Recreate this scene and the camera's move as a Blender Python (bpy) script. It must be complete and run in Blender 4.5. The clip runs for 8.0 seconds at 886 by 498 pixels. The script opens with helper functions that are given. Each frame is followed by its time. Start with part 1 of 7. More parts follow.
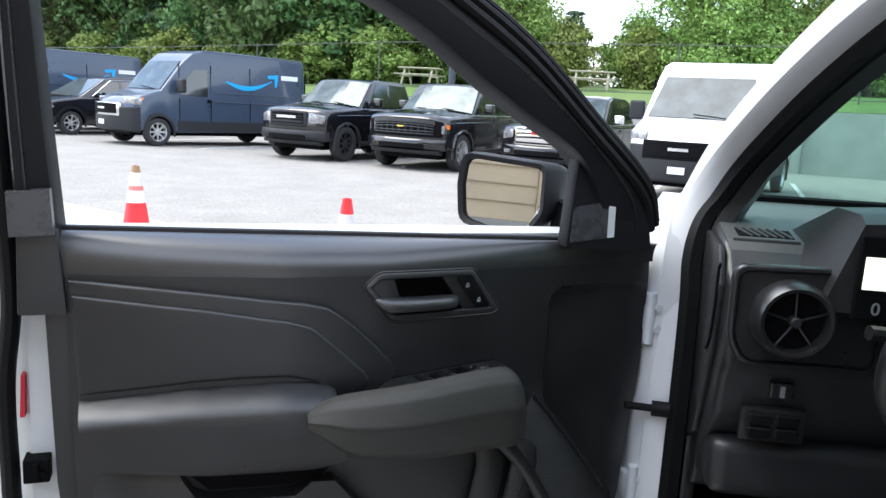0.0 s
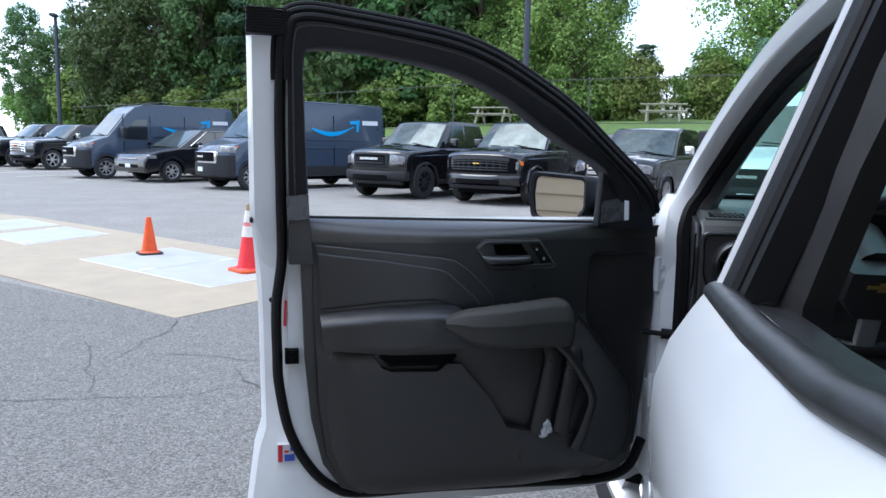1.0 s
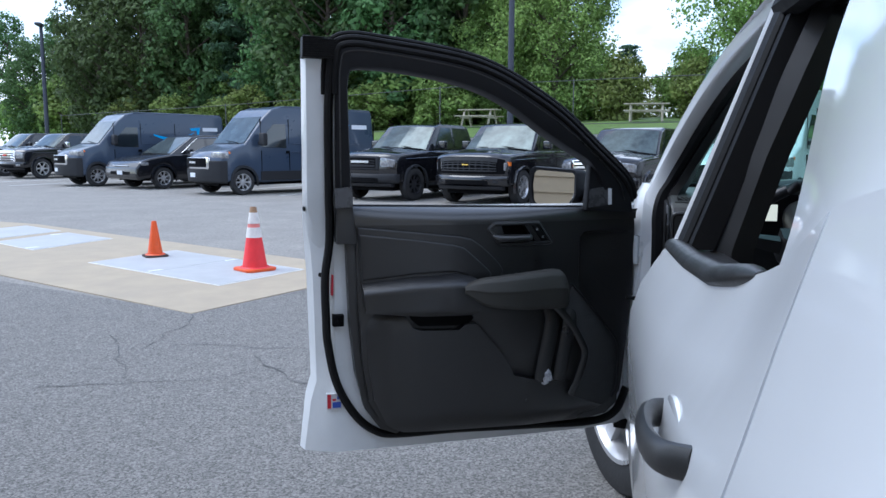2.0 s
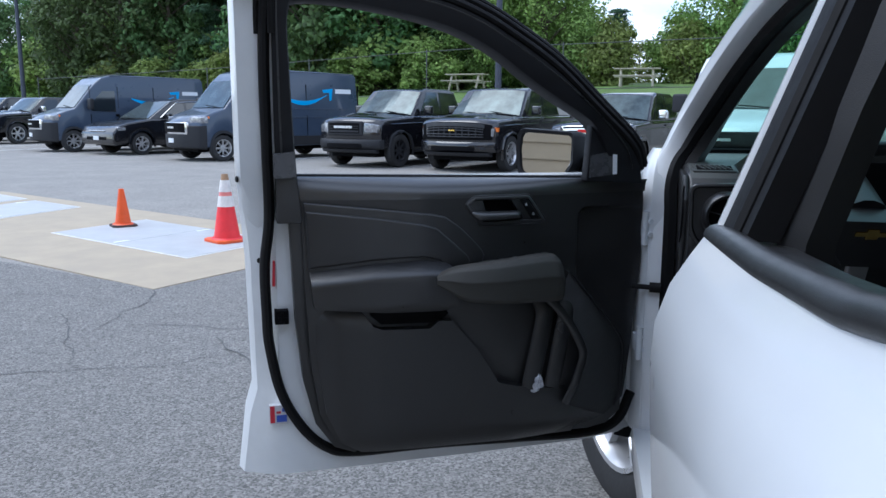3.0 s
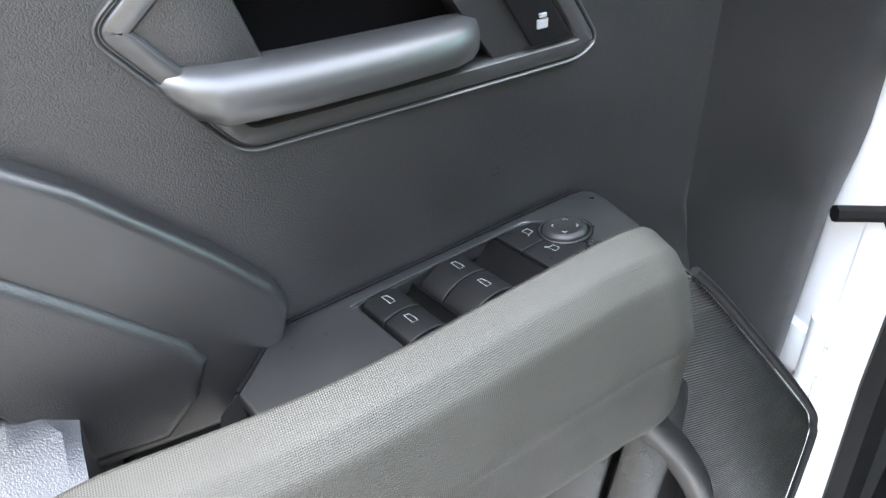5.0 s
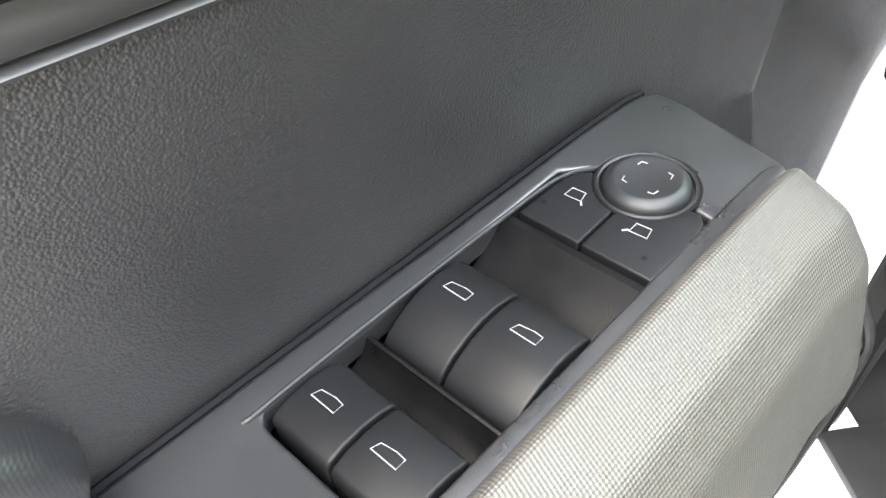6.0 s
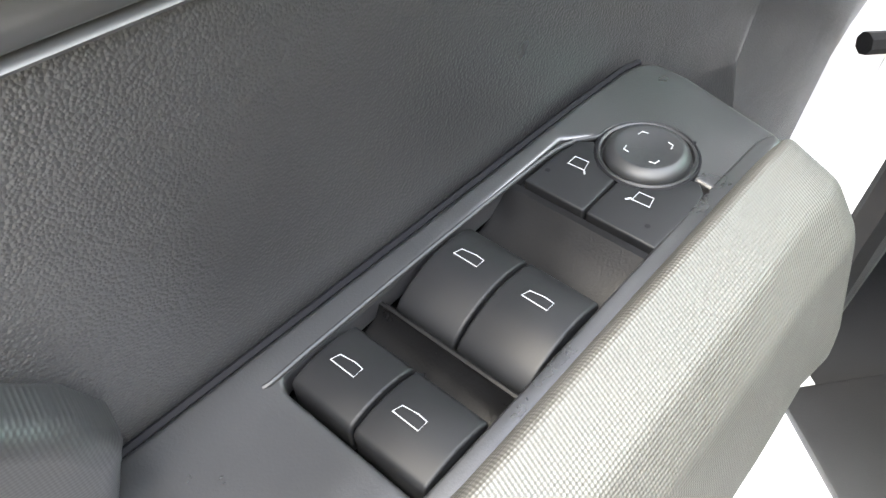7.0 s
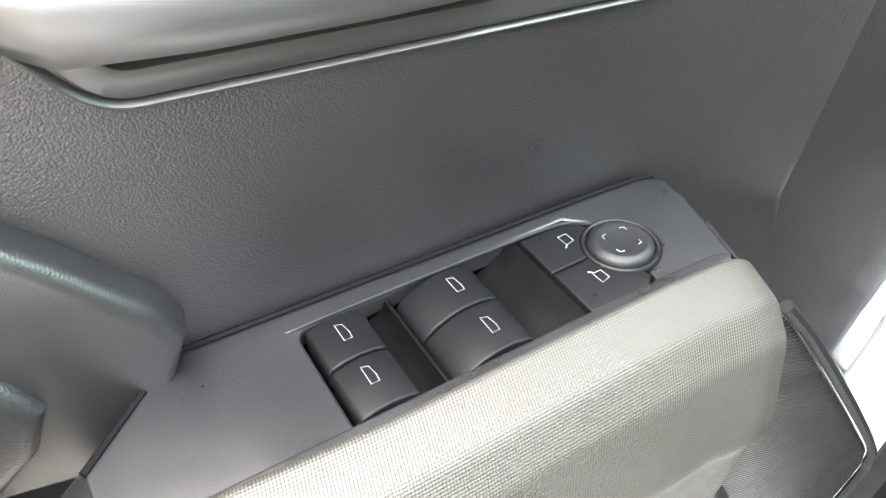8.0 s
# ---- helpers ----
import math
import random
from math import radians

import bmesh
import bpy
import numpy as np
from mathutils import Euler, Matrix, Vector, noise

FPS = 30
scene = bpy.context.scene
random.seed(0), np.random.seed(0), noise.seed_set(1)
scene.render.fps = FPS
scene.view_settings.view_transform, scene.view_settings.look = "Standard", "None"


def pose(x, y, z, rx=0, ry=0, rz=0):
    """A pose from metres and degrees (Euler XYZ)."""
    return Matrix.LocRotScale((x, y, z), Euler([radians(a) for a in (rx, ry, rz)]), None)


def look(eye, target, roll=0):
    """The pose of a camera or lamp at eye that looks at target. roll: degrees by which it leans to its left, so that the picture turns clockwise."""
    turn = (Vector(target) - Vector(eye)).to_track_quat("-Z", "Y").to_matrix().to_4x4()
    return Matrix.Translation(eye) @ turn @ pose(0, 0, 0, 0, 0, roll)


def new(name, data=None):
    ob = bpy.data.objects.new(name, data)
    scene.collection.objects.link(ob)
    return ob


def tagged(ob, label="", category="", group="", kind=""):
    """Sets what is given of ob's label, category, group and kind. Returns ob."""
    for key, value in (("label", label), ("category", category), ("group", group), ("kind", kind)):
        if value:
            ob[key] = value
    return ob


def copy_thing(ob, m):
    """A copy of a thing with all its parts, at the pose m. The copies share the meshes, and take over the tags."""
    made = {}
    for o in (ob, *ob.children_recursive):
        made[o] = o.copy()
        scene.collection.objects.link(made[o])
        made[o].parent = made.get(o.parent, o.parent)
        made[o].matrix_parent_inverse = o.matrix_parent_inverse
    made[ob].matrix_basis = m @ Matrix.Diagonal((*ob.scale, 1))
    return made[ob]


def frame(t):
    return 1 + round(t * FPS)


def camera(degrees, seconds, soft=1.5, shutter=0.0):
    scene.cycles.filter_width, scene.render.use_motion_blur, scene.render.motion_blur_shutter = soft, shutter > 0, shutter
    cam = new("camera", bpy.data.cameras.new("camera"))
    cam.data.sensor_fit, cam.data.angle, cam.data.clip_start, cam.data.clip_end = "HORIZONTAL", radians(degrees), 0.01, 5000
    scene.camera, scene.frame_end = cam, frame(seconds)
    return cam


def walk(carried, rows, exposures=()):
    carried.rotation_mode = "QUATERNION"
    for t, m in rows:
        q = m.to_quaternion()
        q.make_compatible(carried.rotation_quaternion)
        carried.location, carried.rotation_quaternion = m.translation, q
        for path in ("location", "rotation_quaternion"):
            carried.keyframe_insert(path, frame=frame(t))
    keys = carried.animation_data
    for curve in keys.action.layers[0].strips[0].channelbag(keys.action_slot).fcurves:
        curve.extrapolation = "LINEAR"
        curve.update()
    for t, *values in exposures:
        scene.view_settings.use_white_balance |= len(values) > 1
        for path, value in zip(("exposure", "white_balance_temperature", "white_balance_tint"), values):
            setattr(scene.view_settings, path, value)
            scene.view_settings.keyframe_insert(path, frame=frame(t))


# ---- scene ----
cam = camera(59.7, 8.0)
PATH = [
    (0, (-0.7790, -1.1075, 1.3769), (-0.1330, 0.7513, 1.0201), 3.33),
    (0.2, (-0.8352, -1.2500, 1.3587), (-0.2652, 0.6375, 1.0232), 3.27),
    (0.5, (-0.9091, -1.4717, 1.3632), (-0.4056, 0.4397, 1.0581), 2.37),
    (1, (-1.0357, -1.8479, 1.3716), (-0.5777, 0.0805, 1.1038), 1.16),
    (1.5, (-1.2015, -2.1667, 1.3625), (-0.7267, -0.2408, 1.1069), 0.61),
    (1.7, (-1.2209, -2.2378, 1.3655), (-0.7383, -0.3129, 1.1099), 0.4),
    (2.8, (-1.1304, -1.9953, 1.3453), (-0.6221, -0.0884, 1.0256), 0.3),
    (3, (-1.0663, -1.8303, 1.3393), (-0.5488, 0.0704, 0.9936), 0.37),
    (3.5, (-0.9512, -1.3742, 1.3185), (-0.4053, 0.4975, 0.8727), -0.14),
    (4, (-0.7823, -0.9570, 1.2864), (-0.1908, 0.8629, 0.7047), -0.79),
    (4.2, (-0.7222, -0.8146, 1.2764), (-0.0885, 0.9654, 0.6187), -1.35),
    (5.3, (-0.4997, -0.2483, 1.17), (0.2007, 1.1492, -0.078), -0.7),
    (5.5, (-0.4913, -0.2151, 1.15), (0.2491, 1.1035, -0.16), -0.1),
    (6, (-0.4751, -0.1688, 1.125), (0.3415, 0.9855, -0.289), 0.9),
    (6.5, (-0.4786, -0.1643, 1.126), (0.368, 0.9033, -0.339), 2.3),
    (7, (-0.4855, -0.1634, 1.128), (0.3733, 0.8744, -0.35), 4.2),
    (7.5, (-0.4923, -0.1766, 1.145), (0.2982, 0.9478, -0.308), 5.3),
    (8, (-0.476, -0.2292, 1.172), (0.094, 1.0977, -0.211), 6.1),
]
EXPOSURE = [(0.0, 1.78, 6300, 9), (0.5, 1.4, 5950, 9), (1.0, 1.1, 5750, 9), (1.7, 0.8, 5600, 9), (2.8, 0.8, 5550, 9), (3.5, 1.0, 5550, 8), (4.2, 2.55, 5150, 8), (5.3, 4.4, 7000, 8), (6.0, 4.8, 7200, 8), (8.0, 4.9, 7200, 8)]
walk(cam, [(t, look(eye, target, roll)) for t, eye, target, roll in PATH], EXPOSURE)

# ---------------------------------------------------------------- light
world = bpy.data.worlds.new("sky")
scene.world = world
world.use_nodes = True
wt = world.node_tree
wt.nodes.clear()
SUN_EL, SUN_AZ = 60.0, 290.0          # height; compass turn of the sun, clockwise from +y
w_out = wt.nodes.new("ShaderNodeOutputWorld")
w_bg = wt.nodes.new("ShaderNodeBackground")
w_sky = wt.nodes.new("ShaderNodeTexSky")
w_sky.sky_type = "NISHITA"
w_sky.sun_disc = False
w_sky.sun_elevation = radians(SUN_EL)
w_sky.sun_rotation = radians(SUN_AZ)
w_co = wt.nodes.new("ShaderNodeTexCoord")
w_map = wt.nodes.new("ShaderNodeMapping")
w_map.inputs["Scale"].default_value = (1.6, 1.6, 4.0)
w_noise = wt.nodes.new("ShaderNodeTexNoise")
w_noise.inputs["Scale"].default_value = 1.9
w_noise.inputs["Detail"].default_value = 7.0
w_ramp = wt.nodes.new("ShaderNodeValToRGB")
w_ramp.color_ramp.elements[0].position = 0.40
w_ramp.color_ramp.elements[1].position = 0.60
w_mix = wt.nodes.new("ShaderNodeMix")
w_mix.data_type = "RGBA"
w_mix.inputs["B"].default_value = (7.2, 7.4, 7.9, 1)
wt.links.new(w_co.outputs["Generated"], w_map.inputs["Vector"])
wt.links.new(w_map.outputs["Vector"], w_noise.inputs["Vector"])
wt.links.new(w_noise.outputs["Fac"], w_ramp.inputs["Fac"])
wt.links.new(w_ramp.outputs["Color"], w_mix.inputs["Factor"])
wt.links.new(w_sky.outputs["Color"], w_mix.inputs["A"])
wt.links.new(w_mix.outputs["Result"], w_bg.inputs["Color"])
w_bg.inputs["Strength"].default_value = 0.15
wt.links.new(w_bg.outputs["Background"], w_out.inputs["Surface"])

sun = new("sun", bpy.data.lights.new("sun", "SUN"))
sun.data.energy = 1.1
sun.data.angle = radians(40)
sun.data.color = (1.0, 0.95, 0.87)
az, el = radians(SUN_AZ), radians(SUN_EL)
sun_way = Vector((math.sin(az) * math.cos(el), math.cos(az) * math.cos(el), math.sin(el)))
sun.matrix_world = look(sun_way * 50, (0, 0, 0))

# ---------------------------------------------------------------- materials
def material(name, base, rough=0.5, metal=0.0, var=0.18, scale=6.0, bump=0.0, bscale=300.0, kind="noise",
             coat=0.0, spec=0.5, stain=0.0, stain_col=(0.3, 0.28, 0.25), rvar=0.1, dist=0.0006, speck=0.0, sscale=90.0):
    m = bpy.data.materials.new(name)
    m.use_nodes = True
    nt = m.node_tree
    b = nt.nodes["Principled BSDF"]
    b.inputs["Roughness"].default_value = rough
    b.inputs["Metallic"].default_value = metal
    b.inputs["Coat Weight"].default_value = coat
    b.inputs["Coat Roughness"].default_value = 0.06
    b.inputs["Specular IOR Level"].default_value = spec
    co = nt.nodes.new("ShaderNodeTexCoord")
    n1 = nt.nodes.new("ShaderNodeTexNoise")
    n1.inputs["Scale"].default_value = scale
    n1.inputs["Detail"].default_value = 6.0
    n1.inputs["Roughness"].default_value = 0.65
    nt.links.new(co.outputs["Object"], n1.inputs["Vector"])
    mr = nt.nodes.new("ShaderNodeMapRange")
    mr.inputs["From Min"].default_value = 0.3
    mr.inputs["From Max"].default_value = 0.7
    mr.inputs["To Min"].default_value = 1.0 - var
    mr.inputs["To Max"].default_value = 1.0 + var
    nt.links.new(n1.outputs["Fac"], mr.inputs["Value"])
    mul = nt.nodes.new("ShaderNodeMix")
    mul.data_type = "RGBA"
    mul.blend_type = "MULTIPLY"
    mul.inputs["Factor"].default_value = 1.0
    mul.inputs["A"].default_value = (*base, 1)
    nt.links.new(mr.outputs["Result"], mul.inputs["B"])
    colour = mul.outputs["Result"]
    if speck:
        # aggregate: every stone has its own grey
        vo = nt.nodes.new("ShaderNodeTexVoronoi")
        vo.inputs["Scale"].default_value = sscale
        nt.links.new(co.outputs["Object"], vo.inputs["Vector"])
        sx = nt.nodes.new("ShaderNodeSeparateXYZ")
        nt.links.new(vo.outputs["Color"], sx.inputs["Vector"])
        rs = nt.nodes.new("ShaderNodeMapRange")
        rs.inputs["To Min"].default_value = 1.0 - speck
        rs.inputs["To Max"].default_value = 1.0 + speck
        nt.links.new(sx.outputs["X"], rs.inputs["Value"])
        m4 = nt.nodes.new("ShaderNodeMix")
        m4.data_type = "RGBA"
        m4.blend_type = "MULTIPLY"
        m4.inputs["Factor"].default_value = 1.0
        nt.links.new(colour, m4.inputs["A"])
        nt.links.new(rs.outputs["Result"], m4.inputs["B"])
        colour = m4.outputs["Result"]
    if stain:
        n3 = nt.nodes.new("ShaderNodeTexNoise")
        n3.inputs["Scale"].default_value = scale * 0.23
        n3.inputs["Detail"].default_value = 8.0
        nt.links.new(co.outputs["Object"], n3.inputs["Vector"])
        r3 = nt.nodes.new("ShaderNodeMapRange")
        r3.inputs["From Min"].default_value = 0.48
        r3.inputs["From Max"].default_value = 0.72
        r3.inputs["To Max"].default_value = stain
        nt.links.new(n3.outputs["Fac"], r3.inputs["Value"])
        mx = nt.nodes.new("ShaderNodeMix")
        mx.data_type = "RGBA"
        mx.inputs["B"].default_value = (*stain_col, 1)
        nt.links.new(r3.outputs["Result"], mx.inputs["Factor"])
        nt.links.new(colour, mx.inputs["A"])
        colour = mx.outputs["Result"]
    nt.links.new(colour, b.inputs["Base Color"])
    rr = nt.nodes.new("ShaderNodeMapRange")
    rr.inputs["From Min"].default_value = 0.3
    rr.inputs["From Max"].default_value = 0.7
    rr.inputs["To Min"].default_value = max(rough - rvar, 0.02)
    rr.inputs["To Max"].default_value = min(rough + rvar, 1.0)
    nt.links.new(n1.outputs["Fac"], rr.inputs["Value"])
    nt.links.new(rr.outputs["Result"], b.inputs["Roughness"])
    if bump:
        if kind == "cells":
            n2 = nt.nodes.new("ShaderNodeTexVoronoi")
            n2.feature = "SMOOTH_F1"
            n2.inputs["Smoothness"].default_value = 0.35
            out = n2.outputs["Distance"]
        elif kind == "weave":
            n2 = nt.nodes.new("ShaderNodeTexVoronoi")
            n2.inputs["Randomness"].default_value = 0.12
            out = n2.outputs["Distance"]
        elif kind in ("dots", "uvdots"):
            # fine diamond dots: two crossed waves on the skin's own coordinates
            sep = nt.nodes.new("ShaderNodeSeparateXYZ")
            nt.links.new(co.outputs["UV" if kind == "uvdots" else "Object"], sep.inputs["Vector"])
            waves = []
            for sign in (1.0, -1.0):
                ma = nt.nodes.new("ShaderNodeMath")
                ma.operation = "MULTIPLY_ADD"
                nt.links.new(sep.outputs["Y" if kind == "uvdots" else "Z"], ma.inputs[0])
                ma.inputs[1].default_value = sign
                nt.links.new(sep.outputs["X"], ma.inputs[2])
                mk = nt.nodes.new("ShaderNodeMath")
                mk.operation = "MULTIPLY"
                mk.inputs[1].default_value = bscale
                nt.links.new(ma.outputs["Value"], mk.inputs[0])
                sn = nt.nodes.new("ShaderNodeMath")
                sn.operation = "SINE"
                nt.links.new(mk.outputs["Value"], sn.inputs[0])
                waves.append(sn)
            n2 = nt.nodes.new("ShaderNodeMath")
            n2.operation = "MULTIPLY"
            nt.links.new(waves[0].outputs["Value"], n2.inputs[0])
            nt.links.new(waves[1].outputs["Value"], n2.inputs[1])
            out = n2.outputs["Value"]
        elif kind == "ribs":
            n2 = nt.nodes.new("ShaderNodeTexWave")
            n2.bands_direction = "Z"
            n2.inputs["Distortion"].default_value = 0.3
            out = n2.outputs["Fac"]
        else:
            n2 = nt.nodes.new("ShaderNodeTexNoise")
            n2.inputs["Detail"].default_value = 5.0
            out = n2.outputs["Fac"]
        if not kind.endswith("dots"):
            n2.inputs["Scale"].default_value = bscale
            nt.links.new(co.outputs["Object"], n2.inputs["Vector"])
        bp = nt.nodes.new("ShaderNodeBump")
        bp.inputs["Strength"].default_value = bump
        bp.inputs["Distance"].default_value = dist
        bp.invert = kind == "cells"      # pebbles stand proud of the creases between them
        nt.links.new(out, bp.inputs["Height"])
        nt.links.new(bp.outputs["Normal"], b.inputs["Normal"])
    return m


def glass(name, colour=(0.75, 0.85, 0.82), rough=0.0):
    """A thin pane: light passes straight, with a mirror share by the viewing angle."""
    m = bpy.data.materials.new(name)
    m.use_nodes = True
    nt = m.node_tree
    nt.nodes.clear()
    out = nt.nodes.new("ShaderNodeOutputMaterial")
    mix = nt.nodes.new("ShaderNodeMixShader")
    tr = nt.nodes.new("ShaderNodeBsdfTransparent")
    tr.inputs["Color"].default_value = (*colour, 1)
    gl = nt.nodes.new("ShaderNodeBsdfGlossy")
    gl.inputs["Roughness"].default_value = rough
    lw = nt.nodes.new("ShaderNodeLayerWeight")
    pw = nt.nodes.new("ShaderNodeMath")
    pw.operation = "POWER"
    pw.inputs[1].default_value = 4.0
    ma = nt.nodes.new("ShaderNodeMath")
    ma.operation = "MULTIPLY_ADD"
    ma.inputs[1].default_value = 0.8
    ma.inputs[2].default_value = 0.045
    nt.links.new(lw.outputs["Facing"], pw.inputs[0])
    nt.links.new(pw.outputs["Value"], ma.inputs[0])
    nt.links.new(ma.outputs["Value"], mix.inputs["Fac"])
    nt.links.new(tr.outputs["BSDF"], mix.inputs[1])
    nt.links.new(gl.outputs["BSDF"], mix.inputs[2])
    nt.links.new(mix.outputs["Shader"], out.inputs["Surface"])
    return m


def leaf_material(name, base):
    m = bpy.data.materials.new(name)
    m.use_nodes = True
    nt = m.node_tree
    b = nt.nodes["Principled BSDF"]
    b.inputs["Roughness"].default_value = 0.55
    b.inputs["Specular IOR Level"].default_value = 0.25
    geo = nt.nodes.new("ShaderNodeNewGeometry")
    info = nt.nodes.new("ShaderNodeObjectInfo")
    hsv = nt.nodes.new("ShaderNodeHueSaturation")
    hsv.inputs["Color"].default_value = (*base, 1)
    mr = nt.nodes.new("ShaderNodeMapRange")
    mr.inputs["To Min"].default_value = 0.55
    mr.inputs["To Max"].default_value = 1.55
    nt.links.new(geo.outputs["Random Per Island"], mr.inputs["Value"])
    mv = nt.nodes.new("ShaderNodeMapRange")
    mv.inputs["To Min"].default_value = 0.72
    mv.inputs["To Max"].default_value = 1.30
    nt.links.new(info.outputs["Random"], mv.inputs["Value"])
    mm = nt.nodes.new("ShaderNodeMath")
    mm.operation = "MULTIPLY"
    nt.links.new(mr.outputs["Result"], mm.inputs[0])
    nt.links.new(mv.outputs["Result"], mm.inputs[1])
    nt.links.new(mm.outputs["Value"], hsv.inputs["Value"])
    mh = nt.nodes.new("ShaderNodeMapRange")
    mh.inputs["To Min"].default_value = 0.47
    mh.inputs["To Max"].default_value = 0.525
    nt.links.new(info.outputs["Random"], mh.inputs["Value"])
    nt.links.new(mh.outputs["Result"], hsv.inputs["Hue"])
    nt.links.new(hsv.outputs["Color"], b.inputs["Base Color"])
    tl = nt.nodes.new("ShaderNodeBsdfTranslucent")
    nt.links.new(hsv.outputs["Color"], tl.inputs["Color"])
    mx = nt.nodes.new("ShaderNodeMixShader")
    mx.inputs["Fac"].default_value = 0.35
    nt.links.new(b.outputs["BSDF"], mx.inputs[1])
    nt.links.new(tl.outputs["BSDF"], mx.inputs[2])
    nt.links.new(mx.outputs["Shader"], nt.nodes["Material Output"].inputs["Surface"])
    return m


ASPHALT = material("asphalt", (0.190, 0.182, 0.170), 0.9, var=0.2, scale=45, bump=1.0, bscale=190, dist=0.005, stain=0.25, stain_col=(0.135, 0.132, 0.128), rvar=0.05, speck=0.55, sscale=130)
LOT = material("worn asphalt", (0.255, 0.240, 0.218), 0.9, var=0.14, scale=1.1, bump=0.5, bscale=70, dist=0.004, stain=0.3, stain_col=(0.205, 0.195, 0.18), rvar=0.05, speck=0.25, sscale=60)
CRACK = material("crack filler", (0.10, 0.10, 0.10), 0.9)
CONCRETE = material("sandy concrete", (0.40, 0.335, 0.245), 0.85, var=0.10, scale=3, bump=0.4, bscale=120, dist=0.003, stain=0.3, stain_col=(0.33, 0.285, 0.225))
PLATE = material("painted steel plate", (0.44, 0.445, 0.45), 0.6, var=0.10, scale=5, bump=0.3, bscale=90, dist=0.002, stain=0.45, stain_col=(0.34, 0.335, 0.325))
LINE = material("parking paint", (0.62, 0.62, 0.60), 0.7, var=0.2, scale=12)
GRASS = material("grass", (0.10, 0.17, 0.035), 0.8, var=0.35, scale=1.4, bump=1.0, bscale=30, dist=0.03, stain=0.3, stain_col=(0.16, 0.18, 0.05))
WALLC = material("grey retaining concrete", (0.30, 0.30, 0.28), 0.9, var=0.15, scale=1.2, bump=0.4, bscale=25, dist=0.01, stain=0.45, stain_col=(0.17, 0.17, 0.155))
WHITE = material("white body paint", (0.78, 0.80, 0.82), 0.3, var=0.02, scale=2, coat=1.0, rvar=0.04)
SHELL = material("white door shell paint", (0.72, 0.75, 0.78), 0.38, var=0.05, scale=7, coat=0.6, stain=0.15, stain_col=(0.6, 0.62, 0.64))
TRIM = material("black grained trim", (0.0145, 0.0146, 0.0156), 0.37, var=0.12, scale=9, bump=0.4, bscale=1450, kind="cells", dist=0.0005, spec=0.72)
BELT = material("smooth dark grey belt plastic", (0.0240, 0.0243, 0.0255), 0.36, var=0.04, scale=9, spec=1.0, rvar=0.03)
FRAME = material("matt black frame plastic", (0.0075, 0.0078, 0.010), 0.6, var=0.1, scale=12, spec=0.3)
SOFT = material("soft black vinyl", (0.0130, 0.0132, 0.0144), 0.35, var=0.12, scale=9, bump=0.3, bscale=1500, kind="cells", dist=0.0004, spec=0.75)
WEAVE = material("woven grey armrest skin", (0.0390, 0.0378, 0.0338), 0.5, var=0.05, scale=14, bump=0.4, bscale=3300, kind="uvdots", dist=0.0003, spec=0.45)
DIMPLE = material("dotted black insert skin", (0.0130, 0.0132, 0.0142), 0.40, var=0.08, scale=14, bump=0.12, bscale=3800, kind="dots", dist=0.0002, spec=0.8)
SATIN = material("satin black plastic", (0.0110, 0.0111, 0.0119), 0.34, var=0.10, scale=25, bump=0.2, bscale=1700, dist=0.0002, spec=0.78)
KEYCAP = material("matt black key plastic", (0.0056, 0.0058, 0.0064), 0.45, var=0.06, scale=40, bump=0.10, bscale=2200, dist=0.0001, spec=0.18)
# darker than the plate: shade down in the well is put into the colour
WELL = material("shaded well plastic", (0.0028, 0.0028, 0.0030), 0.33, var=0.15, scale=60, bump=0.3, bscale=1400, dist=0.0003, spec=0.14)
KNOB = material("matt grey knob plastic", (0.0105, 0.0109, 0.0118), 0.46, var=0.05, scale=40, spec=0.4)
DASH = material("soft grey dash top", (0.050, 0.054, 0.053), 0.5, var=0.12, scale=9, bump=0.3, bscale=900, kind="cells", dist=0.0005)
RUBBER = material("black rubber seal", (0.0042, 0.0042, 0.005), 0.62, var=0.15, scale=20, bump=0.2, bscale=400, spec=0.25)
GRILLE = material("ribbed speaker grille", (0.012, 0.0125, 0.0135), 0.45, var=0.05, scale=20, bump=0.8, bscale=131, kind="ribs", dist=0.0012)
# near-black: plain dark parts, and shade of hollows given as colour
DARK = material("near-black plastic, also cavity shade", (0.004, 0.004, 0.005), 0.7, var=0.2, scale=12, spec=0.08)
CABIN = material("dark cabin plastic", (0.0175, 0.0178, 0.0190), 0.40, var=0.12, scale=9, bump=0.3, bscale=900, kind="cells", dist=0.0005, spec=0.6)
SEATCLOTH = material("black seat cloth", (0.02, 0.02, 0.022), 0.85, var=0.15, scale=20, bump=0.5, bscale=400)
STEEL = material("zinc steel", (0.55, 0.55, 0.54), 0.35, metal=1.0, var=0.1, scale=60)
CHROME = material("bright chrome", (0.75, 0.75, 0.76), 0.12, metal=1.0, var=0.05)
ALLOY = material("silver alloy", (0.60, 0.60, 0.61), 0.3, metal=0.8, var=0.05, scale=8)
TYRE = material("tyre rubber", (0.022, 0.022, 0.023), 0.75, var=0.2, scale=20, bump=0.4, bscale=80, dist=0.003)
MIRROR = material("mirror silver", (0.92, 0.92, 0.90), 0.01, metal=1.0, var=0.0, rvar=0.0)
ICON = material("white print", (0.23, 0.24, 0.25), 0.5, var=0.05)
RED = material("red print", (0.55, 0.02, 0.04), 0.5)
BLUE = material("blue print", (0.04, 0.09, 0.45), 0.5)
PAPER = material("label paper", (0.55, 0.56, 0.60), 0.5, var=0.15, scale=120)
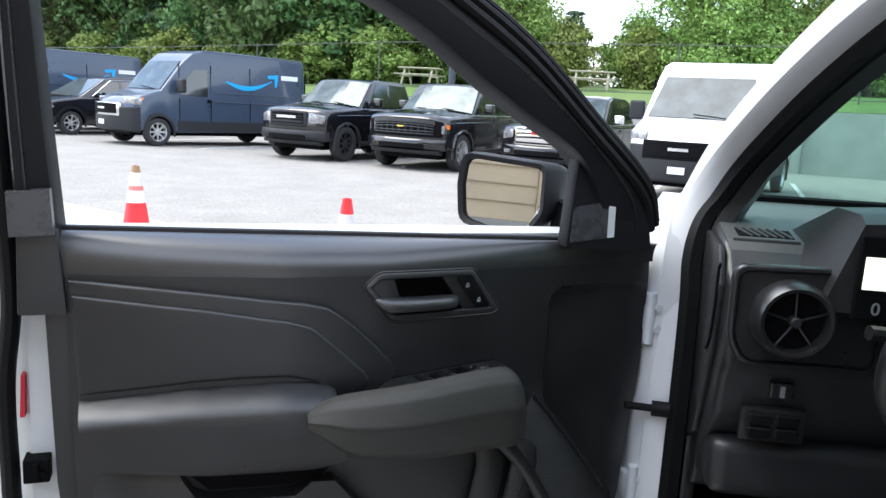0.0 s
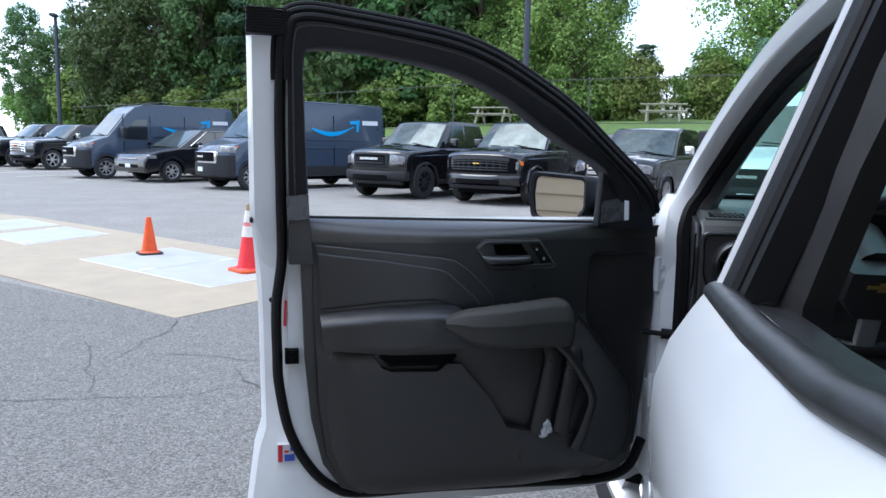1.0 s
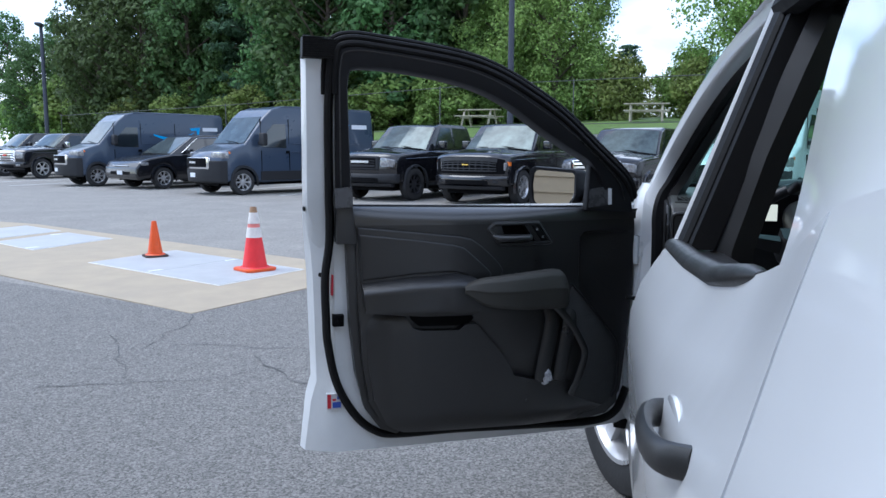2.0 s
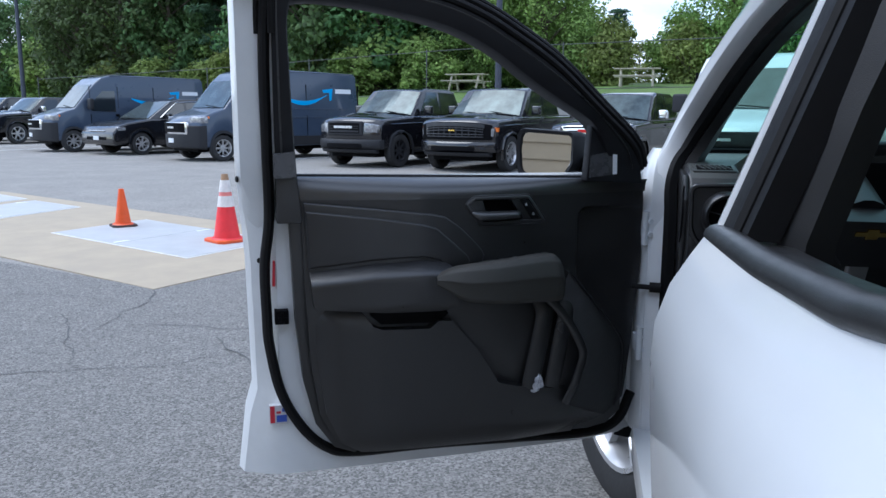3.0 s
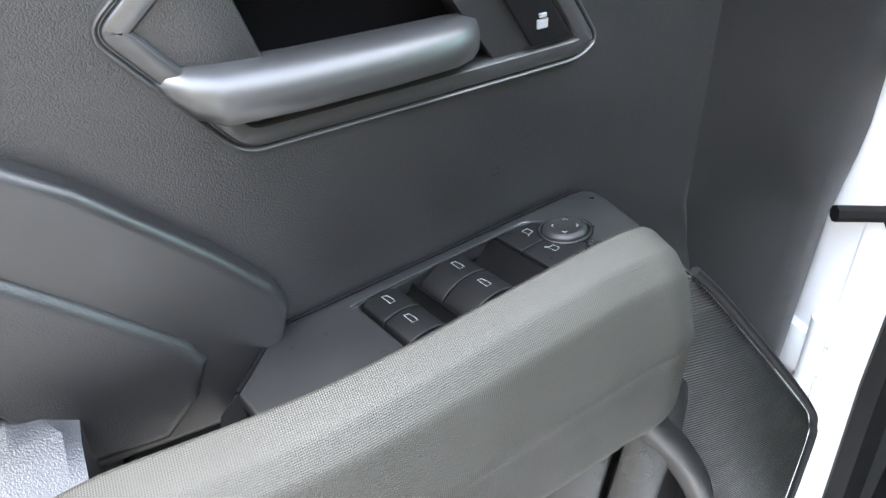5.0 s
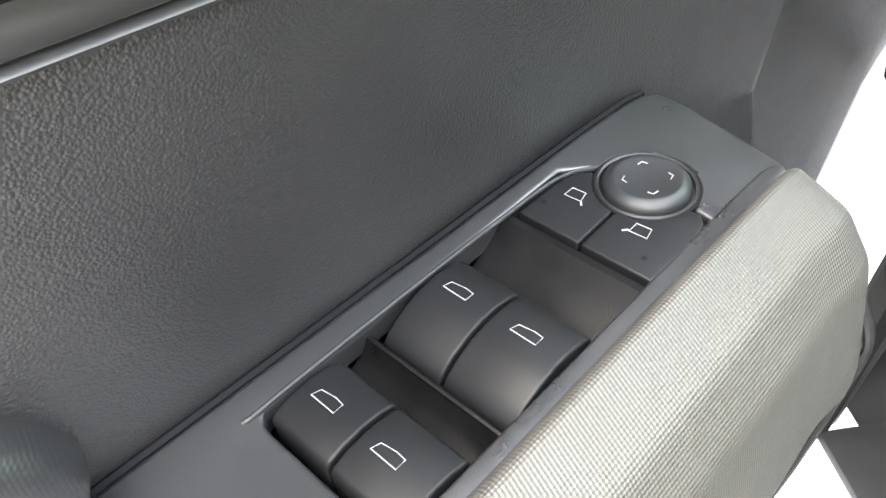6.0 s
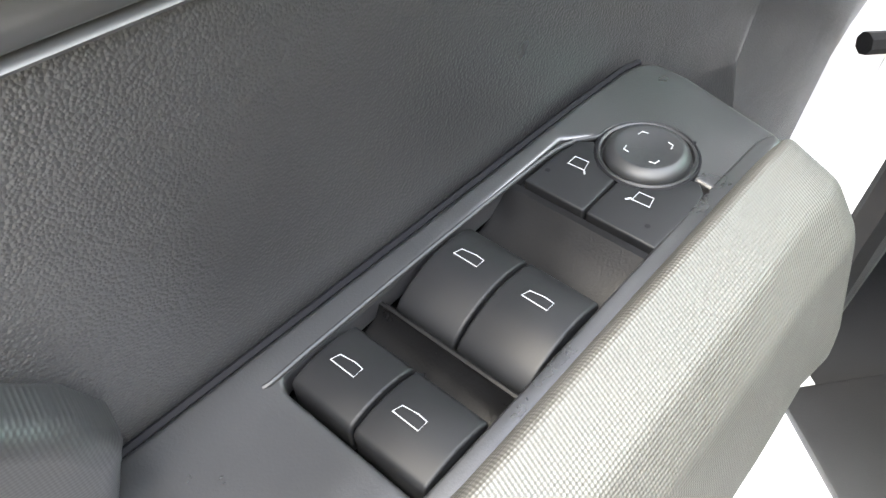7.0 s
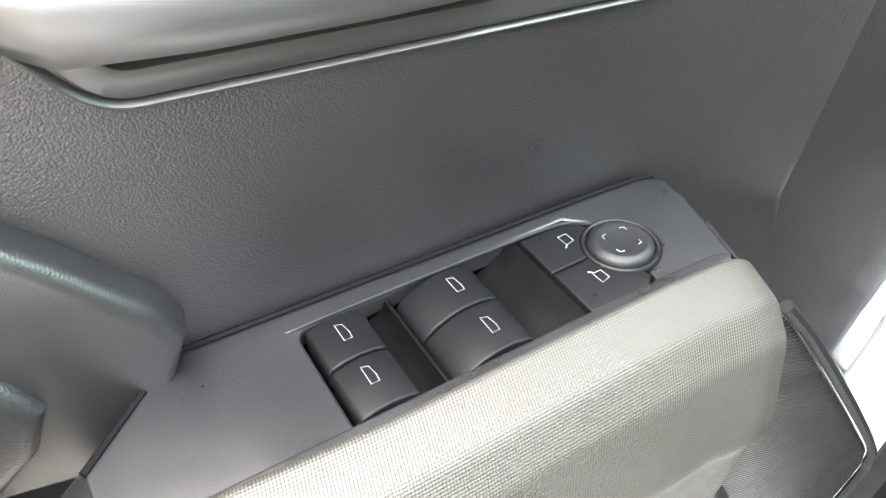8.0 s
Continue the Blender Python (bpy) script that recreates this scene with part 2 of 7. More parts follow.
SIDING = material("beige wall cladding", (0.50, 0.40, 0.27), 0.8, var=0.08, scale=2, bump=0.3, bscale=40, dist=0.004, stain=0.2, stain_col=(0.42, 0.34, 0.24))
TAPE = material("smoky clear tape", (0.060, 0.061, 0.066), 0.28, var=0.2, scale=30)
BAGFILM = material("clear plastic bag", (0.45, 0.46, 0.50), 0.15, var=0.5, scale=60, bump=1.0, bscale=60, dist=0.004)
GOLD = material("gold badge", (0.75, 0.52, 0.15), 0.25, metal=1.0, var=0.02)
ORANGE = material("orange cone plastic", (0.78, 0.10, 0.015), 0.5, var=0.1, scale=8, stain=0.2, stain_col=(0.4, 0.1, 0.05))
CONEBASE = material("dirty black cone base", (0.06, 0.035, 0.03), 0.8, var=0.3, scale=20)
REDCONE = material("faded red cone plastic", (0.78, 0.035, 0.045), 0.5, var=0.1, scale=8)
CONEWHITE = material("reflective white band", (0.75, 0.72, 0.70), 0.5, var=0.12, scale=20, stain=0.3, stain_col=(0.5, 0.45, 0.42))
PINK = material("faded red band", (0.72, 0.22, 0.2), 0.5, var=0.12, scale=20)
CONEBROWN = material("dirty cone rim", (0.35, 0.22, 0.13), 0.7)
VANBLUE = material("dark blue van paint", (0.036, 0.055, 0.092), 0.34, var=0.03, coat=0.5, scale=3)
BLACKPAINT = material("black car paint", (0.006, 0.006, 0.008), 0.2, var=0.03, coat=0.7)
BARGREY = material("satin black grille bars", (0.030, 0.031, 0.034), 0.4, var=0.05, spec=0.5)
GREYPLASTIC = material("grey bumper plastic", (0.018, 0.0186, 0.0215), 0.6, var=0.1, spec=0.35)
BODYGLASS = material("dark window glass", (0.012, 0.016, 0.018), 0.05, var=0.1, coat=1.0, rvar=0.02)
# both windscreens: patchy sky reflection is put into the colour and metal share
SCREENGLASS = material("sky-lit windscreen", (0.07, 0.09, 0.09), 0.06, metal=0.35, var=0.6, scale=2.2, coat=0.0, spec=0.35, rvar=0.03)
DARKSCREEN = material("shaded windscreen", (0.035, 0.045, 0.052), 0.06, metal=0.2, var=0.5, scale=2.2, coat=0.0, spec=0.3, rvar=0.03)
LAMP = material("headlamp glass", (0.34, 0.345, 0.36), 0.10, metal=0.5, var=0.6, scale=14)
AMBER = material("amber lens", (0.75, 0.18, 0.02), 0.25)
REDLENS = material("red lens", (0.5, 0.01, 0.01), 0.25)
SMILE = material("bright blue decal", (0.0, 0.33, 0.72), 0.4, var=0.02)
DECALWHITE = material("white decal", (0.7, 0.72, 0.75), 0.5, var=0.02)
POLE = material("painted steel pole", (0.05, 0.055, 0.075), 0.5, metal=0.3)
WIRE = material("dull galvanised wire", (0.10, 0.105, 0.10), 0.5, metal=0.5)
WOOD = material("weathered wood", (0.42, 0.38, 0.30), 0.8, var=0.2, scale=12, bump=0.3, bscale=60)
BARK = material("bark", (0.11, 0.085, 0.065), 0.9, var=0.3, scale=5, bump=0.8, bscale=12, dist=0.03)
LEAF = leaf_material("broad leaves", (0.100, 0.165, 0.060))
LEAF_B = leaf_material("bright leaves", (0.21, 0.285, 0.078))
NEEDLE = leaf_material("needles", (0.065, 0.110, 0.060))
SHIELD = glass("green tinted pane", (0.72, 0.90, 0.84))
SCREEN = material("lit display", (0.35, 0.36, 0.30), 0.3)
SCREEN.node_tree.nodes["Principled BSDF"].inputs["Emission Color"].default_value = (0.85, 0.85, 0.7, 1)
SCREEN.node_tree.nodes["Principled BSDF"].inputs["Emission Strength"].default_value = 0.45

# ---------------------------------------------------------------- builders
def lerp_table(table):
    xs = [p[0] for p in table]
    ys = [p[1] for p in table]
    return lambda x: float(np.interp(x, xs, ys))


def part(name, bm, mat, parent=None, label="", smooth=False, kind=""):
    me = bpy.data.meshes.new(name)
    if isinstance(bm, bmesh.types.BMesh):
        bmesh.ops.recalc_face_normals(bm, faces=bm.faces)
        bm.to_mesh(me)
        bm.free()
    else:
        me.from_pydata(*bm)
        me.update()
    me.materials.append(mat)
    if smooth:
        me.polygons.foreach_set("use_smooth", [True] * len(me.polygons))
        me.set_sharp_from_angle(angle=radians(38))
    ob = new(name, me)
    if parent is not None:
        ob.parent = parent
    return tagged(ob, label, kind=kind)


def thing(name, label, category, m=None, group="", kind=""):
    ob = new(name)
    ob.empty_display_size = 0.1
    if m is not None:
        ob.matrix_world = m
    return tagged(ob, label, category, group, kind)


def add(bm, other):
    """Put the geometry of other into bm."""
    me = bpy.data.meshes.new("tmp")
    other.to_mesh(me)
    other.free()
    bm.from_mesh(me)
    bpy.data.meshes.remove(me)
    return bm


def rounded(bm, r, seg=2, angle=25):
    if r > 0:
        es = [e for e in bm.edges if len(e.link_faces) == 2 and e.calc_face_angle(0) > radians(angle)]
        bmesh.ops.bevel(bm, geom=es, offset=r, segments=seg, affect="EDGES", profile=0.6, clamp_overlap=True)
    return bm


def box(x0, x1, y0, y1, z0, z1, r=0.0, seg=2):
    bm = bmesh.new()
    bmesh.ops.create_cube(bm, size=1.0, matrix=Matrix.LocRotScale(((x0 + x1) / 2, (y0 + y1) / 2, (z0 + z1) / 2), None, (abs(x1 - x0), abs(y1 - y0), abs(z1 - z0))))
    return rounded(bm, r, seg)


def prism(pts, axis, lo, hi, r=0.0, seg=2):
    """A polygon pulled straight along an axis; pts are the two other coordinates in x, y, z order."""
    def at(p, d):
        return {"x": (d, p[0], p[1]), "y": (p[0], d, p[1]), "z": (p[0], p[1], d)}[axis]
    bm = bmesh.new()
    a = [bm.verts.new(at(p, lo)) for p in pts]
    b = [bm.verts.new(at(p, hi)) for p in pts]
    n = len(pts)
    bm.faces.new(a)
    bm.faces.new(b)
    for i in range(n):
        bm.faces.new((a[i], a[(i + 1) % n], b[(i + 1) % n], b[i]))
    bmesh.ops.recalc_face_normals(bm, faces=bm.faces)
    return rounded(bm, r, seg)


def cut(bm, axis, values):
    """Add edge loops where planes across an axis meet the mesh."""
    no = {"x": (1, 0, 0), "y": (0, 1, 0), "z": (0, 0, 1)}[axis]
    for v in values:
        bmesh.ops.bisect_plane(bm, geom=bm.verts[:] + bm.edges[:] + bm.faces[:], plane_co=[c * v for c in no], plane_no=no)
    return bm


def loft(rings, closed=True, caps=True):
    bm = bmesh.new()
    vs = [[bm.verts.new(p) for p in ring] for ring in rings]
    n = len(rings[0])
    for a, b in zip(vs, vs[1:]):
        for i in range(n if closed else n - 1):
            j = (i + 1) % n
            bm.faces.new((a[i], a[j], b[j], b[i]))
    if caps and closed:
        bm.faces.new(vs[0])
        bm.faces.new(vs[-1])
    return bm


def smooth_path(pts, n):
    """A Catmull-Rom run of n + 1 points through pts."""
    p = [Vector(q) for q in pts]
    p = [p[0] * 2 - p[1]] + p + [p[-1] * 2 - p[-2]]
    out = []
    m = len(p) - 3
    for k in range(n + 1):
        s = min(k / n * m, m - 1e-6)
        i, u = int(s), s - int(s)
        a, b, c, d = p[i:i + 4]
        out.append(0.5 * (2 * b + (c - a) * u + (2 * a - 5 * b + 4 * c - d) * u * u + (3 * b - a - 3 * c + d) * u ** 3))
    return out


def tube(pts, r, sides=8, closed=False, flat=1.0, caps=True):
    """A pipe along pts; flat squeezes it across its second axis."""
    pts = [Vector(p) for p in pts]
    rings = []
    n = len(pts)
    for i, p in enumerate(pts):
        a = pts[(i - 1) % n] if closed or i else pts[0]
        b = pts[(i + 1) % n] if closed or i < n - 1 else pts[-1]
        d = (b - a).normalized()
        ref = Vector((0, 1, 0)) if abs(d.y) < 0.9 else Vector((1, 0, 0))
        s = d.cross(ref).normalized()
        t = s.cross(d).normalized()
        rings.append([p + s * (r * math.cos(k * 2 * math.pi / sides)) + t * (r * flat * math.sin(k * 2 * math.pi / sides)) for k in range(sides)])
    if closed:
        rings.append(rings[0])
    return loft(rings, caps=caps and not closed)


def lathe(profile, n=24, axis="z", at=(0, 0, 0)):
    """Turn (radius, height) pairs round an axis through at."""
    rings = []
    for k in range(n):
        c, s = math.cos(2 * math.pi * k / n), math.sin(2 * math.pi * k / n)
        ring = []
        for r, h in profile:
            q = {"z": (r * c, r * s, h), "y": (r * c, h, r * s), "x": (h, r * c, r * s)}[axis]
            ring.append((q[0] + at[0], q[1] + at[1], q[2] + at[2]))
        rings.append(ring)
    rings.append(rings[0])
    bm = loft(rings, closed=False, caps=False)
    bmesh.ops.remove_doubles(bm, verts=bm.verts, dist=1e-6)
    return bm


def moved(bm, m):
    bmesh.ops.transform(bm, matrix=m, verts=bm.verts)
    return bm

# ---------------------------------------------------------------- ground and setting
ROW = Vector((0.77, -0.64, 0)).normalized()      # along the row of parked vehicles
BACK = Vector((0.64, 0.77, 0)).normalized()      # from their fronts to their tails


def slab(name, pts, z0, z1, mat, parent=None, label="", r=0.0, kind=""):
    return part(name, prism(pts, "z", z0, z1, r), mat, parent, label, kind=kind)


gr = bmesh.new()
bmesh.ops.create_grid(gr, x_segments=40, y_segments=40, size=400)
tagged(part("ground", gr, GRASS), "wide green grass land round the car park", "ground", kind="structure")

lot_line = [(-70, -60), (60, -60), (60, -14), (22.5, 16.0), (9.5, 27.0), (-8.0, 42.0), (-30, 62), (-70, 62)]
tagged(slab("road", lot_line, -0.10, 0.010, LOT), "pale worn asphalt of the car park", "asphalt", kind="structure")
# the rougher, newer patch that the truck stands on
patch = [(-30, -40), (30, -40), (30, 3.0), (8.0, 5.5), (0.25, 6.0), (-1.65, 4.25), (-6.0, 8.7), (-30, 30)]
tagged(slab("pavement", patch, -0.05, 0.016, ASPHALT), "dark coarse asphalt with fine cracks", "asphalt", kind="structure")

apron = thing("concrete_apron", "sand-coloured concrete apron set into the asphalt", "concrete slab", kind="structure")
slab("concrete_slab", [(-1.68, 4.23), (0.27, 6.05), (-4.75, 12.4), (-9.4, 16.4), (-11.6, 14.2), (-5.8, 8.55), (-3.9, 6.85)], -0.02, 0.021, CONCRETE, apron, r=0.004)
for pts in ([(-3.02, 7.37), (-1.50, 5.46), (-0.62, 6.30), (-2.13, 8.29)], [(-4.69, 9.74), (-3.92, 8.69), (-3.13, 9.82), (-3.94, 10.84)], [(-5.63, 11.15), (-4.86, 10.02), (-4.09, 11.1), (-4.85, 12.13)]):
    slab("plate_frame", pts, 0.012, 0.0245, LINE, apron, r=0.001)
for pts in ([(-2.98, 7.37), (-2.246, 6.446), (-1.372, 7.308), (-2.13, 8.25)], [(-2.238, 6.436), (-1.50, 5.50), (-0.66, 6.30), (-1.364, 7.298)],
            [(-4.65, 9.74), (-3.92, 8.73), (-3.17, 9.82), (-3.94, 10.80)], [(-5.59, 11.15), (-4.86, 10.06), (-4.13, 11.1), (-4.85, 12.09)]):
    slab("steel_plate", pts, 0.018, 0.028, PLATE, apron, r=0.002)
for x, y in ((-2.20, 6.55), (-1.42, 7.18), (-4.0, 8.95), (-4.05, 10.55)):
    part("lift_mark", moved(prism([(-0.09, -0.03), (0.09, -0.03), (0.07, 0.03), (-0.07, 0.03)], "z", 0.027, 0.0305), Matrix.Translation((x, y, 0)) @ Euler((0, 0, radians(40))).to_matrix().to_4x4()), DECALWHITE, apron)

rng = random.Random(5)


def crack(start, way, length, width, seed):
    r = random.Random(seed)
    p = Vector((*start, 0))
    d = Vector((*way, 0)).normalized()
    left, right = [], []
    steps = int(length / 0.09)
    for k in range(steps + 1):
        side = Vector((-d.y, d.x, 0))
        w = width * (0.35 + r.random()) * (1 - 0.7 * k / steps)
        left.append(p + side * w)
        right.append(p - side * w)
        d.rotate(Euler((0, 0, r.uniform(-0.75, 0.75))))
        d = (d * 0.7 + Vector((*way, 0)).normalized() * 0.3).normalized()
        p = p + d * 0.09
    return [q.to_tuple() for q in left], [q.to_tuple() for q in right]


verts, faces = [], []
for start, way, length, width, seed in (((-1.68, 4.2), (-0.1, -1), 1.3, 0.006, 1), ((-1.72, 3.2), (0.9, -0.35), 2.4, 0.004, 2), ((-2.2, 3.6), (0.35, -1), 1.2, 0.005, 3),
                                        ((-1.2, 2.8), (0.8, -0.8), 1.7, 0.005, 4), ((-3.4, 4.4), (0.9, -0.5), 1.6, 0.005, 6), ((0.3, 6.05), (1, 0.15), 3.5, 0.010, 7),
                                        ((0.3, 6.05), (-0.4, -0.3), 1.8, 0.01, 8), ((2.0, 6.3), (0.6, 1), 2.5, 0.012, 9), ((-2.4, 2.4), (1, 0.1), 1.9, 0.004, 10)):
    a, b = crack(start, way, length, width, seed)
    base = len(verts)
    z = 0.0205 if start[1] < 6 else 0.0205
    for q, s in zip(a, b):
        verts += [(q[0], q[1], z), (s[0], s[1], z)]
    faces += [(base + 2 * i, base + 2 * i + 1, base + 2 * i + 3, base + 2 * i + 2) for i in range(len(a) - 1)]
tagged(part("asphalt_crack", (verts, [], faces), CRACK), "thin dark cracks running through the asphalt", "crack", kind="stuff")

# stall lines between the parked vehicles
stall = thing("parking_lines", "faded white stall lines on the asphalt", "road marking", kind="structure")
for k in range(-7, 6):
    o = Vector((4.9, 17.4, 0)) + ROW * (2.85 * k + 0.2) - BACK * 1.5
    a, b = o + ROW * 0.05, o - ROW * 0.05
    slab("painted_line", [a.to_tuple()[:2], (a + BACK * 5.2).to_tuple()[:2], (b + BACK * 5.2).to_tuple()[:2], b.to_tuple()[:2]], 0.008, 0.0142, LINE, stall)

# the terrace behind the car park: a low wall with grass on top
W0 = Vector((22.0, 14.6, 0))
terrace_run = [W0 + ROW * s for s in (42, 20, 0, -14, -24, -34, -48)]
front = [p.to_tuple()[:2] for p in terrace_run]
hts = lerp_table([(-48, 0.8), (-34, 1.2), (-20, 1.8), (0, 2.0), (42, 2.1)])
run_s = (42, 20, 0, -14, -24, -34, -48)
rw = loft([[(p + BACK * d).to_tuple()[:2] + (z,) for d, z in ((-0.02, -0.2), (0.0, hts(s)), (0.3, hts(s)), (0.32, -0.2))] for p, s in zip(terrace_run, run_s)])
tagged(part("retaining_wall", rw, WALLC), "low stained grey concrete retaining wall below the lawn", "wall", kind="structure")
for s in (36, 30, 24, 18, 12, 6, 0, -6):
    p = W0 + ROW * s
    tagged(part("wall_pilaster", prism([(p - ROW * 0.22 - BACK * 0.18).to_tuple()[:2], (p + ROW * 0.22 - BACK * 0.18).to_tuple()[:2], (p + ROW * 0.22 - BACK * 0.022).to_tuple()[:2], (p - ROW * 0.22 - BACK * 0.022).to_tuple()[:2]], "z", -0.1, hts(s) - 0.05, 0.02), WALLC),
           "grey concrete buttress on the retaining wall", "wall", kind="structure")
rings = []
for p, s in zip(terrace_run, run_s):
    h = hts(s)
    rings.append([(p + BACK * d).to_tuple()[:2] + (z,) for d, z in ((0.25, h - 0.25), (0.30, h + 0.03), (2.5, h + 0.30), (7.0, h + 0.7), (16, h + 1.2), (60, h + 1.5), (60, -0.5))])
tagged(part("lawn", loft(rings), GRASS, smooth=True), "sunlit mown grass bank behind the car park", "grass", kind="structure")


def bank_height(p):
    v = Vector((p[0], p[1], 0)) - W0
    s, d = v.dot(ROW), v.dot(BACK)
    return hts(s) + float(np.interp(d, (0.3, 2.5, 7, 16, 60), (0.03, 0.30, 0.7, 1.2, 1.5)))


# chain-link fence: posts, rails and a sparse mesh
fence = thing("chain_link_fence", "tall galvanised chain-link fence above the bank", "fence")
FENCE_D = 3.2
for s in range(-46, 42, 6):
    p = W0 + ROW * s + BACK * FENCE_D
    z = bank_height(p)
    part("post", lathe([(0.0, z - 0.2), (0.026, z - 0.2), (0.026, z + 1.92), (0.0, z + 1.95)], 8, at=(p.x, p.y, 0)), WIRE, fence)
for h in (1.86, 0.12):
    pts = []
    for s in range(-46, 42, 3):
        p = W0 + ROW * s + BACK * FENCE_D
        pts.append((p.x, p.y, bank_height(p) + h))
    part("rail", tube(pts, 0.016, 6), WIRE, fence)

# light poles
for px, py, h in ((8.6, 26.0, 11.0), (-12.0, 46.0, 8.0)):
    z = bank_height((px, py)) if py < 30 else 0.0
    lp = thing("light_pole", "dark painted steel car-park light pole", "light pole", pose(px, py, z))
    part("base", box(-0.22, 0.22, -0.22, 0.22, -0.2, 0.35, 0.03), WALLC, lp, "round concrete footing")
    part("shaft", lathe([(0.0, 0.3), (0.13, 0.3), (0.12, 3), (0.09, h), (0.0, h)], 10), POLE, lp, smooth=True)
    part("lamp_head", box(-0.16, 0.16, -0.75, 0.05, h - 0.08, h + 0.06, 0.03), POLE, lp)

# picnic tables on the lawn
def picnic_table(m):
    t = thing("picnic_table", "pale weathered wooden picnic table on the lawn", "picnic table", m, group="picnic tables on the lawn")
    for k in range(5):
        part("board", box(-0.95, 0.95, -0.37 + k * 0.15, -0.24 + k * 0.15, 0.73, 0.77, 0.006, 1), WOOD, t)
    for y in (-0.72, 0.62):
        for k in range(2):
            part("bench_board", box(-0.95, 0.95, y + (k - 0.5) * 0.14 - 0.06, y + (k - 0.5) * 0.14 + 0.06, 0.43, 0.47, 0.006, 1), WOOD, t)
    for x in (-0.65, 0.65):
        part("brace", box(x - 0.02, x + 0.02, -0.78, 0.70, 0.35, 0.43, 0.005, 1), WOOD, t)
        for s in (-1, 1):
            part("leg", tube([(x, s * 0.62, 0.0), (x, s * 0.22, 0.73)], 0.05, 4), WOOD, t)
    return t


p1 = W0 - ROW * 21.3 + BACK * 6.0
p2 = W0 - ROW * 13.6 + BACK * 6.0
tb = picnic_table(pose(p1.x, p1.y, bank_height(p1), 0, 0, -38))
copy_thing(tb, pose(p2.x, p2.y, bank_height(p2), 0, 0, -30))

# beige building behind the truck, which the door mirror shows
hall = thing("building", "beige clad building with lap boards and a white door", "building")
part("wall", box(-10.5, -7.6, -10, 2.6, 0, 5.6, 0.02), SIDING, hall)
part("base_course", box(-7.6, -7.55, -6.6, 2.6, 0, 0.6, 0.01), WALLC, hall)
part("roof_edge", box(-10.6, -7.45, -10.1, 2.7, 5.6, 5.85, 0.02), WALLC, hall)
part("corner_trim", box(-7.62, -7.53, 2.2, 2.62, 0.6, 5.6, 0.01), DECALWHITE, hall)
for k in range(24):
    z = 0.605 + k * 0.205
    part("lap_board", prism([(-7.599, z), (-7.565, z), (-7.585, z + 0.20), (-7.599, z + 0.20)], "y", -0.05, 2.18), SIDING, hall)
part("door_post", box(-7.60, -7.52, -0.22, -0.06, 0.0, 3.4, 0.01), SIDING, hall, "broad beige door post")
roller = part("roller_door", box(-7.60, -7.56, -3.6, -0.23, 0.0, 3.3, 0.005), DECALWHITE, hall, "white panelled roller door")
for k in range(6):
    part("panel_joint", box(-7.562, -7.556, -3.58, -0.25, 0.52 + k * 0.5, 0.54 + k * 0.5), WALLC, roller)

# unseen block, added behind the truck to keep low sky light off the door
sky_blocker = thing("building", "unseen beige clad block added behind the truck to cut low sky light", "building")
part("wall", box(-7.55, 16, -10.0, -6.6, 0, 6.2, 0.02), SIDING, sky_blocker)
part("base_course", box(-7.5, 16, -6.6, -6.55, 0, 0.6, 0.01), WALLC, sky_blocker)
part("roof_edge", box(-7.55, 16.1, -10.1, -6.5, 6.2, 6.45, 0.02), WALLC, sky_blocker)

# ---------------------------------------------------------------- traffic cones
def cone(name, label, m, h, r0, r1, bands, base_mat, base_w):
    t = thing(name, label, "traffic cone", m, group="traffic cones")
    g = base_w * 0.74
    part("base", prism([(-base_w, -g), (-g, -base_w), (g, -base_w), (base_w, -g), (base_w, g), (g, base_w), (-g, base_w), (-base_w, g)], "z", 0.0, 0.03, 0.008), base_mat, t, smooth=True)
    rad = lambda z: r0 + (r1 - r0) * (z / h)
    prev = 0.028
    for k, (top, mat, nm) in enumerate(bands):
        lip = 0.003 if nm == "reflective_band" else 0.0
        prof = [(rad(prev) + lip - 0.012, prev), (rad(prev) + lip, prev), (rad(top) + lip, top), (rad(top) + lip - 0.012, top)]
        if k == 0:
            prof = [(rad(prev) + 0.03, 0.029), (rad(prev) + 0.012, 0.045)] + prof[1:]
        part(nm, lathe(prof, 20), mat, t, smooth=True)
        prev = top
    return t


cone("traffic_cone", "small plain orange traffic cone on a steel plate", pose(-2.32, 7.72, 0.021, 0, 0, 20), 0.44, 0.095, 0.028,
     [(0.40, ORANGE, "cone_body"), (0.44, ORANGE, "cone_tip")], CONEBASE, 0.135)
cone("traffic_cone", "faded red traffic cone with white bands and a brown tip", pose(-1.15, 6.36, 0.028, 0, 0, 30), 0.69, 0.14, 0.033,
     [(0.36, REDCONE, "cone_body"), (0.47, CONEWHITE, "reflective_band"), (0.51, PINK, "pink_band"), (0.63, CONEWHITE, "reflective_band"), (0.69, CONEBROWN, "cone_tip")], ORANGE, 0.185)
cone("traffic_cone", "bright red traffic cone with two white bands", pose(0.36, 4.32, 0.016, 0, 0, 10), 0.69, 0.14, 0.033,
     [(0.27, REDCONE, "cone_body"), (0.37, CONEWHITE, "reflective_band"), (0.44, REDCONE, "red_band"), (0.58, CONEWHITE, "reflective_band"), (0.69, REDCONE, "cone_tip")], REDCONE, 0.185)

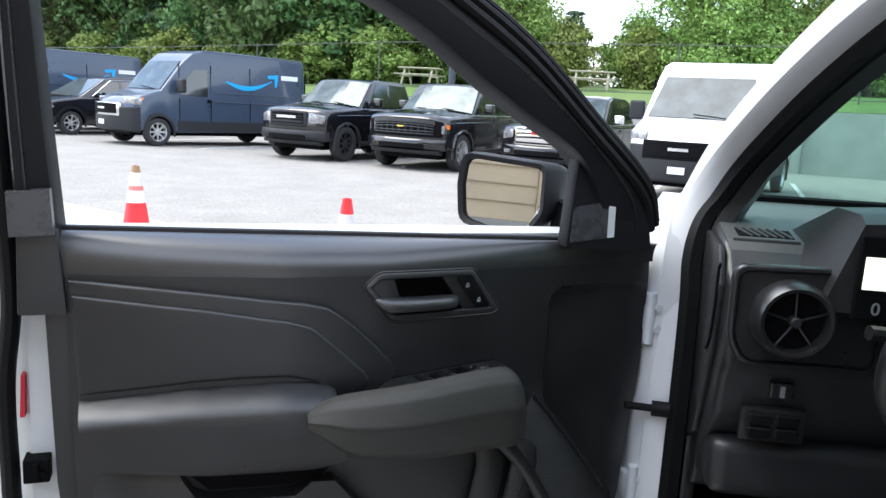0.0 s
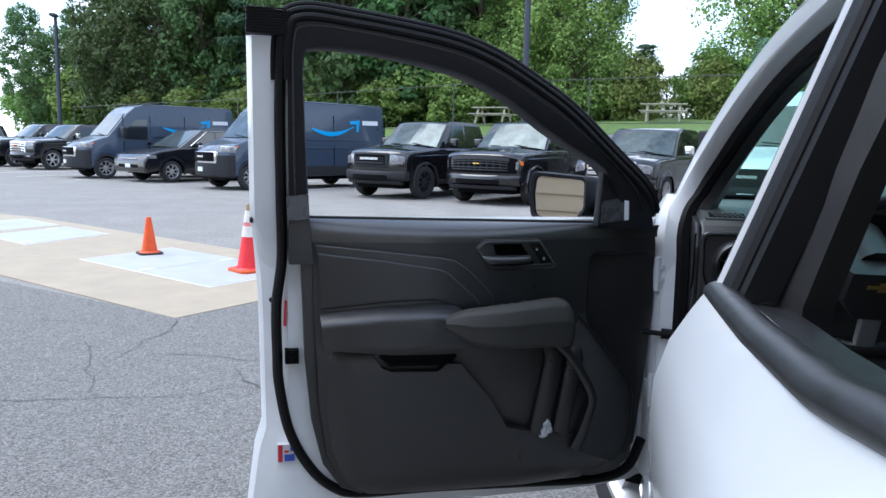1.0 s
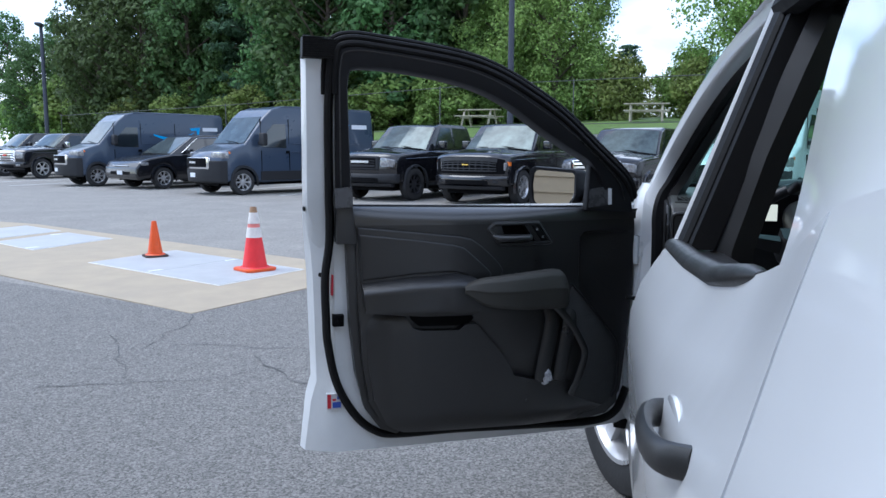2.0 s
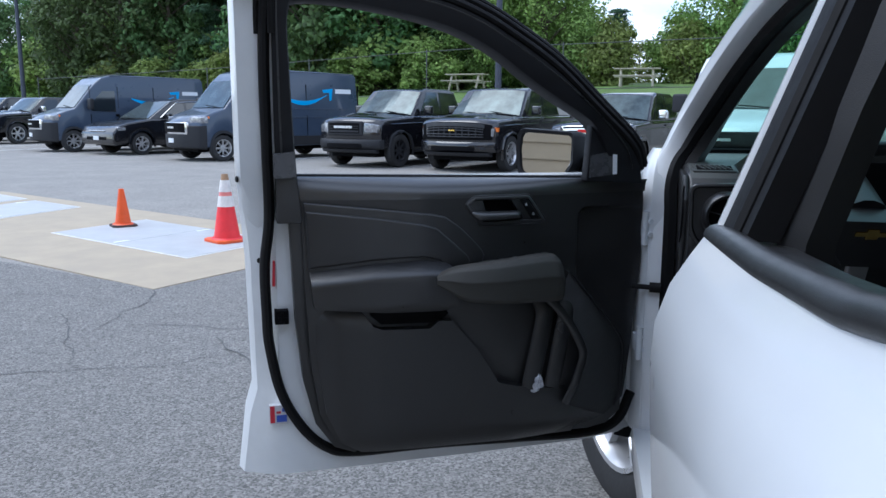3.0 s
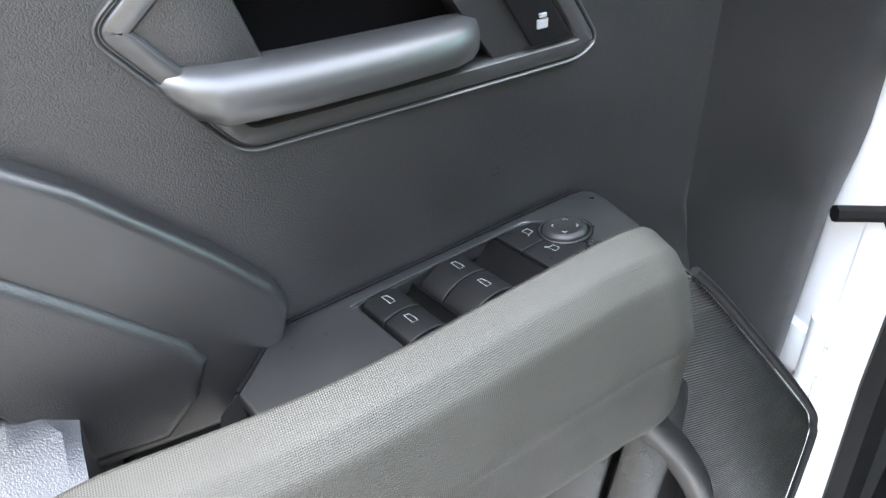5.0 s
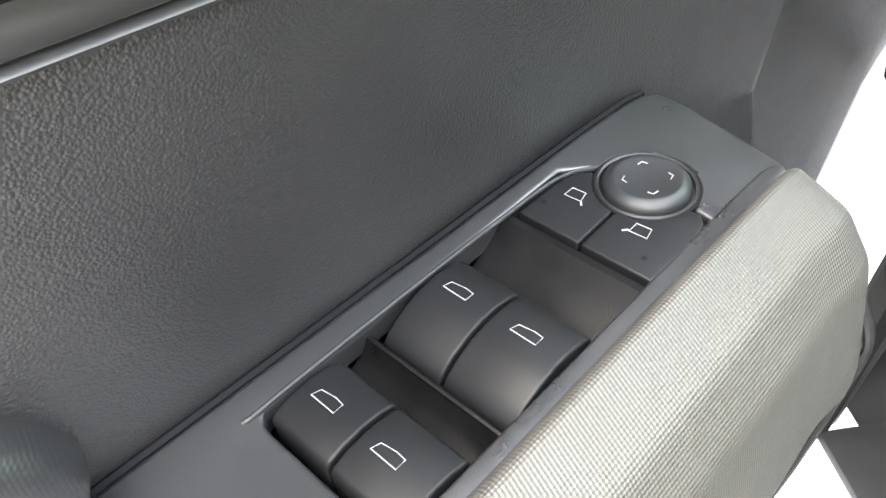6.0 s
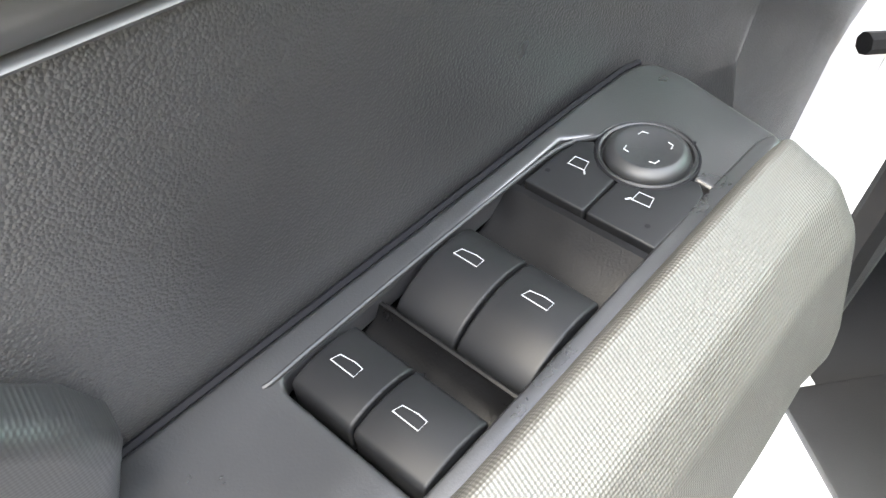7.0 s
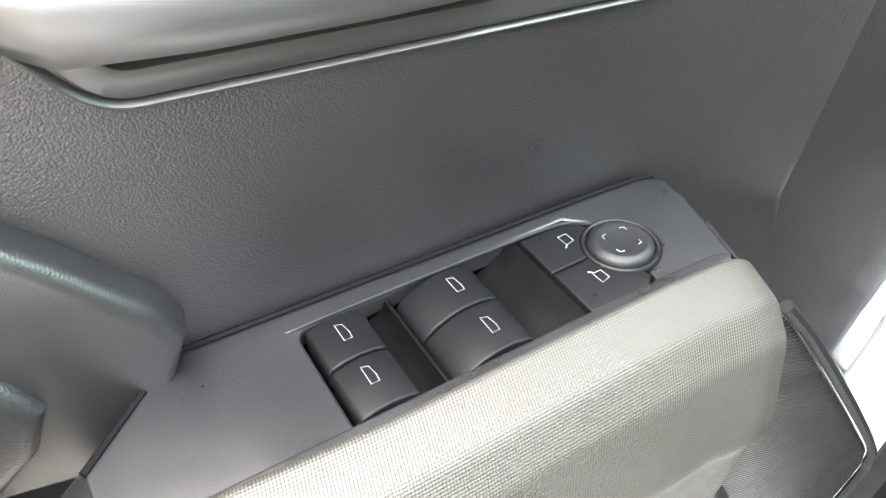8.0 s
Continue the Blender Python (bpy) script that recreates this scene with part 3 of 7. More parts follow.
# ---------------------------------------------------------------- the open front door
door = thing("truck_door", "open white pickup door with black inner trim", "car door")
trim_depth = lerp_table([(-1.0, -0.03), (-0.93, -0.035), (-0.80, -0.060), (-0.65, -0.079), (-0.50, -0.0735), (-0.40, -0.0545), (-0.30, -0.035), (-0.20, -0.018), (-0.10, -0.002), (-0.03, 0.010), (0.0, 0.016)])
low_depth = lerp_table([(-1.0, -0.04), (-0.90, -0.05), (-0.75, -0.07), (-0.30, -0.07), (-0.16, -0.05), (-0.08, -0.020), (-0.03, 0.02), (0.0, 0.03)])
skin_y = lerp_table([(0.44, 0.105), (0.60, 0.145), (0.85, 0.165), (1.0, 0.165), (1.10, 0.14), (1.18, 0.105), (1.70, 0.02)])
edge_x = lerp_table([(0.44, -1.080), (0.60, -1.058), (0.66, -1.040), (0.98, -1.046), (1.10, -1.054), (1.19, -1.060), (1.66, -1.062)])
frame_y = lambda z: -0.02 - 0.16 * (z - 1.195)


def base_depth(x, z):
    up, low = trim_depth(x), low_depth(x)
    k = min(max((z - 0.86) / 0.08, 0), 1)
    d = low + (up - low) * k
    # the front of the panel steps back beside the pull pad, with a rounded corner
    dx, dz = x + 0.215, 1.105 - z
    q = 0.03 - math.hypot(0.03 - dx, 0.03 - dz) if dx < 0.03 and dz < 0.03 else min(dx, dz)
    q = min(max(q / 0.012, 0), 1)
    q = q * q * (3 - 2 * q)
    d = d * (1 - q) + max(d, 0.013) * q
    if z > 1.148:
        # behind the rounded belt ledge
        d += 0.01
    if z < 0.56:
        d = d * (1 - 0.75 * ((0.56 - z) / 0.07) ** 2)
    return d


def on_trim(bm, lift, back=None, depth=base_depth):
    """Bend a flat plate (front at y = -1, rear at y = 0) on to the trim; edges of the front are those at y > -1."""
    for v in bm.verts:
        d = depth(v.co.x, v.co.z)
        f = -v.co.y
        v.co.y = d - lift * f if back is None else back + (d - lift - back) * f
    return bm


def trim_plate(name, pts, lift, mat, parent, r=0.006, label="", seg=3, back=None, depth=base_depth, smooth=True, step=0.035, extra=(), extra_x=(), hole=()):
    bm = prism(pts, "y", -1.0, 0.0)
    es = [e for e in bm.edges if all(abs(v.co.y + 1) < 1e-6 for v in e.verts)]
    if r:
        # round the front rim: widen first so that the bevel is even
        bmesh.ops.scale(bm, vec=(1, lift if back is None else 0.05, 1), verts=bm.verts)
        bmesh.ops.bevel(bm, geom=es, offset=min(r, (lift if back is None else 0.05) * 0.9), segments=seg, affect="EDGES", profile=0.55, clamp_overlap=True)
        bmesh.ops.scale(bm, vec=(1, 1 / (lift if back is None else 0.05), 1), verts=bm.verts)
    xs = [p[0] for p in pts]
    zs = [p[1] for p in pts]
    cut(bm, "x", list(np.arange(min(xs) + step, max(xs), step)) + list(extra_x))
    cut(bm, "z", list(np.arange(min(zs) + step, max(zs), step)) + list(extra))
    if hole:
        # open the front sheet inside a convex outline
        sides = [(Vector((a[0], 0, a[1])), Vector((b[1] - a[1], 0, a[0] - b[0])).normalized()) for a, b in zip(hole, hole[1:] + hole[:1])]
        for co, no in sides:
            bmesh.ops.bisect_plane(bm, geom=bm.verts[:] + bm.edges[:] + bm.faces[:], plane_co=co, plane_no=no)
        gone = []
        for f in bm.faces:
            c = f.calc_center_median()
            q = [(c - co).dot(no) for co, no in sides]
            if c.y < -0.9 and (max(q) < 0 or min(q) > 0):
                gone.append(f)
        bmesh.ops.delete(bm, geom=gone, context="FACES")
    return part(name, on_trim(bm, lift, back, depth), mat, parent, label, smooth=smooth)


# white metal shell: outer skin, folded rim and inner sheet in one lofted body
rings = []
for z in (0.445, 0.46, 0.52, 0.60, 0.66, 0.75, 0.85, 0.98, 1.08, 1.15, 1.185):
    e, s = edge_x(z), skin_y(z)
    inner = 0.022
    rings.append([(0.03, s - 0.02, z), (-0.3, s, z), (-0.7, s + 0.006, z), (e + 0.006, s - 0.004, z), (e, s - 0.008, z), (e + 0.003, s - 0.016, z), (e + 0.012, 0.062, z), (e + 0.055, 0.040, z),
                  (-0.975, inner, z), (-0.90, inner, z), (-0.5, inner, z), (-0.15, 0.03, z), (-0.03, 0.055, z), (0.0, 0.075, z)])
part("shell", loft(rings), SHELL, door, "white painted steel door shell", smooth=True)
# white window pillar behind the seal
rings = []
for z in (1.05, 1.12):
    e, k = edge_x(z), (z - 1.05) / 0.13
    rings.append([(e + 0.010 - 0.008 * k, 0.088 - 0.02 * k, z), (e + 0.012 - 0.010 * k, 0.074 - 0.02 * k, z), (e + 0.040 - 0.02 * k, 0.052 - 0.025 * k, z), (-0.975, 0.026 - 0.012 * k, z), (-0.96, 0.034 - 0.014 * k, z), (-0.96, 0.088 - 0.02 * k, z)])
for z in (1.18, 1.25, 1.35, 1.45, 1.55, 1.605):
    y = frame_y(z)
    e = edge_x(z)
    rings.append([(e, y + 0.075, z), (e - 0.002, y + 0.060, z), (e + 0.010, y + 0.030, z), (-0.975, y + 0.020, z), (-0.96, y + 0.028, z), (-0.96, y + 0.075, z)])
part("window_pillar", loft(rings), SHELL, door, "white painted window pillar", smooth=True)
# ribbed black cap on the pillar
cap = prism([(-1.064, 1.603), (-0.965, 1.600), (-0.955, 1.650), (-1.062, 1.661)], "y", -0.092, -0.01, 0.004)
pillar_cap = part("pillar_cap", cap, RUBBER, door, "ribbed black rubber cap", smooth=True)
for k in range(9):
    z = 1.608 + k * 0.0058
    part("rib", box(-1.0625, -0.972, -0.0955, -0.0915, z, z + 0.0028, 0.0008, 1), RUBBER, pillar_cap)

# window frame: black band between an outer and an inner run
outer = smooth_path([(-0.965, 0, 1.088), (-0.972, 0, 1.25), (-0.974, 0, 1.45), (-0.972, 0, 1.60), (-0.945, 0, 1.640), (-0.832, 0, 1.633), (-0.628, 0, 1.604), (-0.513, 0, 1.570), (-0.408, 0, 1.517), (-0.298, 0, 1.449), (-0.181, 0, 1.353), (-0.075, 0, 1.262), (-0.045, 0, 1.20)], 72)
inner = smooth_path([(-0.918, 0, 1.09), (-0.928, 0, 1.25), (-0.937, 0, 1.42), (-0.939, 0, 1.55), (-0.906, 0, 1.577), (-0.753, 0, 1.566), (-0.591, 0, 1.533), (-0.472, 0, 1.483), (-0.363, 0, 1.412), (-0.285, 0, 1.366), (-0.20, 0, 1.317), (-0.160, 0, 1.255), (-0.135, 0, 1.19)], 72)
rings = []
for o, i in zip(outer, inner):
    yo, yi = frame_y(o.z), frame_y(i.z)
    m = o.lerp(i, 0.22)
    ym = frame_y(m.z)
    rings.append([(o.x, yo + 0.055, o.z), (o.x, yo - 0.004, o.z), (m.x, ym - 0.012, m.z), (o.lerp(i, 0.34).x, ym - 0.013, o.lerp(i, 0.34).z), (o.lerp(i, 0.92).x, yi - 0.012, o.lerp(i, 0.92).z), (i.x, yi - 0.004, i.z), (i.x, yi + 0.055, i.z)])
part("window_frame", loft(rings), FRAME, door, "black plastic window surround", smooth=True)
for dx, r, y in ((0.0, 0.009, -0.006), (-0.017, 0.008, 0.006), (-0.030, 0.007, 0.022)):
    pts = []
    for k, o in enumerate(outer[14:]):
        a, b = outer[max(k + 13, 0)], outer[min(k + 15, 72)]
        d = (b - a).normalized()
        side = Vector((-d.z, 0, d.x))
        q = o + side * -dx
        pts.append((q.x, frame_y(q.z) + y, q.z))
    part("frame_seal", tube(pts, r, 8), RUBBER, door, smooth=True)
part("frame_lip", tube([(p.x, frame_y(p.z) - 0.013, p.z) for p in [o.lerp(i, 0.30) for o, i in zip(outer, inner)]], 0.0022, 6), SATIN, door, smooth=True)
# main seal down the rear edge and along the sill
seal = smooth_path([(-0.984, 0, 1.640), (-0.992, 0, 1.46), (-0.990, 0, 1.25), (-0.989, 0, 1.095), (-1.002, 0, 0.982), (-1.001, 0, 0.86), (-0.997, 0, 0.783), (-0.973, 0, 0.663), (-0.923, 0, 0.566), (-0.864, 0, 0.509), (-0.795, 0, 0.490), (-0.6, 0, 0.489), (-0.35, 0, 0.480), (-0.15, 0, 0.474), (-0.06, 0, 0.50), (-0.02, 0, 0.58)], 90)
part("door_seal", tube([(p.x, (frame_y(p.z) + 0.012 if p.z > 1.19 else float(np.interp(p.z, (0.47, 1.0, 1.19), (0.012, 0.016, -0.008)))), p.z) for p in seal], 0.0125, 10, flat=1.2), RUBBER, door, "thick black rubber door seal", smooth=True)
# lower pillar trim and tape
part("pillar_trim", prism([(-0.974, 1.088), (-0.916, 1.088), (-0.926, 1.20), (-0.972, 1.20)], "y", -0.045, 0.02, 0.004), TRIM, door, smooth=True)
part("rear_trim_edge", prism([(-0.945, 1.088), (-0.915, 1.088), (-0.905, 0.80), (-0.888, 0.66), (-0.86, 0.575), (-0.815, 0.527), (-0.78, 0.517), (-0.80, 0.505), (-0.85, 0.525), (-0.895, 0.59), (-0.922, 0.70), (-0.937, 0.85)], "y", -0.030, 0.02, 0.004), TRIM, door, smooth=True)
part("pillar_tape", prism([(-0.977, 1.192), (-0.927, 1.195), (-0.930, 1.252), (-0.979, 1.248)], "y", -0.0605, -0.040, 0.001), TAPE, door, "strip of smoky clear tape")

# trim base sheet
trim_plate("trim_panel", [(-0.920, 1.156), (-0.50, 1.156), (-0.19, 1.156), (-0.014, 1.156), (-0.010, 1.12), (-0.009, 0.86), (-0.022, 0.72), (-0.045, 0.57), (-0.09, 0.515), (-0.16, 0.499), (-0.36, 0.505), (-0.65, 0.515), (-0.80, 0.522), (-0.85, 0.555), (-0.885, 0.62), (-0.905, 0.75), (-0.915, 0.95), (-0.918, 1.09)],
           0.0, TRIM, door, r=0, back=0.06, label="black grained plastic door trim", step=0.025, extra=(1.073, 1.079, 1.085, 1.091, 1.096, 1.101, 1.106, 1.1478, 1.1482), extra_x=(-0.216, -0.211, -0.206, -0.201, -0.195, -0.187),
           hole=[(-0.530, 1.124), (-0.5105, 1.1405), (-0.362, 1.1385), (-0.316, 1.080), (-0.326, 1.0765), (-0.490, 1.0775)])
part("belt_strip", tube([(-0.926, 0.006, 1.193), (-0.5, 0.004, 1.185), (-0.19, 0.003, 1.179)], 0.0055, 8, flat=1.4), RUBBER, door, smooth=True)
belt_top = lerp_table([(-0.926, 1.193), (-0.50, 1.185), (-0.19, 1.1785), (-0.03, 1.173)])
rings = []
for x in np.linspace(-0.926, -0.012, 44):
    d, top = min(base_depth(x, 1.14), 0.004), belt_top(x)
    ring = [(x, d + 0.012, 1.140), (x, d - 0.0004, 1.1405)]
    for w in (0, 12, 24, 36, 48, 58, 68, 76, 83, 90):
        w = radians(w)
        ring.append((x, (d + 0.008) * math.cos(w) - 0.008 - 0.0004, 1.146 + (top - 1.146) * math.sin(w)))
    rings.append(ring + [(x, 0.03, top - 0.002), (x, 0.03, 1.140)])
part("belt_ledge", loft(rings), BELT, door, "smooth rounded belt ledge", smooth=True)
part("belt_slot", box(-0.93, -0.12, 0.008, 0.115, 1.10, 1.174, 0.003), RUBBER, door)

# padded insert with its stitched border
border = [(-0.915, 1.136), (-0.75, 1.121), (-0.62, 1.107), (-0.585, 1.099), (-0.552, 1.076), (-0.512, 1.038), (-0.491, 1.014), (-0.486, 1.002), (-0.494, 0.978), (-0.512, 0.952), (-0.58, 0.950), (-0.62, 0.985), (-0.76, 0.985), (-0.905, 0.968)]
trim_plate("insert_border", border, 0.012, DIMPLE, door, r=0.005, label="dotted black insert border", seg=4)
pad = [(-0.911, 1.117), (-0.75, 1.100), (-0.640, 1.084), (-0.608, 1.074), (-0.560, 1.032), (-0.530, 1.004), (-0.524, 0.992), (-0.530, 0.975), (-0.545, 0.958), (-0.58, 0.958), (-0.60, 0.995), (-0.64, 1.005), (-0.70, 1.003), (-0.759, 0.999), (-0.83, 0.990), (-0.904, 0.981)]
trim_plate("insert_pad", pad, 0.017, SOFT, door, r=0.006, label="padded black vinyl insert", seg=4)

# soft armrest ledge
def ledge_depth(x, z):
    d = base_depth(x, z)
    top = float(np.interp(x, (-0.905, -0.83, -0.759, -0.64, -0.57), (0.978, 0.987, 0.996, 1.002, 0.996)))
    k = min(max((top - z) / 0.036, 0), 1)
    m = min(max((z - 0.862) / 0.03, 0), 1)
    out = 0.046 + 0.012 * math.sin(max(min((x + 0.90) / 0.32, 1), 0) * math.pi * 0.5)
    return d - out * math.sin(k * math.pi / 2) * (0.55 + 0.45 * m)


ledge = [(-0.905, 0.977), (-0.83, 0.986), (-0.759, 0.995), (-0.700, 0.999), (-0.640, 1.001), (-0.600, 0.998), (-0.575, 0.985), (-0.575, 0.92), (-0.560, 0.895), (-0.60, 0.880), (-0.735, 0.882), (-0.785, 0.886), (-0.897, 0.894)]
trim_plate("armrest_ledge", ledge, 0.002, SOFT, door, r=0, back=-0.02, depth=ledge_depth, label="soft black armrest ledge", step=0.009)
# solid near-black block; its colour gives the shade under the armrest
part("grab_recess", prism([(-0.772, 0.884), (-0.60, 0.882), (-0.575, 0.865), (-0.60, 0.842), (-0.742, 0.846), (-0.765, 0.868)], "y", -0.088, -0.03, 0.004), DARK, door, "near-black block for the shaded grab hollow under the armrest", smooth=True)

# lower door pocket
def pocket_depth(x, z):
    k = min(max((0.90 - z) / 0.06, 0), 1)
    d = low_depth(x) - 0.028 * math.sin(k * math.pi / 2)
    if z < 0.57:
        d += 0.05 * ((0.57 - z) / 0.07) ** 2
    if x > -0.40:
        d += 0.030 * min((x + 0.40) / 0.22, 1)
    if x < -0.84:
        d += 0.035 * min((-0.84 - x) / 0.06, 1)
    return d


pocket = [(-0.893, 0.888), (-0.785, 0.878), (-0.762, 0.845), (-0.74, 0.836), (-0.626, 0.832), (-0.604, 0.850), (-0.570, 0.848), (-0.50, 0.765), (-0.468, 0.715), (-0.450, 0.682), (-0.40, 0.668), (-0.30, 0.650), (-0.20, 0.640), (-0.12, 0.632), (-0.075, 0.60), (-0.075, 0.55), (-0.115, 0.515), (-0.17, 0.505), (-0.36, 0.510), (-0.65, 0.520), (-0.79, 0.526), (-0.84, 0.56), (-0.872, 0.625), (-0.890, 0.75)]
trim_plate("map_pocket", pocket, 0.002, TRIM, door, r=0, back=-0.03, depth=pocket_depth, label="black plastic door pocket", step=0.02)
part("pocket_hollow", prism([(-0.575, 0.895), (-0.30, 0.885), (-0.235, 0.82), (-0.20, 0.75), (-0.225, 0.64), (-0.45, 0.65), (-0.52, 0.76), (-0.60, 0.86)], "y", -0.072, -0.03, 0.003), TRIM, door, "dark inside of the door pocket", smooth=True)
for x0, x1, w in ((-0.325, -0.362, 0.024), (-0.268, -0.302, 0.022)):
    part("pocket_rib", tube(smooth_path([(x0 - 0.006, -0.070, 0.880), (x0, -0.082, 0.850), (x0 - 0.008, -0.086, 0.80), (x1, -0.088, 0.655)], 12), w, 14, flat=0.45), TRIM, door, smooth=True)

# speaker grille: a block that stands proud of the trim and runs up to the pull pad
def grille_depth(x, z):
    return -0.082 - 0.006 * math.sin(min(max((x + 0.27) / 0.16, 0), 1) * math.pi)


grill = [(-0.300, 0.880), (-0.262, 0.950), (-0.245, 0.932), (-0.115, 0.775), (-0.106, 0.755), (-0.104, 0.735), (-0.106, 0.63), (-0.122, 0.585), (-0.15, 0.56), (-0.262, 0.600), (-0.222, 0.715), (-0.222, 0.745), (-0.262, 0.815)]
trim_plate("speaker_grille", grill, 0.0, GRILLE, door, r=0.004, back=0.02, depth=grille_depth, label="finely ribbed black speaker grille", seg=3)
part("grille_rim", tube(smooth_path([(x, grille_depth(x, z) - 0.001, z) for x, z in ((-0.262, 0.952), (-0.235, 0.923), (-0.17, 0.845), (-0.118, 0.781), (-0.107, 0.758), (-0.103, 0.735), (-0.105, 0.63), (-0.122, 0.585))], 28), 0.003, 8), FRAME, door, smooth=True)
edge = smooth_path([(-0.322, -0.094, 0.889), (-0.286, -0.0925, 0.853), (-0.250, -0.091, 0.803), (-0.222, -0.090, 0.752), (-0.219, -0.0895, 0.722), (-0.237, -0.0885, 0.66), (-0.262, -0.087, 0.605)], 26)
part("dotted_edge", tube(edge, 0.011, 10, flat=0.55), DIMPLE, door, "dotted strip round the door pocket", smooth=True)

# inside release handle: rim, cup, lever and lock keys
def ring_plate(pts, inset, axis_lo, axis_hi):
    """A frame between pts and the same outline drawn in towards its middle."""
    c = Vector((sum(p[0] for p in pts) / len(pts), sum(p[1] for p in pts) / len(pts)))
    inn = []
    n = len(pts)
    for i in range(n):
        a, b, d = Vector(pts[i - 1]), Vector(pts[i]), Vector(pts[(i + 1) % n])
        n1 = Vector((-(b - a).y, (b - a).x)).normalized()
        n2 = Vector((-(d - b).y, (d - b).x)).normalized()
        m = (n1 + n2).normalized()
        q = b + m * (inset / max(m.dot(n1), 0.4))
        if (q - c).length > (b - c).length:
            q = b - m * (inset / max(m.dot(n1), 0.4))
        inn.append(q)
    rings = []
    for i in range(n + 1):
        o, q = Vector(pts[i % n]), inn[i % n]
        mid = o.lerp(q, 0.5)
        ring = []
        for u, d in ((-0.10, 0.0068), (-0.07, 0.0040), (-0.03, 0.0026), (0.03, 0.0022), (0.09, 0.0028), (0.13, 0.0042), (0.17, 0.0042), (0.21, 0.0026), (0.28, 0.0018), (0.74, 0.0010), (0.86, 0.0012), (0.95, 0.0026), (1.0, 0.0060)):
            e = o.lerp(q, u)
            ring.append((e.x, axis_lo + d, e.y))
        rings.append([(o.x, axis_hi, o.y)] + ring + [(q.x, axis_hi, q.y)])
    return loft(rings, caps=False), [(q.x, q.y) for q in inn]


def round_poly(corners, r, n=6):
    """An outline with every corner drawn as a short arc."""
    out = []
    m = len(corners)
    for i in range(m):
        p, a, b = Vector(corners[i]), Vector(corners[i - 1]), Vector(corners[(i + 1) % m])
        u = p + (a - p).normalized() * min(r, (a - p).length * 0.45)
        v = p + (b - p).normalized() * min(r, (b - p).length * 0.45)
        for k in range(n + 1):
            w = k / n
            q = u * (1 - w) ** 2 + p * (2 * w * (1 - w)) + v * w * w
            out.append((q.x, q.y))
    return out


rim_pts = round_poly([(-0.537, 1.125), (-0.513, 1.1465), (-0.359, 1.1445), (-0.309, 1.078), (-0.322, 1.0705), (-0.493, 1.0715)], 0.009)
rim, inside = ring_plate(rim_pts, 0.0115, -0.0050, 0.024)


def to_handle(bm):
    for v in bm.verts:
        v.co.y += trim_depth(v.co.x)
    return bm


release = part("release_handle", to_handle(cut(rim, "x", (-0.5, -0.45, -0.4, -0.35))), BELT, door, "black door release surround", smooth=True)
part("handle_cup", to_handle(cut(prism(inside, "y", 0.020, 0.026), "x", (-0.5, -0.45, -0.4, -0.35))), DARK, release, "dark finger hollow")
for pts in ([(-0.524, 1.1235), (-0.509, 1.1360), (-0.490, 1.1355), (-0.480, 1.107), (-0.484, 1.082), (-0.490, 1.0825)], [(-0.413, 1.1345), (-0.364, 1.134), (-0.323, 1.082), (-0.330, 1.0815), (-0.374, 1.0815)]):
    part("handle_plate", to_handle(prism(pts, "y", -0.0010, 0.022, 0.0012)), TRIM, release, smooth=True)
lever = []
for x, depth, z0, h in ((-0.519, 0.001, 1.1030, 0.004), (-0.515, 0.006, 1.0980, 0.011), (-0.508, 0.010, 1.0910, 0.018), (-0.498, 0.013, 1.0865, 0.0215), (-0.47, 0.0145, 1.0855, 0.021), (-0.43, 0.015, 1.0855, 0.020), (-0.40, 0.0145, 1.0860, 0.019), (-0.390, 0.011, 1.0865, 0.018), (-0.384, 0.005, 1.088, 0.015)):
    lever.append([(x, 0.004 - (0.004 + depth) * u, z0 + h * v) for u, v in ((0, 0), (0.6, 0.0), (0.90, 0.10), (1.0, 0.30), (0.98, 0.52), (0.86, 0.74), (0.62, 0.91), (0.3, 1.0), (0, 1.0))])
part("lever", to_handle(loft(lever)), BELT, release, "satin black pull lever", smooth=True)
locks = to_handle(prism([(-0.388, 1.1325), (-0.366, 1.1325), (-0.330, 1.0840), (-0.353, 1.0835)], "y", -0.0042, 0.012, 0.0012))
part("lock_keys", locks, KEYCAP, release, "two black lock keys", smooth=True)
for x, z in ((-0.370, 1.120), (-0.349, 1.096)):
    part("lock_icon", to_handle(add(prism([(x - 0.003, z - 0.004), (x + 0.003, z - 0.004), (x + 0.003, z), (x - 0.003, z)], "y", -0.0056, -0.004), box(x - 0.002, x + 0.002, -0.0056, -0.004, z + 0.001, z + 0.0026))), ICON, release)

# ---- armrest switch plate, in its own tilted frame (a along, b towards the cabin, h up; millimetres)
E1 = Vector((0.97552, 0.21466, 0.04770))
E2 = Vector((0.21109, -0.97493, 0.07034))
EN = Vector((-0.06161, 0.05855, 0.99638))
PO = Vector((-0.4032, -0.0744, 0.992))
BEZ = Matrix(((E1.x, -E2.x, EN.x, PO.x), (E1.y, -E2.y, EN.y, PO.y), (E1.z, -E2.z, EN.z, PO.z), (0, 0, 0, 1))) @ Matrix.Diagonal((0.001, -0.001, 0.001, 1))


def bez(bm):
    bm = moved(bm, BEZ)
    bmesh.ops.recalc_face_normals(bm, faces=bm.faces)
    return bm


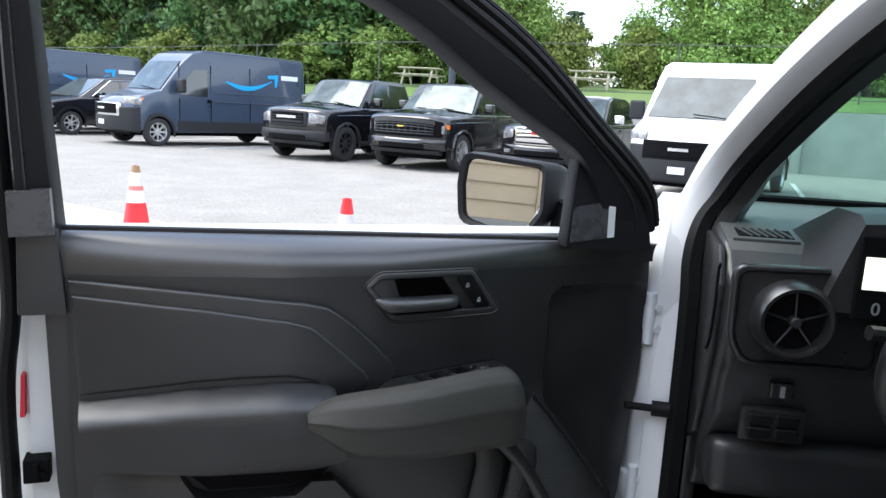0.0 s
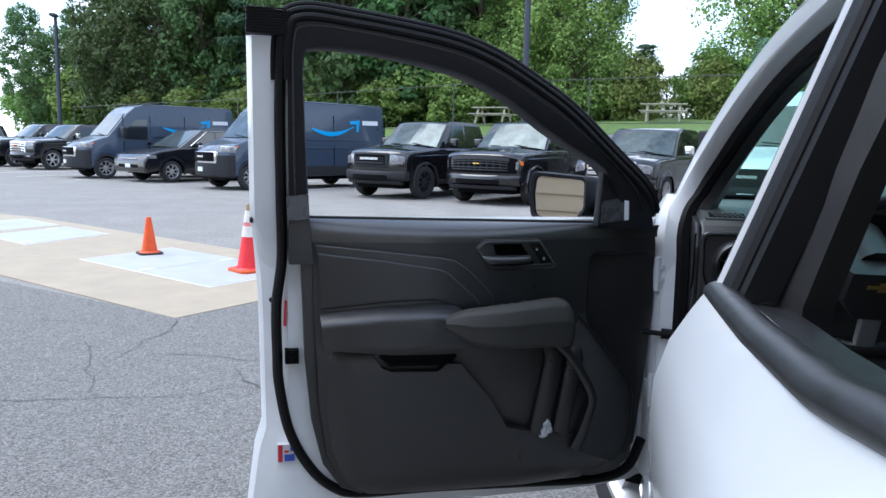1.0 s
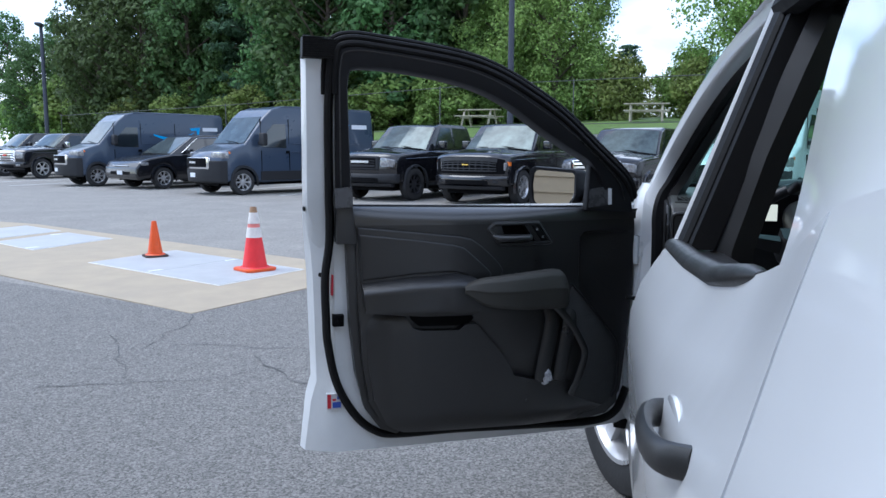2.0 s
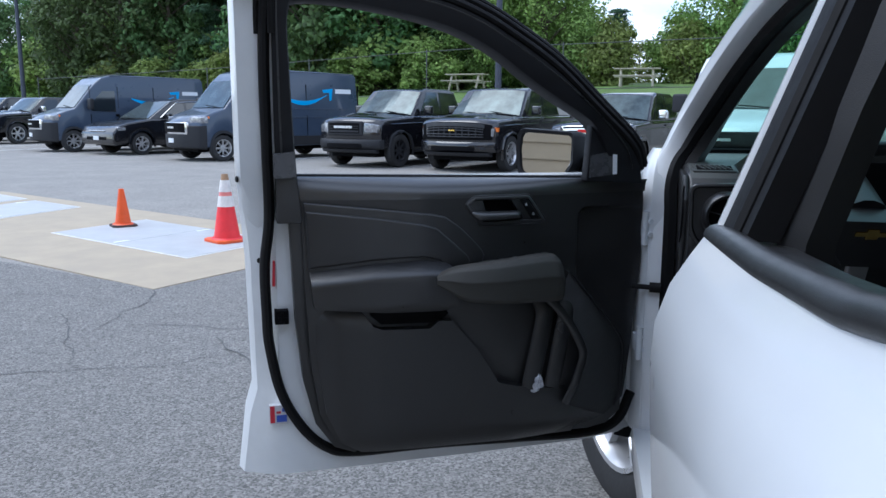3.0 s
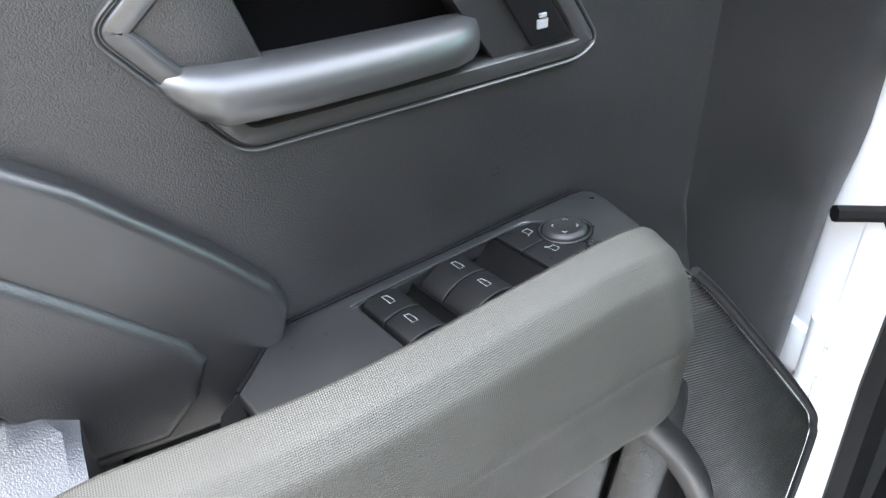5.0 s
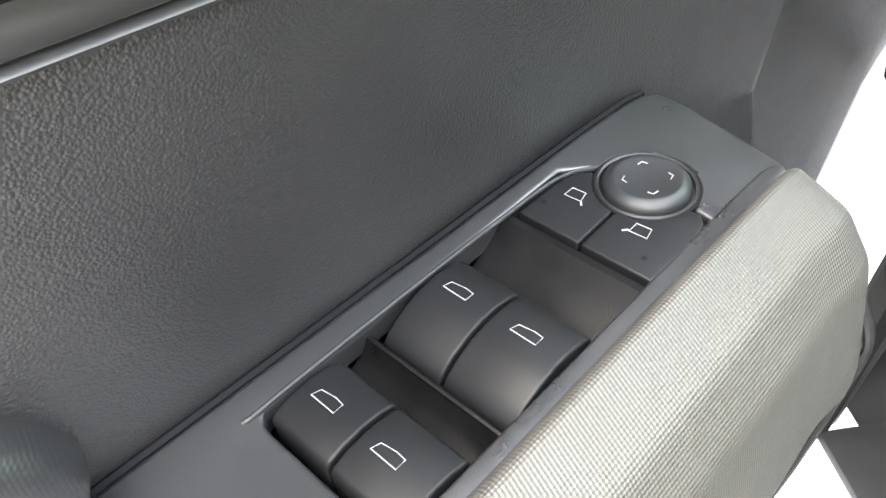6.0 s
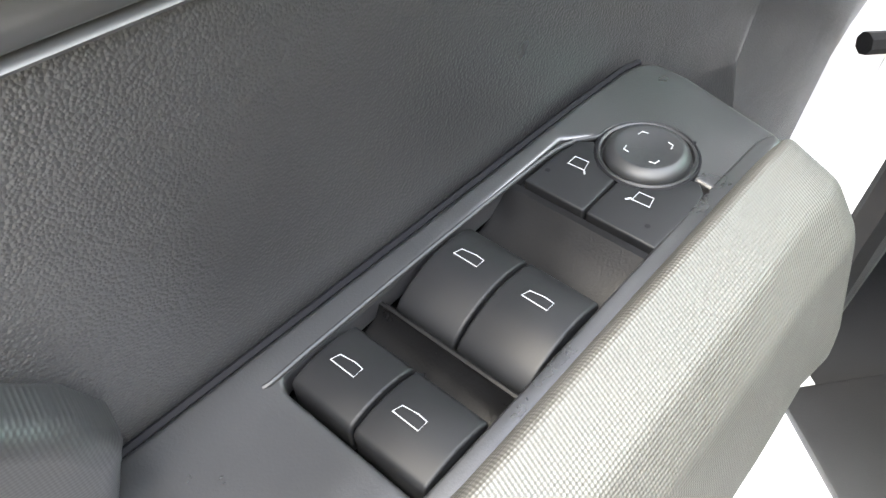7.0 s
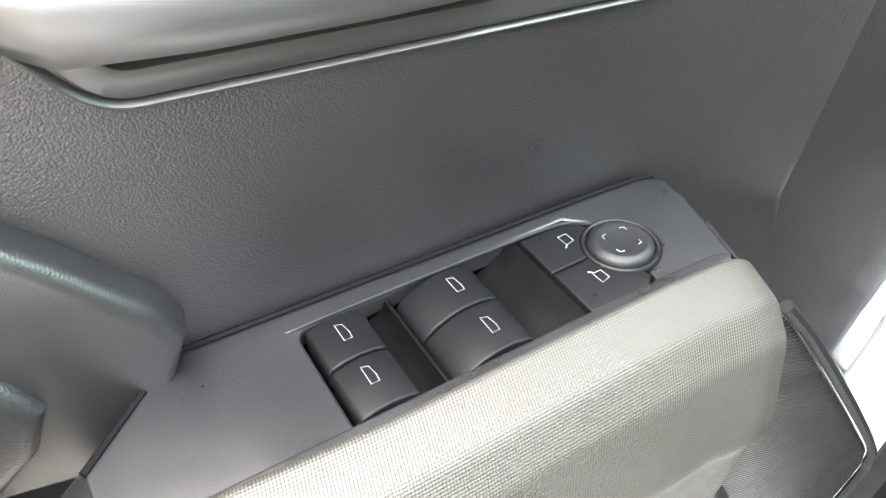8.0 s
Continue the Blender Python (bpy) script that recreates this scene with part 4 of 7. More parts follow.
plate = prism([(-118, 8), (-87, -19.8), (-20, -17.6), (40, -15.8), (65, -15), (88, -13.6), (94, -12), (97.5, -8), (97.5, -3), (97, 3), (88, 35), (57, 35), (57, 33), (60, 10), (56, -4), (50, -9.5), (-50, -9.5), (-52, -6), (-52, 33), (-118, 34)], "z", -8, 0, 2.4, 4)
switch_plate = part("switch_plate", bez(plate), SATIN, door, "satin black armrest switch plate", smooth=True)
part("end_flank", bez(loft([[(-118, 8, 0), (-126, 2, -12), (-130, 0, -34), (-116, 9, -34)], [(-87.5, -19.5, 0), (-96, -24, -14), (-104, -27, -34), (-86, -18, -34)]])), SATIN, switch_plate, smooth=True)
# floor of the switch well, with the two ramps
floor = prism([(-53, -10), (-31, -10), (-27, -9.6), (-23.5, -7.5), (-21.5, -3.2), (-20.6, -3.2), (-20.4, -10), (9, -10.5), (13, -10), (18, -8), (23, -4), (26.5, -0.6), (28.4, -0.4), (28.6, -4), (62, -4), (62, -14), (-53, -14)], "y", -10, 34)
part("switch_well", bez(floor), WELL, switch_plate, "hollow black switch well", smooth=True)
# near-black bead that draws the shadow line between plate and trim
part("edge_gap", bez(tube([(-118, 7.6, -0.4), (-87, -20.4, -0.4), (-20, -18.2, -0.4), (40, -16.4, -0.4), (65, -15.6, -0.4), (88, -14.2, -0.4), (95, -12.5, -0.4)], 1.2, 6)), DARK, switch_plate)
ridge = [(-54.5, -10.6, -0.3), (-52, -9.9, 0.2), (-40, -9.8, 0.45), (0, -9.3, 0.45), (40, -8.0, 0.45), (50, -6.0, 0.45), (52, -5.0, 0.5)] + [(57.3 + 14.6 * math.cos(radians(q)), 12.8 + 14.6 * math.sin(radians(q)), 0.4) for q in range(-92, 38, 12)]
part("well_ridge", bez(tube(smooth_path(ridge, 70), 0.7, 8)), KNOB, switch_plate, smooth=True)
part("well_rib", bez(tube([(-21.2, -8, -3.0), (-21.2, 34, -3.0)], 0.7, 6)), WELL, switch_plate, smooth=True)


part("pad_lip", bez(prism([(-120, 31.2), (30, 31.6), (58, 31.8), (80, 32.4), (86, 34.5), (84, 37.5), (-120, 37.0)], "z", -12, 1.6, 0.9, 3)), SATIN, switch_plate, "brown-black plastic lip beside the pad", smooth=True)


def key(profile, b0, b1, name="window_key", label=""):
    k = rounded(prism(profile, "y", b0, b1), 0.8, 3, 40)
    return part(name, bez(k), KEYCAP, switch_plate, label, smooth=True)


rear_key = [(-49.8, -9), (-50, -1.0), (-49.2, 0.4), (-45, 1.7), (-40, 2.2), (-35, 1.6), (-31.2, 0.2), (-30.6, -1.0), (-30.8, -9)]
front_key = [(-20, -9), (-19.6, -7), (-17.5, -3.8), (-14, -1.2), (-9, 1.0), (-4, 2.1), (1, 2.1), (6, 1.0), (8.4, -0.3), (8.8, -1.4), (8.6, -9)]
for prof in (rear_key, front_key):
    key(prof, -7.2, 10.4, label="black window key with a printed pane")
    key(prof, 11.2, 30.4, label="black window key with a printed pane")


def outline(pts, r=0.14):
    return tube(pts, r, 4, closed=True)


for a, b in ((-0.9, 0.4), (-1.0, 20.3), (-40.2, 0.1), (-40.8, 18.6)):
    icon = [(a + u, b + v, 2.2) for u, v in ((-1.3, -3.6), (0.9, -2.9), (1.5, 0.9), (1.3, 3.3), (-1.3, 3.3))]
    part("key_icon", bez(outline(icon)), ICON, switch_plate, "white window pictogram")
KC = (57.3, 12.8)


def round_cut(pts, r=13.4):
    """Push outline points out of the knob's circle."""
    out = []
    for a, b in pts:
        d = Vector((a - KC[0], b - KC[1]))
        if d.length < r:
            d = d.normalized() * r
        out.append((KC[0] + d.x, KC[1] + d.y))
    return out


m1 = round_cut([(29.2, -6.4), (44, -5.9), (51, -4.4), (53.5, -1), (50, 1.5), (46, 5), (44.2, 9), (44, 11.6), (29.2, 11.8)])
m2 = round_cut([(29.2, 12.5), (43.9, 12.3), (44.6, 16), (47, 20.5), (51, 24.5), (55.6, 26), (56, 29), (53, 31.6), (47.5, 32.6), (29.2, 31.9)])
for pts in (m1, m2):
    part("mirror_key", bez(prism(pts, "z", -4, 1.4, 0.7, 3)), KEYCAP, switch_plate, "black mirror selector key", smooth=True)
for a, b, s in ((43.1, 0.9, 1), (41.7, 21.1, -1)):
    part("key_icon", bez(add(outline([(a - 1.7, b - 2.2, 1.55), (a + 1.7, b - 2.2, 1.55), (a + 2.0, b + 1.8, 1.55), (a - 1.4, b + 2.6, 1.55)], 0.17), tube([(a - 1.4, b + s * 2.6, 1.55), (a - 2.6, b + s * 3.6, 1.55)], 0.26, 4))), ICON, switch_plate, "white mirror pictogram")
for a, b in ((35.9, -3.8), (34.4, 26.7)):
    part("key_dot", bez(lathe([(0, 1.5), (0.75, 1.5), (0.6, 1.3)], 10, at=(a, b, 0))), DARK, switch_plate)
knob = part("mirror_knob", bez(lathe([(0, -4), (13.0, -4), (13.2, 1.5), (12.8, 2.0), (12.2, 1.7), (12.0, -0.4), (11.6, -0.4), (11.4, 1.8), (10.9, 3.0), (9.0, 4.1), (8.5, 4.2), (7.6, 3.9), (0, 3.5)], 48, at=(KC[0], KC[1], 0))), KNOB, switch_plate, "round black mirror knob", smooth=True)
part("knob_gap", bez(tube([(KC[0] + 13.5 * math.cos(radians(q)), KC[1] + 13.5 * math.sin(radians(q)), 1.15) for q in range(0, 360, 9)], 0.55, 6, closed=True)), DARK, knob)
for k in range(4):
    w = math.radians(45 + 90 * k)
    c, s = math.cos(w), math.sin(w)
    q = lambda u, v: (KC[0] + c * u - s * v, KC[1] + s * u + c * v, 3.95)
    part("arrow_mark", bez(tube([q(5.6, -1.3), q(6.5, 0), q(5.6, 1.3)], 0.17, 4)), ICON, knob)

# woven pull pad that walls the switches in
PAD_SECTION = [Vector((u, 0, v)) for u, v in round_poly([(0.02, -0.80), (0.0, -0.06), (0.10, 0.0), (0.50, -0.05), (0.74, -0.15), (1.0, -0.46), (0.95, -0.53), (0.93, -0.90), (0.80, -0.99), (0.45, -1.0)], 0.05, 5)]
stations = ((-0.619, -0.127, 0.016, 0.966, 0.948), (-0.610, -0.126, 0.027, 0.975, 0.941), (-0.590, -0.125, 0.035, 0.984, 0.930), (-0.570, -0.125, 0.041, 0.990, 0.915), (-0.545, -0.126, 0.043, 0.993, 0.906),
            (-0.510, -0.1265, 0.043, 0.996, 0.902), (-0.484, -0.1250, 0.043, 0.998, 0.898), (-0.44, -0.1182, 0.042, 1.001, 0.893), (-0.40, -0.1094, 0.042, 1.0035, 0.891), (-0.36, -0.1008, 0.042, 1.0055, 0.889), (-0.33, -0.0942, 0.041, 1.0055, 0.887),
            (-0.312, -0.0900, 0.041, 1.003, 0.886), (-0.299, -0.0860, 0.039, 0.996, 0.886), (-0.288, -0.081, 0.036, 0.982, 0.888), (-0.279, -0.073, 0.032, 0.964, 0.893), (-0.273, -0.064, 0.022, 0.945, 0.905))
stations = [(-0.33 + (st[0] + 0.33) * 0.86 if st[0] > -0.33 else st[0], *st[1:]) for st in stations]
where = [lerp_table([(s[0], s[k]) for s in stations]) for k in range(1, 5)]
rings, pad_x = [], []
for k in range(len(stations) - 1):
    for u in (0.0, 1 / 3, 2 / 3):
        pad_x.append(stations[k][0] * (1 - u) + stations[k + 1][0] * u)
pad_x.append(stations[-1][0])
smoothed = []
for x in pad_x:
    row = []
    for f in where:
        row.append(sum(f(min(max(x + d, pad_x[0]), pad_x[-1])) * w for d, w in ((-0.008, 0.25), (0, 0.5), (0.008, 0.25))))
    smoothed.append(row)
for x, (y, w, t, b) in zip(pad_x, smoothed):
    rings.append([(x + 0.010 * p.x * (w / 0.044) * (1 if x > -0.33 else 0), y - p.x * w, t + p.z * (t - b)) for p in PAD_SECTION])
bm = loft(rings)
uv = bm.loops.layers.uv.new("skin")
n_sec = len(rings[0])
run = [0.0]
for p, q in zip(PAD_SECTION, PAD_SECTION[1:]):
    run.append(run[-1] + math.hypot((q.x - p.x) * 0.042, (q.z - p.z) * 0.105))
bm.verts.index_update()
for f in bm.faces:
    if len(f.verts) > 4:
        continue
    js = [v.index % n_sec for v in f.verts]
    for lp in f.loops:
        lp[uv].uv = (lp.vert.co.x, run[lp.vert.index % n_sec])
part("pull_pad", bm, WEAVE, door, "woven grey armrest pull pad", smooth=True)
# near-black filler whose colour gives the shade behind the pad
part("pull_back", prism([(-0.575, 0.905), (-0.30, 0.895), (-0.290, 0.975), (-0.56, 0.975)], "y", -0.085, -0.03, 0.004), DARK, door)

# metalwork on the rear edge
part("latch", add(box(-0.983, -0.950, -0.002, 0.03, 0.838, 0.872, 0.002), add(box(-0.975, -0.955, -0.0055, 0.0, 0.850, 0.856), tube([(-0.966, -0.004, 0.842), (-0.966, -0.004, 0.868)], 0.004, 8))), DARK, door, "black door latch")
for x, z in ((-1.060, 1.186), (-1.024, 0.987)):
    part("edge_plug", moved(lathe([(0, 0), (0.0075, 0), (0.0065, 0.003), (0, 0.004)], 12), Matrix.Translation((x + 0.012, 0.052, z) if z < 1.1 else (-1.0575, 0.0265, z)) @ Euler((radians(90), 0, radians(-30 if z < 1.1 else -68))).to_matrix().to_4x4()), RUBBER, door)
label_a = part("warning_label", prism([(-1.003, 0.583), (-0.958, 0.580), (-0.958, 0.628), (-1.003, 0.630)], "y", 0.0155, 0.030), PAPER, door, "small red, white and blue sticker")
for x0, x1, z0, z1, m in ((-1.001, -0.990, 0.585, 0.628, RED), (-0.986, -0.961, 0.586, 0.604, BLUE), (-0.986, -0.975, 0.608, 0.614, RED), (-0.972, -0.962, 0.612, 0.622, BLUE)):
    part("print", box(x0, x1, 0.0150, 0.0158, z0, z1), m, label_a)
part("red_label", prism([(-0.986, 0.93), (-0.980, 0.93), (-0.978, 0.99), (-0.983, 0.99)], "y", 0.012, 0.03), RED, door, "narrow red warning sticker")

# sail panel, tape and door mirror
part("sail_panel", rounded(loft([[(-0.204 + o, y, 1.174), (-0.194 + o, y, 1.318), (-0.178, y, 1.345), (-0.06, y, 1.245), (-0.045, y, 1.165)] for y, o in ((-0.036, 0.003), (-0.032, 0.0), (-0.010, 0.0))]), 0.004), FRAME, door, "black mirror sail panel", smooth=True)
sail = part("sail_tape", prism([(-0.196, 1.181), (-0.119, 1.190), (-0.121, 1.249), (-0.194, 1.237)], "y", -0.0385, -0.034), TAPE, door, "smoky tape with a white end")
part("tape_end", prism([(-0.131, 1.189), (-0.119, 1.190), (-0.121, 1.249), (-0.133, 1.247)], "y", -0.0395, -0.0380), DECALWHITE, sail)

MN = Vector((-0.84, -0.54, 0.035)).normalized()      # the way the glass looks
mside = Vector((-0.54, 0.84, 0)).normalized()      # outwards along the glass
mup = mside.cross(MN).normalized()
if mup.z < 0:
    mup = -mup
MM = Matrix(((mside.x, mup.x, MN.x, -0.208), (mside.y, mup.y, MN.y, 0.205), (mside.z, mup.z, MN.z, 1.228), (0, 0, 0, 1)))
shape = [(-0.118, 0.046), (-0.113, 0.054), (-0.104, 0.059), (0.095, 0.066), (0.112, 0.062), (0.122, 0.050), (0.128, 0.010), (0.119, -0.042), (0.112, -0.053), (0.098, -0.060), (-0.050, -0.078), (-0.066, -0.076), (-0.078, -0.067), (-0.115, -0.026), (-0.119, -0.016)]


def scaled(k, dz=0.0):
    return [(u * k * 0.74, v * k + dz) for u, v in shape]


hous = loft([[(u, v, w) for u, v in scaled(k)] for k, w in ((0.93, 0.000), (0.96, 0.012), (1.06, 0.016), (1.10, 0.004), (1.10, -0.03), (1.0, -0.075), (0.80, -0.105), (0.45, -0.12))])
mirror_part = part("door_mirror", moved(hous, MM), FRAME, door, "black door mirror housing", smooth=True)
part("mirror_glass", moved(prism(scaled(0.925), "z", 0.0005, 0.006, 0.001), MM), MIRROR, mirror_part, "clear mirror glass")
part("mirror_arm", rounded(loft([[(-0.135, 0.025, 1.172), (-0.065, 0.025, 1.172), (-0.065, 0.025, 1.225), (-0.125, 0.025, 1.215)], [(-0.140, 0.15, 1.165), (-0.070, 0.15, 1.167), (-0.070, 0.15, 1.235), (-0.13, 0.15, 1.225)]]), 0.012, 3), FRAME, mirror_part, smooth=True)

# hinges and check strap
for z in (1.04, 0.72):
    h = part("door_hinge", box(-0.012, 0.018, 0.000, 0.045, z - 0.024, z + 0.024, 0.005), SHELL, door, "white painted hinge", smooth=True)
    part("hinge_pin", lathe([(0, z - 0.045), (0.009, z - 0.045), (0.009, z + 0.045), (0, z + 0.045)], 12, at=(-0.006, 0.004, 0)), SHELL, h, smooth=True)
    for dz in (-0.018, 0.018):
        part("hinge_bolt", lathe([(0, 0.004), (0.008, 0.004), (0.008, 0.014)], 6, "y", at=(0.006, -0.010, z + dz)), SHELL, h)
part("check_strap", add(tube([(-0.04, 0.0, 0.885), (0.005, -0.018, 0.882), (0.016, -0.024, 0.882)], 0.007, 8), tube([(0.004, -0.017, 0.882), (0.018, -0.025, 0.882), (0.030, -0.032, 0.882)], 0.014, 10)), RUBBER, door, "black door check strap", smooth=True)

# a crumpled clear bag left in the pocket
bag = bmesh.new()
bmesh.ops.create_icosphere(bag, subdivisions=3, radius=1.0)
for v in bag.verts:
    k = 1 + 0.45 * noise.noise(v.co * 2.3) + 0.25 * noise.noise(v.co * 6.0)
    w = 1.0 - 0.75 * (v.co.z * 0.5 + 0.5)
    v.co = Vector((v.co.x * 0.026 * w, v.co.y * 0.010, v.co.z * 0.026)) * k
tagged(part("plastic_bag", moved(bag, Matrix.Translation((-0.345, -0.092, 0.672)) @ Euler((0, radians(12), 0)).to_matrix().to_4x4()), BAGFILM), "small crumpled clear plastic bag in the door pocket", "plastic bag")

# ---------------------------------------------------------------- the white pickup (x ahead, y out to its left, z up; hinge line at 0, 0)
truck = thing("pickup_truck", "white crew-cab pickup with its front door open", "pickup truck", pose(0, 0, 0, 0, 0, 64.62))
side_y = lerp_table([(0.30, -0.03), (0.45, 0.015), (0.60, 0.045), (0.75, 0.055), (0.85, 0.064), (0.98, 0.071), (1.05, 0.067), (1.11, 0.046), (1.15, 0.020), (1.18, 0.0), (1.30, -0.02)])
belt_z = lerp_table([(-2.2, 1.36), (-2.02, 1.33), (-1.90, 1.275), (-1.80, 1.248), (-1.56, 1.207), (-1.30, 1.186), (-1.0, 1.174), (0.2, 1.17)])
lean_y = lambda z: -0.016 - 0.365 * (z - 1.193)
roof_run = [(0.12, 1.24), (0.06, 1.34), (-0.09, 1.445), (-0.25, 1.53), (-0.42, 1.582), (-0.62, 1.612), (-0.85, 1.635), (-1.10, 1.648), (-1.45, 1.645), (-1.80, 1.62), (-2.05, 1.56)]


def side_sheet(x0, x1, n, low, mat, name, parent, label="", top=None, inset=0.045):
    """Bodywork between two stations, as thick sheet: outer face, fold at the belt, inner face."""
    rings = []
    for k in range(n + 1):
        x = x0 + (x1 - x0) * k / n
        zb = belt_z(x) if top is None else top(x)
        ring = []
        for u in (0.0, 0.10, 0.22, 0.36, 0.5, 0.62, 0.73, 0.82, 0.90, 0.96, 1.0):
            z = low + (zb - low) * u
            zz = low + (1.176 - low) * u
            ring.append((x, 0.55 * side_y(zz) + 0.45 * side_y(min(z, 1.25)), z))
        ring += [(x, ring[-1][1] - inset, zb), (x, ring[0][1] - inset, low)]
        rings.append(ring)
    return part(name, loft(rings), mat, parent, label, smooth=True)


rear = side_sheet(-0.985, -2.006, 18, 0.44, WHITE, "rear_door", truck, "closed white rear door")
# belt moulding of the rear door, rising at the back
path = [(x, side_y(1.178) - 0.004 + 0.012 * (belt_z(x) - 1.176) / 0.15, belt_z(x) + 0.006) for x in np.linspace(-0.985, -1.796, 26)]
mould = []
for x, y, z in path:
    k = float(np.interp(x, (-1.796, -1.775, -1.73, -1.62), (0.30, 0.55, 0.85, 1.0)))
    mould.append([(x, y - 0.012 + 0.022 * k * math.cos(w), z - 0.006 + 0.016 * k * math.sin(w)) for w in np.linspace(0, 2 * math.pi, 14, endpoint=False)])
mould = loft(mould)
part("belt_moulding", mould, TRIM, rear, "black rubber belt moulding", smooth=True)
part("inner_sill", loft([[(x, y - 0.036, z - 0.006), (x, y - 0.085, z - 0.008), (x, y - 0.12, z - 0.03), (x, y - 0.12, z - 0.30), (x, y - 0.05, z - 0.30)] for x, y, z in path]), CABIN, rear, smooth=True)
# rear door window frame: white outside edge, black inside layers
def smooth_path_xz(pts):
    return [(p.x, p.z) for p in smooth_path([(x, 0.0, z) for x, z in pts], 21)]


def leaning_bar(name, pts, section, mat, parent, label=""):
    """A bar whose cross-section (along x, out) is moved through points (x, z) on the leaning glass plane."""
    rings = [[(x + u, lean_y(z) + v, z) for u, v in section] for x, z in pts]
    return part(name, loft(rings), mat, parent, label, smooth=True)


front_post = [(-0.996, 1.18), (-0.994, 1.30), (-0.99, 1.42), (-0.985, 1.54), (-0.98, 1.645)]
leaning_bar("frame_edge", front_post, [(0.010, 0.004), (-0.006, 0.006), (-0.012, -0.004), (-0.012, -0.03), (0.010, -0.03)], WHITE, rear, "white window frame edge")
leaning_bar("frame_post", front_post, [(-0.013, 0.0), (-0.055, -0.004), (-0.062, -0.012), (-0.062, -0.05), (-0.013, -0.045)], RUBBER, rear, "black window frame post")
leaning_bar("run_channel", front_post, [(-0.063, -0.015), (-0.085, -0.018), (-0.088, -0.06), (-0.063, -0.055)], RUBBER, rear)
corner = loft([[(x, lean_y(z) - 0.006, z), (x - 0.006, lean_y(z) + 0.011, z), (x - 0.02, lean_y(z) + 0.015, z), (-2.0, lean_y(z) + 0.015, z), (-2.005, lean_y(z) - 0.045, z), (x, lean_y(z) - 0.045, z)] for x, z in
               smooth_path_xz([(-1.80, 1.17), (-1.778, 1.235), (-1.766, 1.272), (-1.742, 1.310), (-1.690, 1.370), (-1.640, 1.425), (-1.598, 1.49), (-1.56, 1.60)])])
part("window_corner", corner, WHITE, rear, "white rear window corner", smooth=True)
part("frame_top", tube([(x, lean_y(z) - 0.02, z) for x, z in ((-0.99, 1.620), (-1.2, 1.622), (-1.5, 1.618), (-1.8, 1.592), (-2.02, 1.55))], 0.028, 8), RUBBER, rear, smooth=True)
# pull handle: hollow and grip
bm = tube(smooth_path([(-1.668, 0.054, 1.086), (-1.680, 0.074, 1.087), (-1.715, 0.085, 1.089), (-1.765, 0.088, 1.091), (-1.815, 0.086, 1.094), (-1.855, 0.076, 1.097), (-1.880, 0.054, 1.100)], 20), 0.0088, 12)
for v in bm.verts:
    v.co.z = 1.092 + 1.9 * (v.co.z - 1.092) - 0.012
handle = part("door_handle", bm, TRIM, rear, "black grab door handle", smooth=True)
part("handle_dish", prism([(-1.757 + 0.078 * math.cos(k * math.pi / 10), 1.079 + 0.030 * math.sin(k * math.pi / 10)) for k in range(20)], "y", 0.045, 0.0595, 0.003), WHITE, handle, "white hollow behind the grip", smooth=True)

# cab corner, bed side and tail
side_sheet(-2.013, -2.24, 4, 0.44, WHITE, "cab_corner", truck, "white cab corner panel")
cpil = loft([[(x0, lean_y(z) + 0.006, z), (x1, lean_y(z) + 0.008, z), (x1, lean_y(z) - 0.09, z), (x0, lean_y(z) - 0.05, z)] for x0, x1, z in
             ((-1.95, -2.24, 1.26), (-1.985, -2.24, 1.34), (-2.01, -2.235, 1.44), (-2.03, -2.225, 1.54), (-2.0, -2.21, 1.63), (-1.85, -2.18, 1.67))])
part("rear_pillar", cpil, WHITE, truck, "white rear roof pillar", smooth=True)
bed = side_sheet(-2.262, -3.70, 14, 0.52, WHITE, "bed_side", truck, "white pickup bed side", top=lambda x: 1.285)
part("bed_rail", box(-3.70, -2.265, -0.075, 0.022, 1.278, 1.312, 0.010, 3), TRIM, bed, "black bed rail cap", smooth=True)
part("bed_floor", box(-3.70, -2.27, -1.72, -0.06, 0.72, 0.78, 0.01), TRIM, truck)
part("tailgate", box(-3.76, -3.71, -1.76, 0.0, 0.70, 1.30, 0.02), WHITE, truck, smooth=True)
part("bed_front", box(-2.30, -2.26, -1.72, -0.06, 0.72, 1.28, 0.01), WHITE, truck)
part("far_bed_side", box(-3.70, -2.262, -1.83, -1.74, 0.52, 1.30, 0.03), WHITE, truck)
# rocker and step shadow panel
part("rocker", loft([[(x, 0.012, 0.47), (x, 0.02, 0.43), (x, 0.0, 0.36), (x, -0.06, 0.34), (x, -0.12, 0.36), (x, -0.12, 0.47), (x, -0.05, 0.475)] for x in np.linspace(0.02, -2.24, 8)]), WHITE, truck, "white sill", smooth=True)
part("sill_plate", box(-1.0, -0.02, -0.20, -0.07, 0.470, 0.482, 0.004), TRIM, truck, "black sill plate", smooth=True)
part("underbody", box(-3.6, 1.2, -1.72, -0.10, 0.30, 0.42, 0.03), DARK, truck)

# hinge pillar and front pillar as one white run, with seal and inner trim beside it
run = smooth_path([(0.02, 0, 0.47), (0.02, 0, 0.65), (0.022, 0, 0.85), (0.03, 0, 1.02), (0.048, 0, 1.15), (0.062, 0, 1.25), (0.035, 0, 1.335), (-0.04, 0, 1.405), (-0.16, 0, 1.482), (-0.32, 0, 1.550), (-0.50, 0, 1.592), (-0.72, 0, 1.622), (-1.0, 0, 1.643), (-1.45, 0, 1.645), (-1.82, 0, 1.62)], 80)


